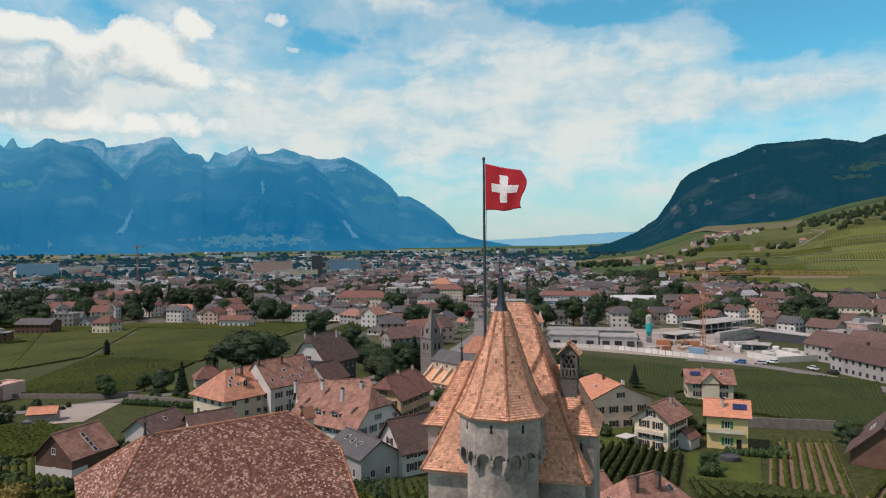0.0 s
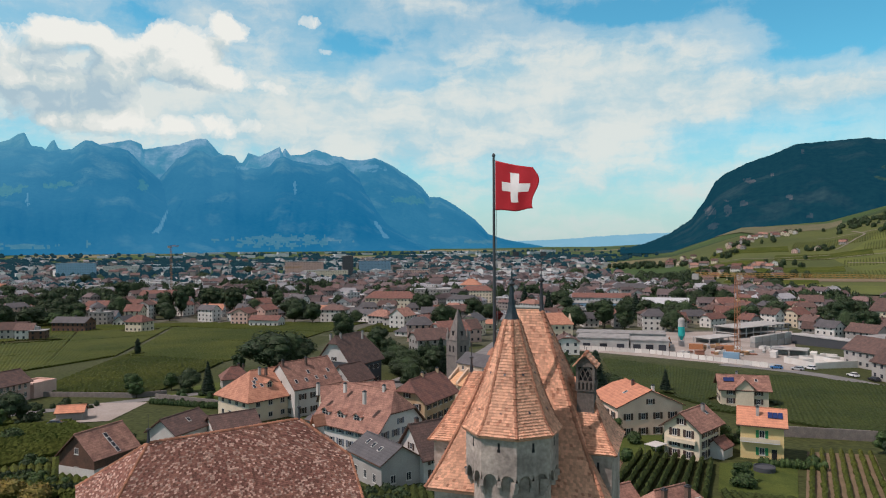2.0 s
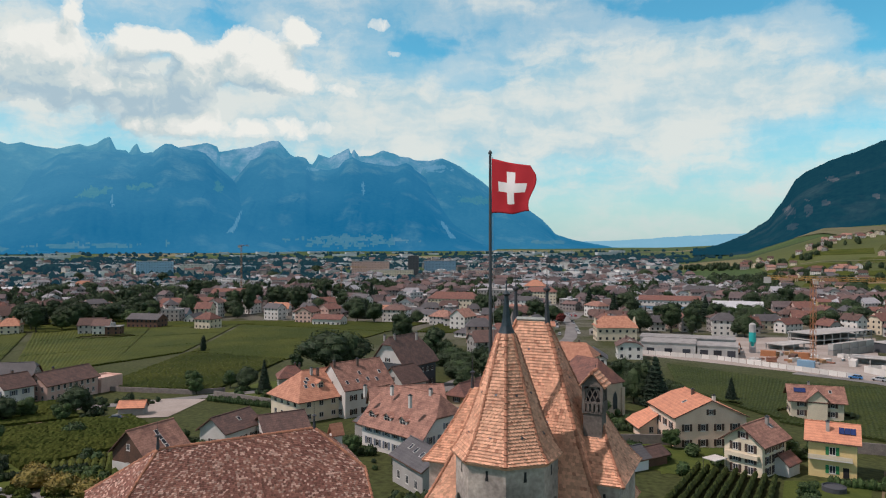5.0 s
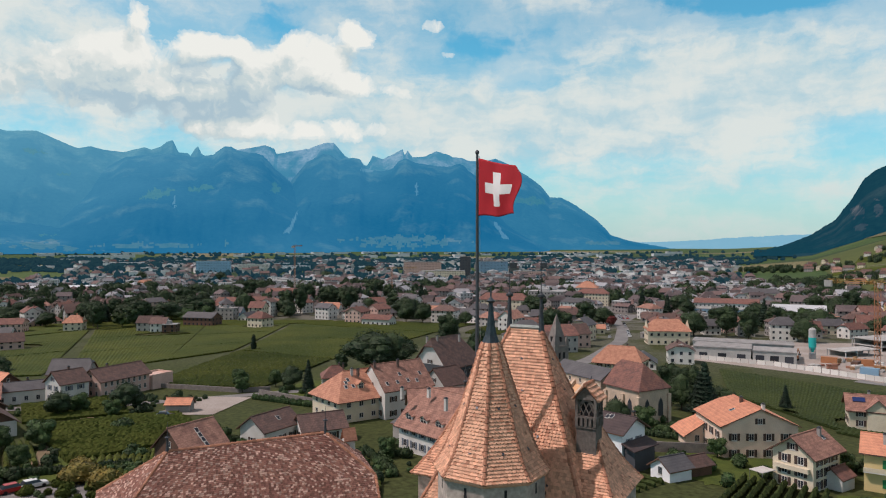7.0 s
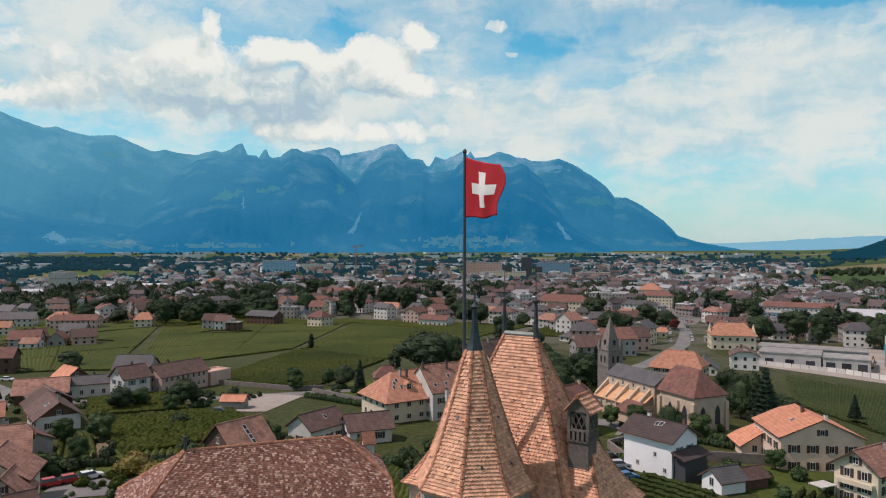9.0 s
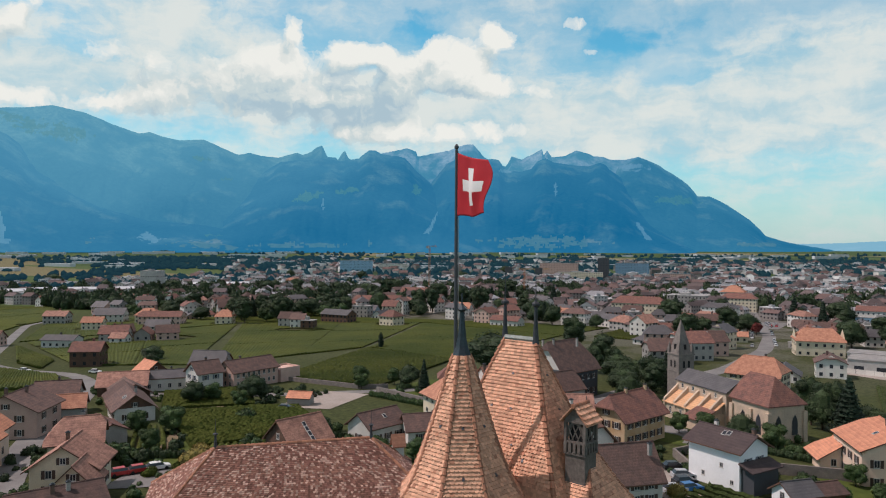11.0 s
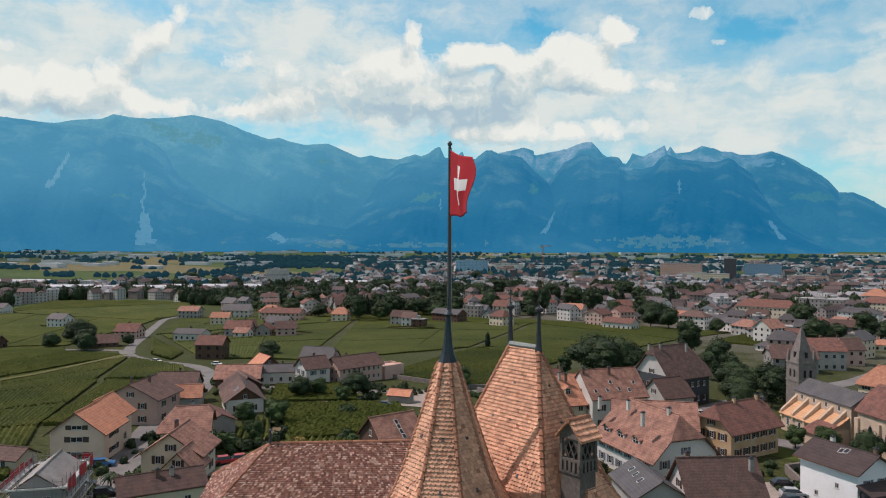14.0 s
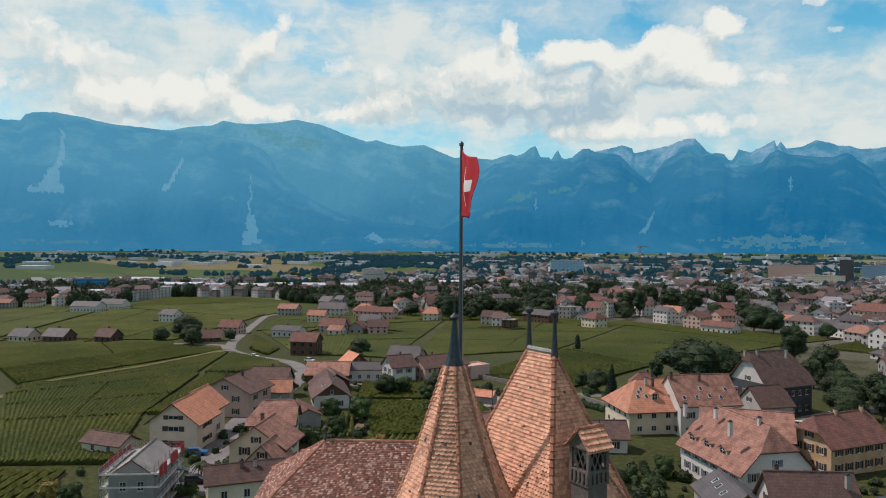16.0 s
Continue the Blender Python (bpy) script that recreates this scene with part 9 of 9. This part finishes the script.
for cx_, cy_, spread, count in ((928, 1718, 40, 30), (1000, 1612, 60, 60), (960, 1660, 50, 40), (676, 1443, 9, 6), (700, 1420, 8, 5), (876, 1511, 20, 10), (787, 1804, 16, 8), (299, 1187, 30, 26), (401, 1541, 30, 18), (362, 1613, 40, 24), (407, 1226, 24, 16), (309, 830, 20, 12), (260, 900, 34, 30), (225, 960, 34, 30), (480, 1500, 40, 16), (640, 1640, 30, 12), (540, 1240, 30, 8), (420, 1080, 30, 14), (1060, 1500, 60, 40), (370, 760, 24, 12)):
    slope_trees += [(slope_rng.gauss(cx_, spread), slope_rng.gauss(cy_, spread * 0.7), slope_rng.uniform(4, 7.5), slope_rng.uniform(8, 14)) for i in range(count)]
shrub_mass("slope_trees", slope_trees, LEAF["dark"], "dark green trees scattered over the slope", 15)


# ---- building site ----
M_TEAL = material("turquoise_paint", (0.03, 0.42, 0.40), 0.5, 0.1, 0.5, 6, 0.05)
M_CRANE = material("orange_crane_paint", (0.40, 0.17, 0.08), 0.55, 0.1, 0.5, 8, 0.05)
M_YELLOW = material("yellow_crane_paint", (0.42, 0.24, 0.07), 0.55, 0.1, 0.5, 8, 0.05)


def flat_block(x, y, yaw, L, W, H, wall="concrete", doors=3, label="low flat-roofed concrete building"):
    b = thing("workshop", pose(x, y, ground_z(x, y), 0, 0, yaw), label, "building")
    part("wall", Bag().box(-L / 2, L / 2, -W / 2, W / 2, -1.5, H), WALL[wall], b)
    part("roof", Bag().box(-L / 2 - 0.3, L / 2 + 0.3, -W / 2 - 0.3, W / 2 + 0.3, H, H + 0.4), ROOF["flat"], b)
    for i in range(doors):
        px = (i - (doors - 1) / 2) * L / doors
        part("door", Bag().box(px - 1.6, px + 1.6, -W / 2 - 0.05, -W / 2 + 0.05, 0.1, 3.1), M_GLASS, b)
    return b


flat_block(60, 326, -12, 22, 16, 5.2)
flat_block(79, 321, -12, 16, 14, 4.6)
flat_block(70, 338, -12, 40, 12, 6.0, doors=5)


def shell(x, y, yaw, L, W, floors, label="unfinished concrete building with bare floor slabs"):
    s = thing("concrete_shell", pose(x, y, ground_z(x, y), 0, 0, yaw), label, "building site")
    for f in range(floors):
        part("slab", Bag().box(-L / 2, L / 2, -W / 2, W / 2, f * 3.0 + 2.7, f * 3.0 + 3.0), WALL["concrete"], s)
        for i in range(int(L / 6) + 1):
            for j in (-1, 1):
                px = -L / 2 + 0.4 + i * (L - 0.8) / int(L / 6)
                part("column", Bag().box(px - 0.2, px + 0.2, j * (W / 2 - 0.4) - 0.2, j * (W / 2 - 0.4) + 0.2, f * 3.0 - (1.0 if f == 0 else 0), f * 3.0 + 2.7), WALL["concrete"], s)
        part("wall", Bag().box(-L / 2 + 0.5, L / 2 - 0.5, W / 2 - 1.6, W / 2 - 1.3, f * 3.0 - (1.0 if f == 0 else 0), f * 3.0 + 2.7), WALL["concrete"], s)


shell(152, 394, 34, 44, 16, 2)
shell(120, 356, 34, 22, 10, 1)
shell(134, 306, -30, 14, 9, 1)


def silo(x, y):
    s = thing("cement_silo", pose(x, y, ground_z(x, y)), "turquoise cement silo on steel legs", "silo")
    part("tank", Bag().lathe(((0.4, 3.0), (1.5, 5.2), (1.5, 9.2), (1.48, 9.25)), 18), M_TEAL, s)
    part("head", Bag().lathe(((1.48, 9.25), (1.46, 12.6), (0.9, 13.2), (0.3, 13.4)), 18), WALL["concrete"], s, "grey silo head")
    for k in range(4):
        a = math.pi / 4 + k * math.pi / 2
        part("leg", Bag().tube((1.4 * math.cos(a), 1.4 * math.sin(a), -0.5), (1.35 * math.cos(a), 1.35 * math.sin(a), 5.6), 0.12, 0.12, 6), M_STEEL, s)
    part("mixer", Bag().box(-1.0, 1.0, -1.0, 1.0, 0, 2.6), M_STEEL, s)


silo(97, 334)


def lattice(bag, a, b, w, step, r=0.09):
    """A square lattice boom."""
    a, b = Vector(a), Vector(b)
    d = (b - a).normalized()
    s = (d.orthogonal()).normalized()
    t = d.cross(s)
    corners = [(s * i + t * j) * w / 2 for i, j in ((-1, -1), (1, -1), (1, 1), (-1, 1))]
    n = max(1, int((b - a).length / step))
    for c in corners:
        bag.tube(a + c, b + c, r, r, 4)
    for k in range(n):
        p, q = a + (b - a) * k / n, a + (b - a) * (k + 1) / n
        for i in range(4):
            bag.tube(p + corners[i], q + corners[(i + 1) % 4], r * 0.6, r * 0.6, 3)


def crane(x, y, high, jib, turn, mast_mat, jib_mat, label):
    c = thing("tower_crane", pose(x, y, ground_z(x, y), 0, 0, turn), label, "crane")
    part("base", Bag().box(-2.2, 2.2, -2.2, 2.2, -0.8, 0.9), WALL["concrete"], c)
    b = Bag()
    lattice(b, (0, 0, 0.9), (0, 0, high), 1.5, 2.2, 0.11)
    part("mast", b, mast_mat, c)
    j = Bag()
    lattice(j, (0, 0, high + 0.6), (jib, 0, high + 0.6), 1.1, 2.6)
    part("jib", j, jib_mat, c)
    k = Bag()
    lattice(k, (0, 0, high + 0.6), (-jib * 0.28, 0, high + 0.6), 1.1, 2.6)
    part("counter_jib", k, jib_mat, c)
    part("counterweight", Bag().box(-jib * 0.28 - 1, -jib * 0.28 + 1.6, -1.0, 1.0, high - 1.6, high + 0.8), WALL["concrete"], c)
    part("cab", Bag().box(-0.4, 1.6, 0.8, 2.3, high - 1.8, high + 0.2), WALL["white"], c)


crane(110, 300, 33, 60, -28, M_CRANE, M_YELLOW, "orange tower crane with a long yellow jib")
crane(-322, 745, 57, 34, 100, M_CRANE, M_CRANE, "orange tower crane over the town roofs")
crane(-193, 690, 34, 26, 30, M_CRANE, M_YELLOW, "tower crane beside a house in scaffolding")

hoard = thing("site_hoarding", pose(0, 0, 0), "long white hoarding round the building site", "fence")
line = [(47, 318), (75, 304), (94, 281), (110, 262)]
for (x0, y0), (x1, y1) in zip(line, line[1:]):
    n = int(math.hypot(x1 - x0, y1 - y0) / 3)
    a = math.atan2(y1 - y0, x1 - x0)
    for i in range(n):
        f = (i + 0.5) / n
        x, y = x0 + (x1 - x0) * f, y0 + (y1 - y0) * f
        part("panel", Bag().box(-1.45, 1.45, -0.05, 0.05, -0.8, 1.9), WALL["white"], hoard, m=Matrix.Translation((x, y, ground_z(x, y))) @ Matrix.Rotation(a, 4, "Z"))


def container(x, y, yaw, mat, label, stack=1, z0=0.0):
    c = thing("site_container", pose(x, y, ground_z(x, y) + z0, 0, 0, yaw), label, "container", "site containers")
    part("body", Bag().box(-3, 3, -1.2, 1.2, 0.1, 2.6), mat, c)
    part("door", Bag().box(3.0, 3.04, -0.6, 0.6, 0.2, 2.2), M_STEEL, c)
    part("skid", Bag().box(-3, 3, -1.0, 1.0, -0.3, 0.1), M_STEEL, c)


WHITE_BOX, GREY_BOX = "white steel container on the site", "grey steel container on the site"
for x, y, yw, mt, lb in ((124, 298, 60, WALL["white"], WHITE_BOX), (139, 296, 62, WALL["white"], WHITE_BOX), (142, 290, -28, WALL["white"], WHITE_BOX), (104, 290, -28, WALL["blue"], "blue steel container on the site"), (100, 322, -20, M_CRANE, "rust orange container on the site"), (112, 318, -20, M_CRANE, "rust orange container on the site"), (106, 310, 60, WALL["wood"], "dark wooden container on the site")):
    container(x, y, yw, mt, lb)
for k in range(5):
    x, y = 131 + 5.0 * k, 334 + 3.9 * k
    base = ground_z(143, 343)
    container(x, y, 38, WALL["grey"], GREY_BOX, z0=base - ground_z(x, y) + 0.3)
    container(x, y, 38, WALL["grey"] if k % 2 else WALL["concrete"], GREY_BOX + " stacked on another", z0=base - ground_z(x, y) + 3.0)
flat_block(166, 343, -62, 30, 8, 4.2, "dark", 0, "long low dark shed beside the building site")
# low white foundations
fnd = thing("foundation", pose(132, 275, ground_z(132, 275), 0, 0, 17), "white concrete foundation walls of a new building", "building site")
part("slab", Bag().box(-10, 10, -8, 8, -1.0, 0.5), WALL["white"], fnd)
for x0, x1, y0, y1 in ((-10, 10, -8, -7.7), (-10, 10, 7.7, 8), (-10, -9.7, -7.7, 7.7), (9.7, 10, -7.7, 7.7), (-3.2, -2.9, -7.7, 7.7), (3.4, 3.7, -7.7, 7.7), (-9.7, -3.2, 0, 0.3), (3.7, 9.7, 1.5, 1.8)):
    part("wall", Bag().box(x0, x1, y0, y1, 0.5, 2.6), WALL["white"], fnd)
M_TIMBER = material("stacked_timber", (0.36, 0.22, 0.12), 0.85, 0.2, 1, 8, 0.2, by_object=0.3)
M_BRICKS = material("pallet_bricks", (0.34, 0.16, 0.11), 0.85, 0.2, 1, 8, 0.2, by_object=0.3)
pile_rng = random.Random(40)
for i in range(64):
    u, v = pile_rng.random(), pile_rng.random()
    x, y = 84 + 62 * u + 16 * v, 300 + 8 * u + 66 * v * (0.5 + 0.5 * u)
    if math.hypot(x - 97, y - 334) < 4 or 125 < x < 162 and 328 < y < 360:
        continue
    L, W, H = pile_rng.uniform(1.2, 5), pile_rng.uniform(1.0, 2.2), pile_rng.uniform(0.5, 1.9)
    mt, lb = pile_rng.choice(((M_TIMBER, "stack of brown timber on the site"), (M_BRICKS, "pallet of red bricks on the site"), (WALL["concrete"], "stack of grey concrete parts on the site"), (WALL["white"], "white wrapped pallet on the site")))
    pl = thing("material_stack", pose(x, y, ground_z(x, y) + 0.1, 0, 0, pile_rng.uniform(0, 180)), lb, "building material", "stacks on the site")
    n = 2 + int(H / 0.5)
    for j in range(n):
        part("layer", Bag().box(-L / 2 + pile_rng.uniform(0, 0.2), L / 2 - pile_rng.uniform(0, 0.2), -W / 2 + pile_rng.uniform(0, 0.15), W / 2, H * j / n, H * (j + 0.9) / n), mt, pl)


def excavator(x, y, yaw):
    e = thing("excavator", pose(x, y, ground_z(x, y), 0, 0, yaw), "orange crawler excavator with a raised arm", "excavator")
    for s in (-1, 1):
        part("track", Bag().prism([(-1.9, s * 1.0 - 0.3), (1.9, s * 1.0 - 0.3), (1.9, s * 1.0 + 0.3), (-1.9, s * 1.0 + 0.3)], 0, 0.9, top=[(-1.6, s * 1.0 - 0.3), (1.6, s * 1.0 - 0.3), (1.6, s * 1.0 + 0.3), (-1.6, s * 1.0 + 0.3)]), M_DARK, e)
    part("house", Bag().box(-2.0, 1.2, -1.3, 1.3, 1.0, 2.2), M_CRANE, e)
    part("cab", Bag().box(0.0, 1.4, 0.2, 1.3, 2.2, 3.2), M_GLASS, e)
    part("boom", Bag().tube((1.2, -0.2, 1.8), (4.2, -0.2, 4.6), 0.3, 0.25, 6), M_CRANE, e)
    part("arm", Bag().tube((4.2, -0.2, 4.6), (6.6, -0.2, 2.2), 0.22, 0.18, 6), M_CRANE, e)
    part("bucket", Bag().prism([(6.2, -0.7), (7.1, -0.7), (7.1, 0.3), (6.2, 0.3)], 1.4, 2.2), M_STEEL, e)


excavator(84, 318, 150)
excavator(88, 326, 60)


# ---- scaffolded house ----
def scaffold_house(x, y, yaw):
    z = ground_z(x, y)
    rng = random.Random(14)
    L, W, He = 11.0, 6.4, 6.4
    house(x, y, yaw, L, W, He, 8.6, "flat", "grey", (0, 0), 0.3, None, "grey house under repair with a half stripped roof", rows=2, chimneys=(), name="house_under_repair", group="", step=2.6)
    s = thing("scaffolding", pose(x, y, z, 0, 0, yaw), "grey steel scaffolding with torn red netting on top", "scaffolding")
    red = material("red_netting", (0.42, 0.045, 0.05), 0.8, 0.1, 1, 10, 0.05)
    X, Y = L / 2 + 1.1, W / 2 + 1.0
    ring = [(-X, -Y), (X, -Y), (X, Y), (-X, Y)]
    for k in range(4):
        (x0, y0), (x1, y1) = ring[k], ring[(k + 1) % 4]
        span = math.hypot(x1 - x0, y1 - y0)
        m = Matrix.Translation((x0, y0, 0)) @ Matrix.Rotation(math.atan2(y1 - y0, x1 - x0), 4, "Z")
        n = max(3, round(span / 1.9))
        for i in range(n):
            for off in (0.0, 0.7):
                part("pole", Bag().tube((span * i / n, off, -1.5), (span * i / n, off, 7.4 + rng.uniform(0, 0.9)), 0.045, 0.045, 5), M_STEEL, s, m=m)
        for lev in range(4):
            h = 0.9 + 1.9 * lev
            part("platform", Bag().box(0, span, 0.05, 0.7, h, h + 0.06), ROOF["metal"], s, m=m)
            part("toe_board", Bag().box(0, span, -0.03, 0.0, h, h + 0.22), WALL["white"], s, m=m)
            for up in (0.5, 1.0):
                part("guard_rail", Bag().tube((0, 0, h + up), (span, 0, h + up), 0.03, 0.03, 4), M_STEEL, s, m=m)
            part("brace", Bag().tube((span * (lev % 2) * 0.5, 0, h - 1.0), (span * (0.5 + 0.5 * (lev % 2)), 0, h + 0.9), 0.025, 0.025, 4), M_STEEL, s, m=m)
        for i in range(n):
            if rng.random() < 0.12 or k == 3:
                continue
            a0, a1 = span * i / n, span * (i + rng.uniform(0.7, 1.0)) / n
            lo, hi = 6.3 + rng.uniform(-0.3, 0.3), 7.5 + rng.uniform(-0.2, 0.4)
            part("netting", Bag().add([(a0, -0.07, lo), (a1, -0.10, lo + rng.uniform(-0.3, 0.3)), (a1, -0.06, hi + rng.uniform(-0.3, 0.2)), (a0, -0.06, hi), (a0, -0.05, lo), (a1, -0.08, lo), (a1, -0.04, hi), (a0, -0.04, hi)],
                                      [(0, 1, 2, 3), (7, 6, 5, 4), (3, 2, 6, 7), (1, 0, 4, 5)]), red, s, m=m)


scaffold_house(-85.4, 70.2, 136)


# ---- cars ----
def car_kind(paint, label, van=False):
    c = thing("car" if not van else "van", PARK, label, "car" if not van else "van", "parked cars")
    b = Bag()
    h = 1.9 if van else 0.78
    prof = [(-2.1, 0.3), (2.1, 0.3), (2.15, 0.72), (1.2, 0.92), (-2.0, 0.95)] if not van else [(-2.4, 0.3), (2.4, 0.3), (2.45, 1.0), (1.7, 1.9), (-2.4, 2.0)]
    n = len(prof)
    b.add([(x, -0.86, z) for x, z in prof] + [(x, 0.86, z) for x, z in prof], [tuple(range(n)), tuple(range(2 * n - 1, n - 1, -1))] + [((i + 1) % n, i, n + i, n + (i + 1) % n) for i in range(n)])
    part("body", b, paint, c)
    if not van:
        g = Bag()
        g.add([(-1.85, -0.78, 0.93), (1.15, -0.78, 0.91), (0.45, -0.62, 1.40), (-1.35, -0.62, 1.42), (-1.85, 0.78, 0.93), (1.15, 0.78, 0.91), (0.45, 0.62, 1.40), (-1.35, 0.62, 1.42)], [(0, 1, 2, 3), (7, 6, 5, 4), (1, 5, 6, 2), (4, 0, 3, 7)])
        part("glazing", g, M_GLASS, c)
        part("top", Bag().box(-1.38, 0.48, -0.63, 0.63, 1.40, 1.46), paint, c)
    else:
        part("windscreen", Bag().add([(2.46, -0.75, 1.05), (2.46, 0.75, 1.05), (1.75, 0.75, 1.88), (1.75, -0.75, 1.88)], [(0, 1, 2, 3)]), M_GLASS, c)
    for sx in (-1.35, 1.35):
        for sy in (-0.84, 0.84):
            part("wheel", Bag().tube((sx, sy - 0.1, 0.32), (sx, sy + 0.1, 0.32), 0.32, 0.32, 10), M_DARK, c)
    return c


def paint(name, c):
    return material(name, c, 0.3, 0.03, 1, 6, 0.0, spec=0.5)


CARS = [car_kind(paint("white_paint", (0.72, 0.72, 0.72)), "white car parked on asphalt"), car_kind(paint("black_paint", (0.025, 0.025, 0.03)), "black car parked on asphalt"), car_kind(paint("red_paint", (0.42, 0.03, 0.03)), "red car parked on asphalt"),
        car_kind(paint("blue_paint", (0.04, 0.16, 0.38)), "blue car parked on asphalt"), car_kind(paint("silver_paint", (0.40, 0.41, 0.43)), "silver car parked on asphalt"), car_kind(paint("van_white", (0.74, 0.74, 0.74)), "white van parked in the street", True)]


def car(kind, x, y, yaw):
    copy_thing(CARS[kind], pose(x, y, ground_z(x, y) + 0.14, 0, 0, yaw))


for k, x, y, yw in ((2, -87.2, 103.3, 60), (2, -85.6, 105.8, 60), (0, -83.9, 108.2, 60), (1, 1, 146, 30), (4, 3, 141, 25), (1, 3.5, 137, 40), (3, 4.6, 133.6, 40), (4, 2.4, 131.5, 40), (0, 128.5, 246, 100), (1, 130.5, 237, 100), (3, 110, 262, 150), (4, 116, 259, 140), (0, 122, 262, 120), (1, -96, 163, 20), (3, -105.5, 90.5, 48), (5, -91.4, 76.4, 48), (1, -88.6, 80.6, 48), (1, -96.5, 81.5, 48), (0, -203, 196, 10), (0, -232, 190, 10), (4, -165, 183, 20), (1, -24, 190, 60), (0, -25, 200, 30)):
    car(k, x, y, yw)
car_rng = random.Random(6)
for i in range(70):
    u, v = car_rng.random(), car_rng.choice((0.15, 0.35, 0.6, 0.85))
    car(car_rng.choice((0, 1, 1, 4, 4, 3, 2)), -80 + 112 * u, 548 - 22 * u + 42 * v, 84)
for i in range(16):
    f = i / 16
    car(car_rng.choice((0, 1, 4, 4)), 20 + 5.5 * car_rng.choice((-1, 1)), 400 + 150 * f, 88)
for proto in PROTOS + CARS:
    for o in (*proto.children_recursive, proto):
        bpy.data.objects.remove(o)
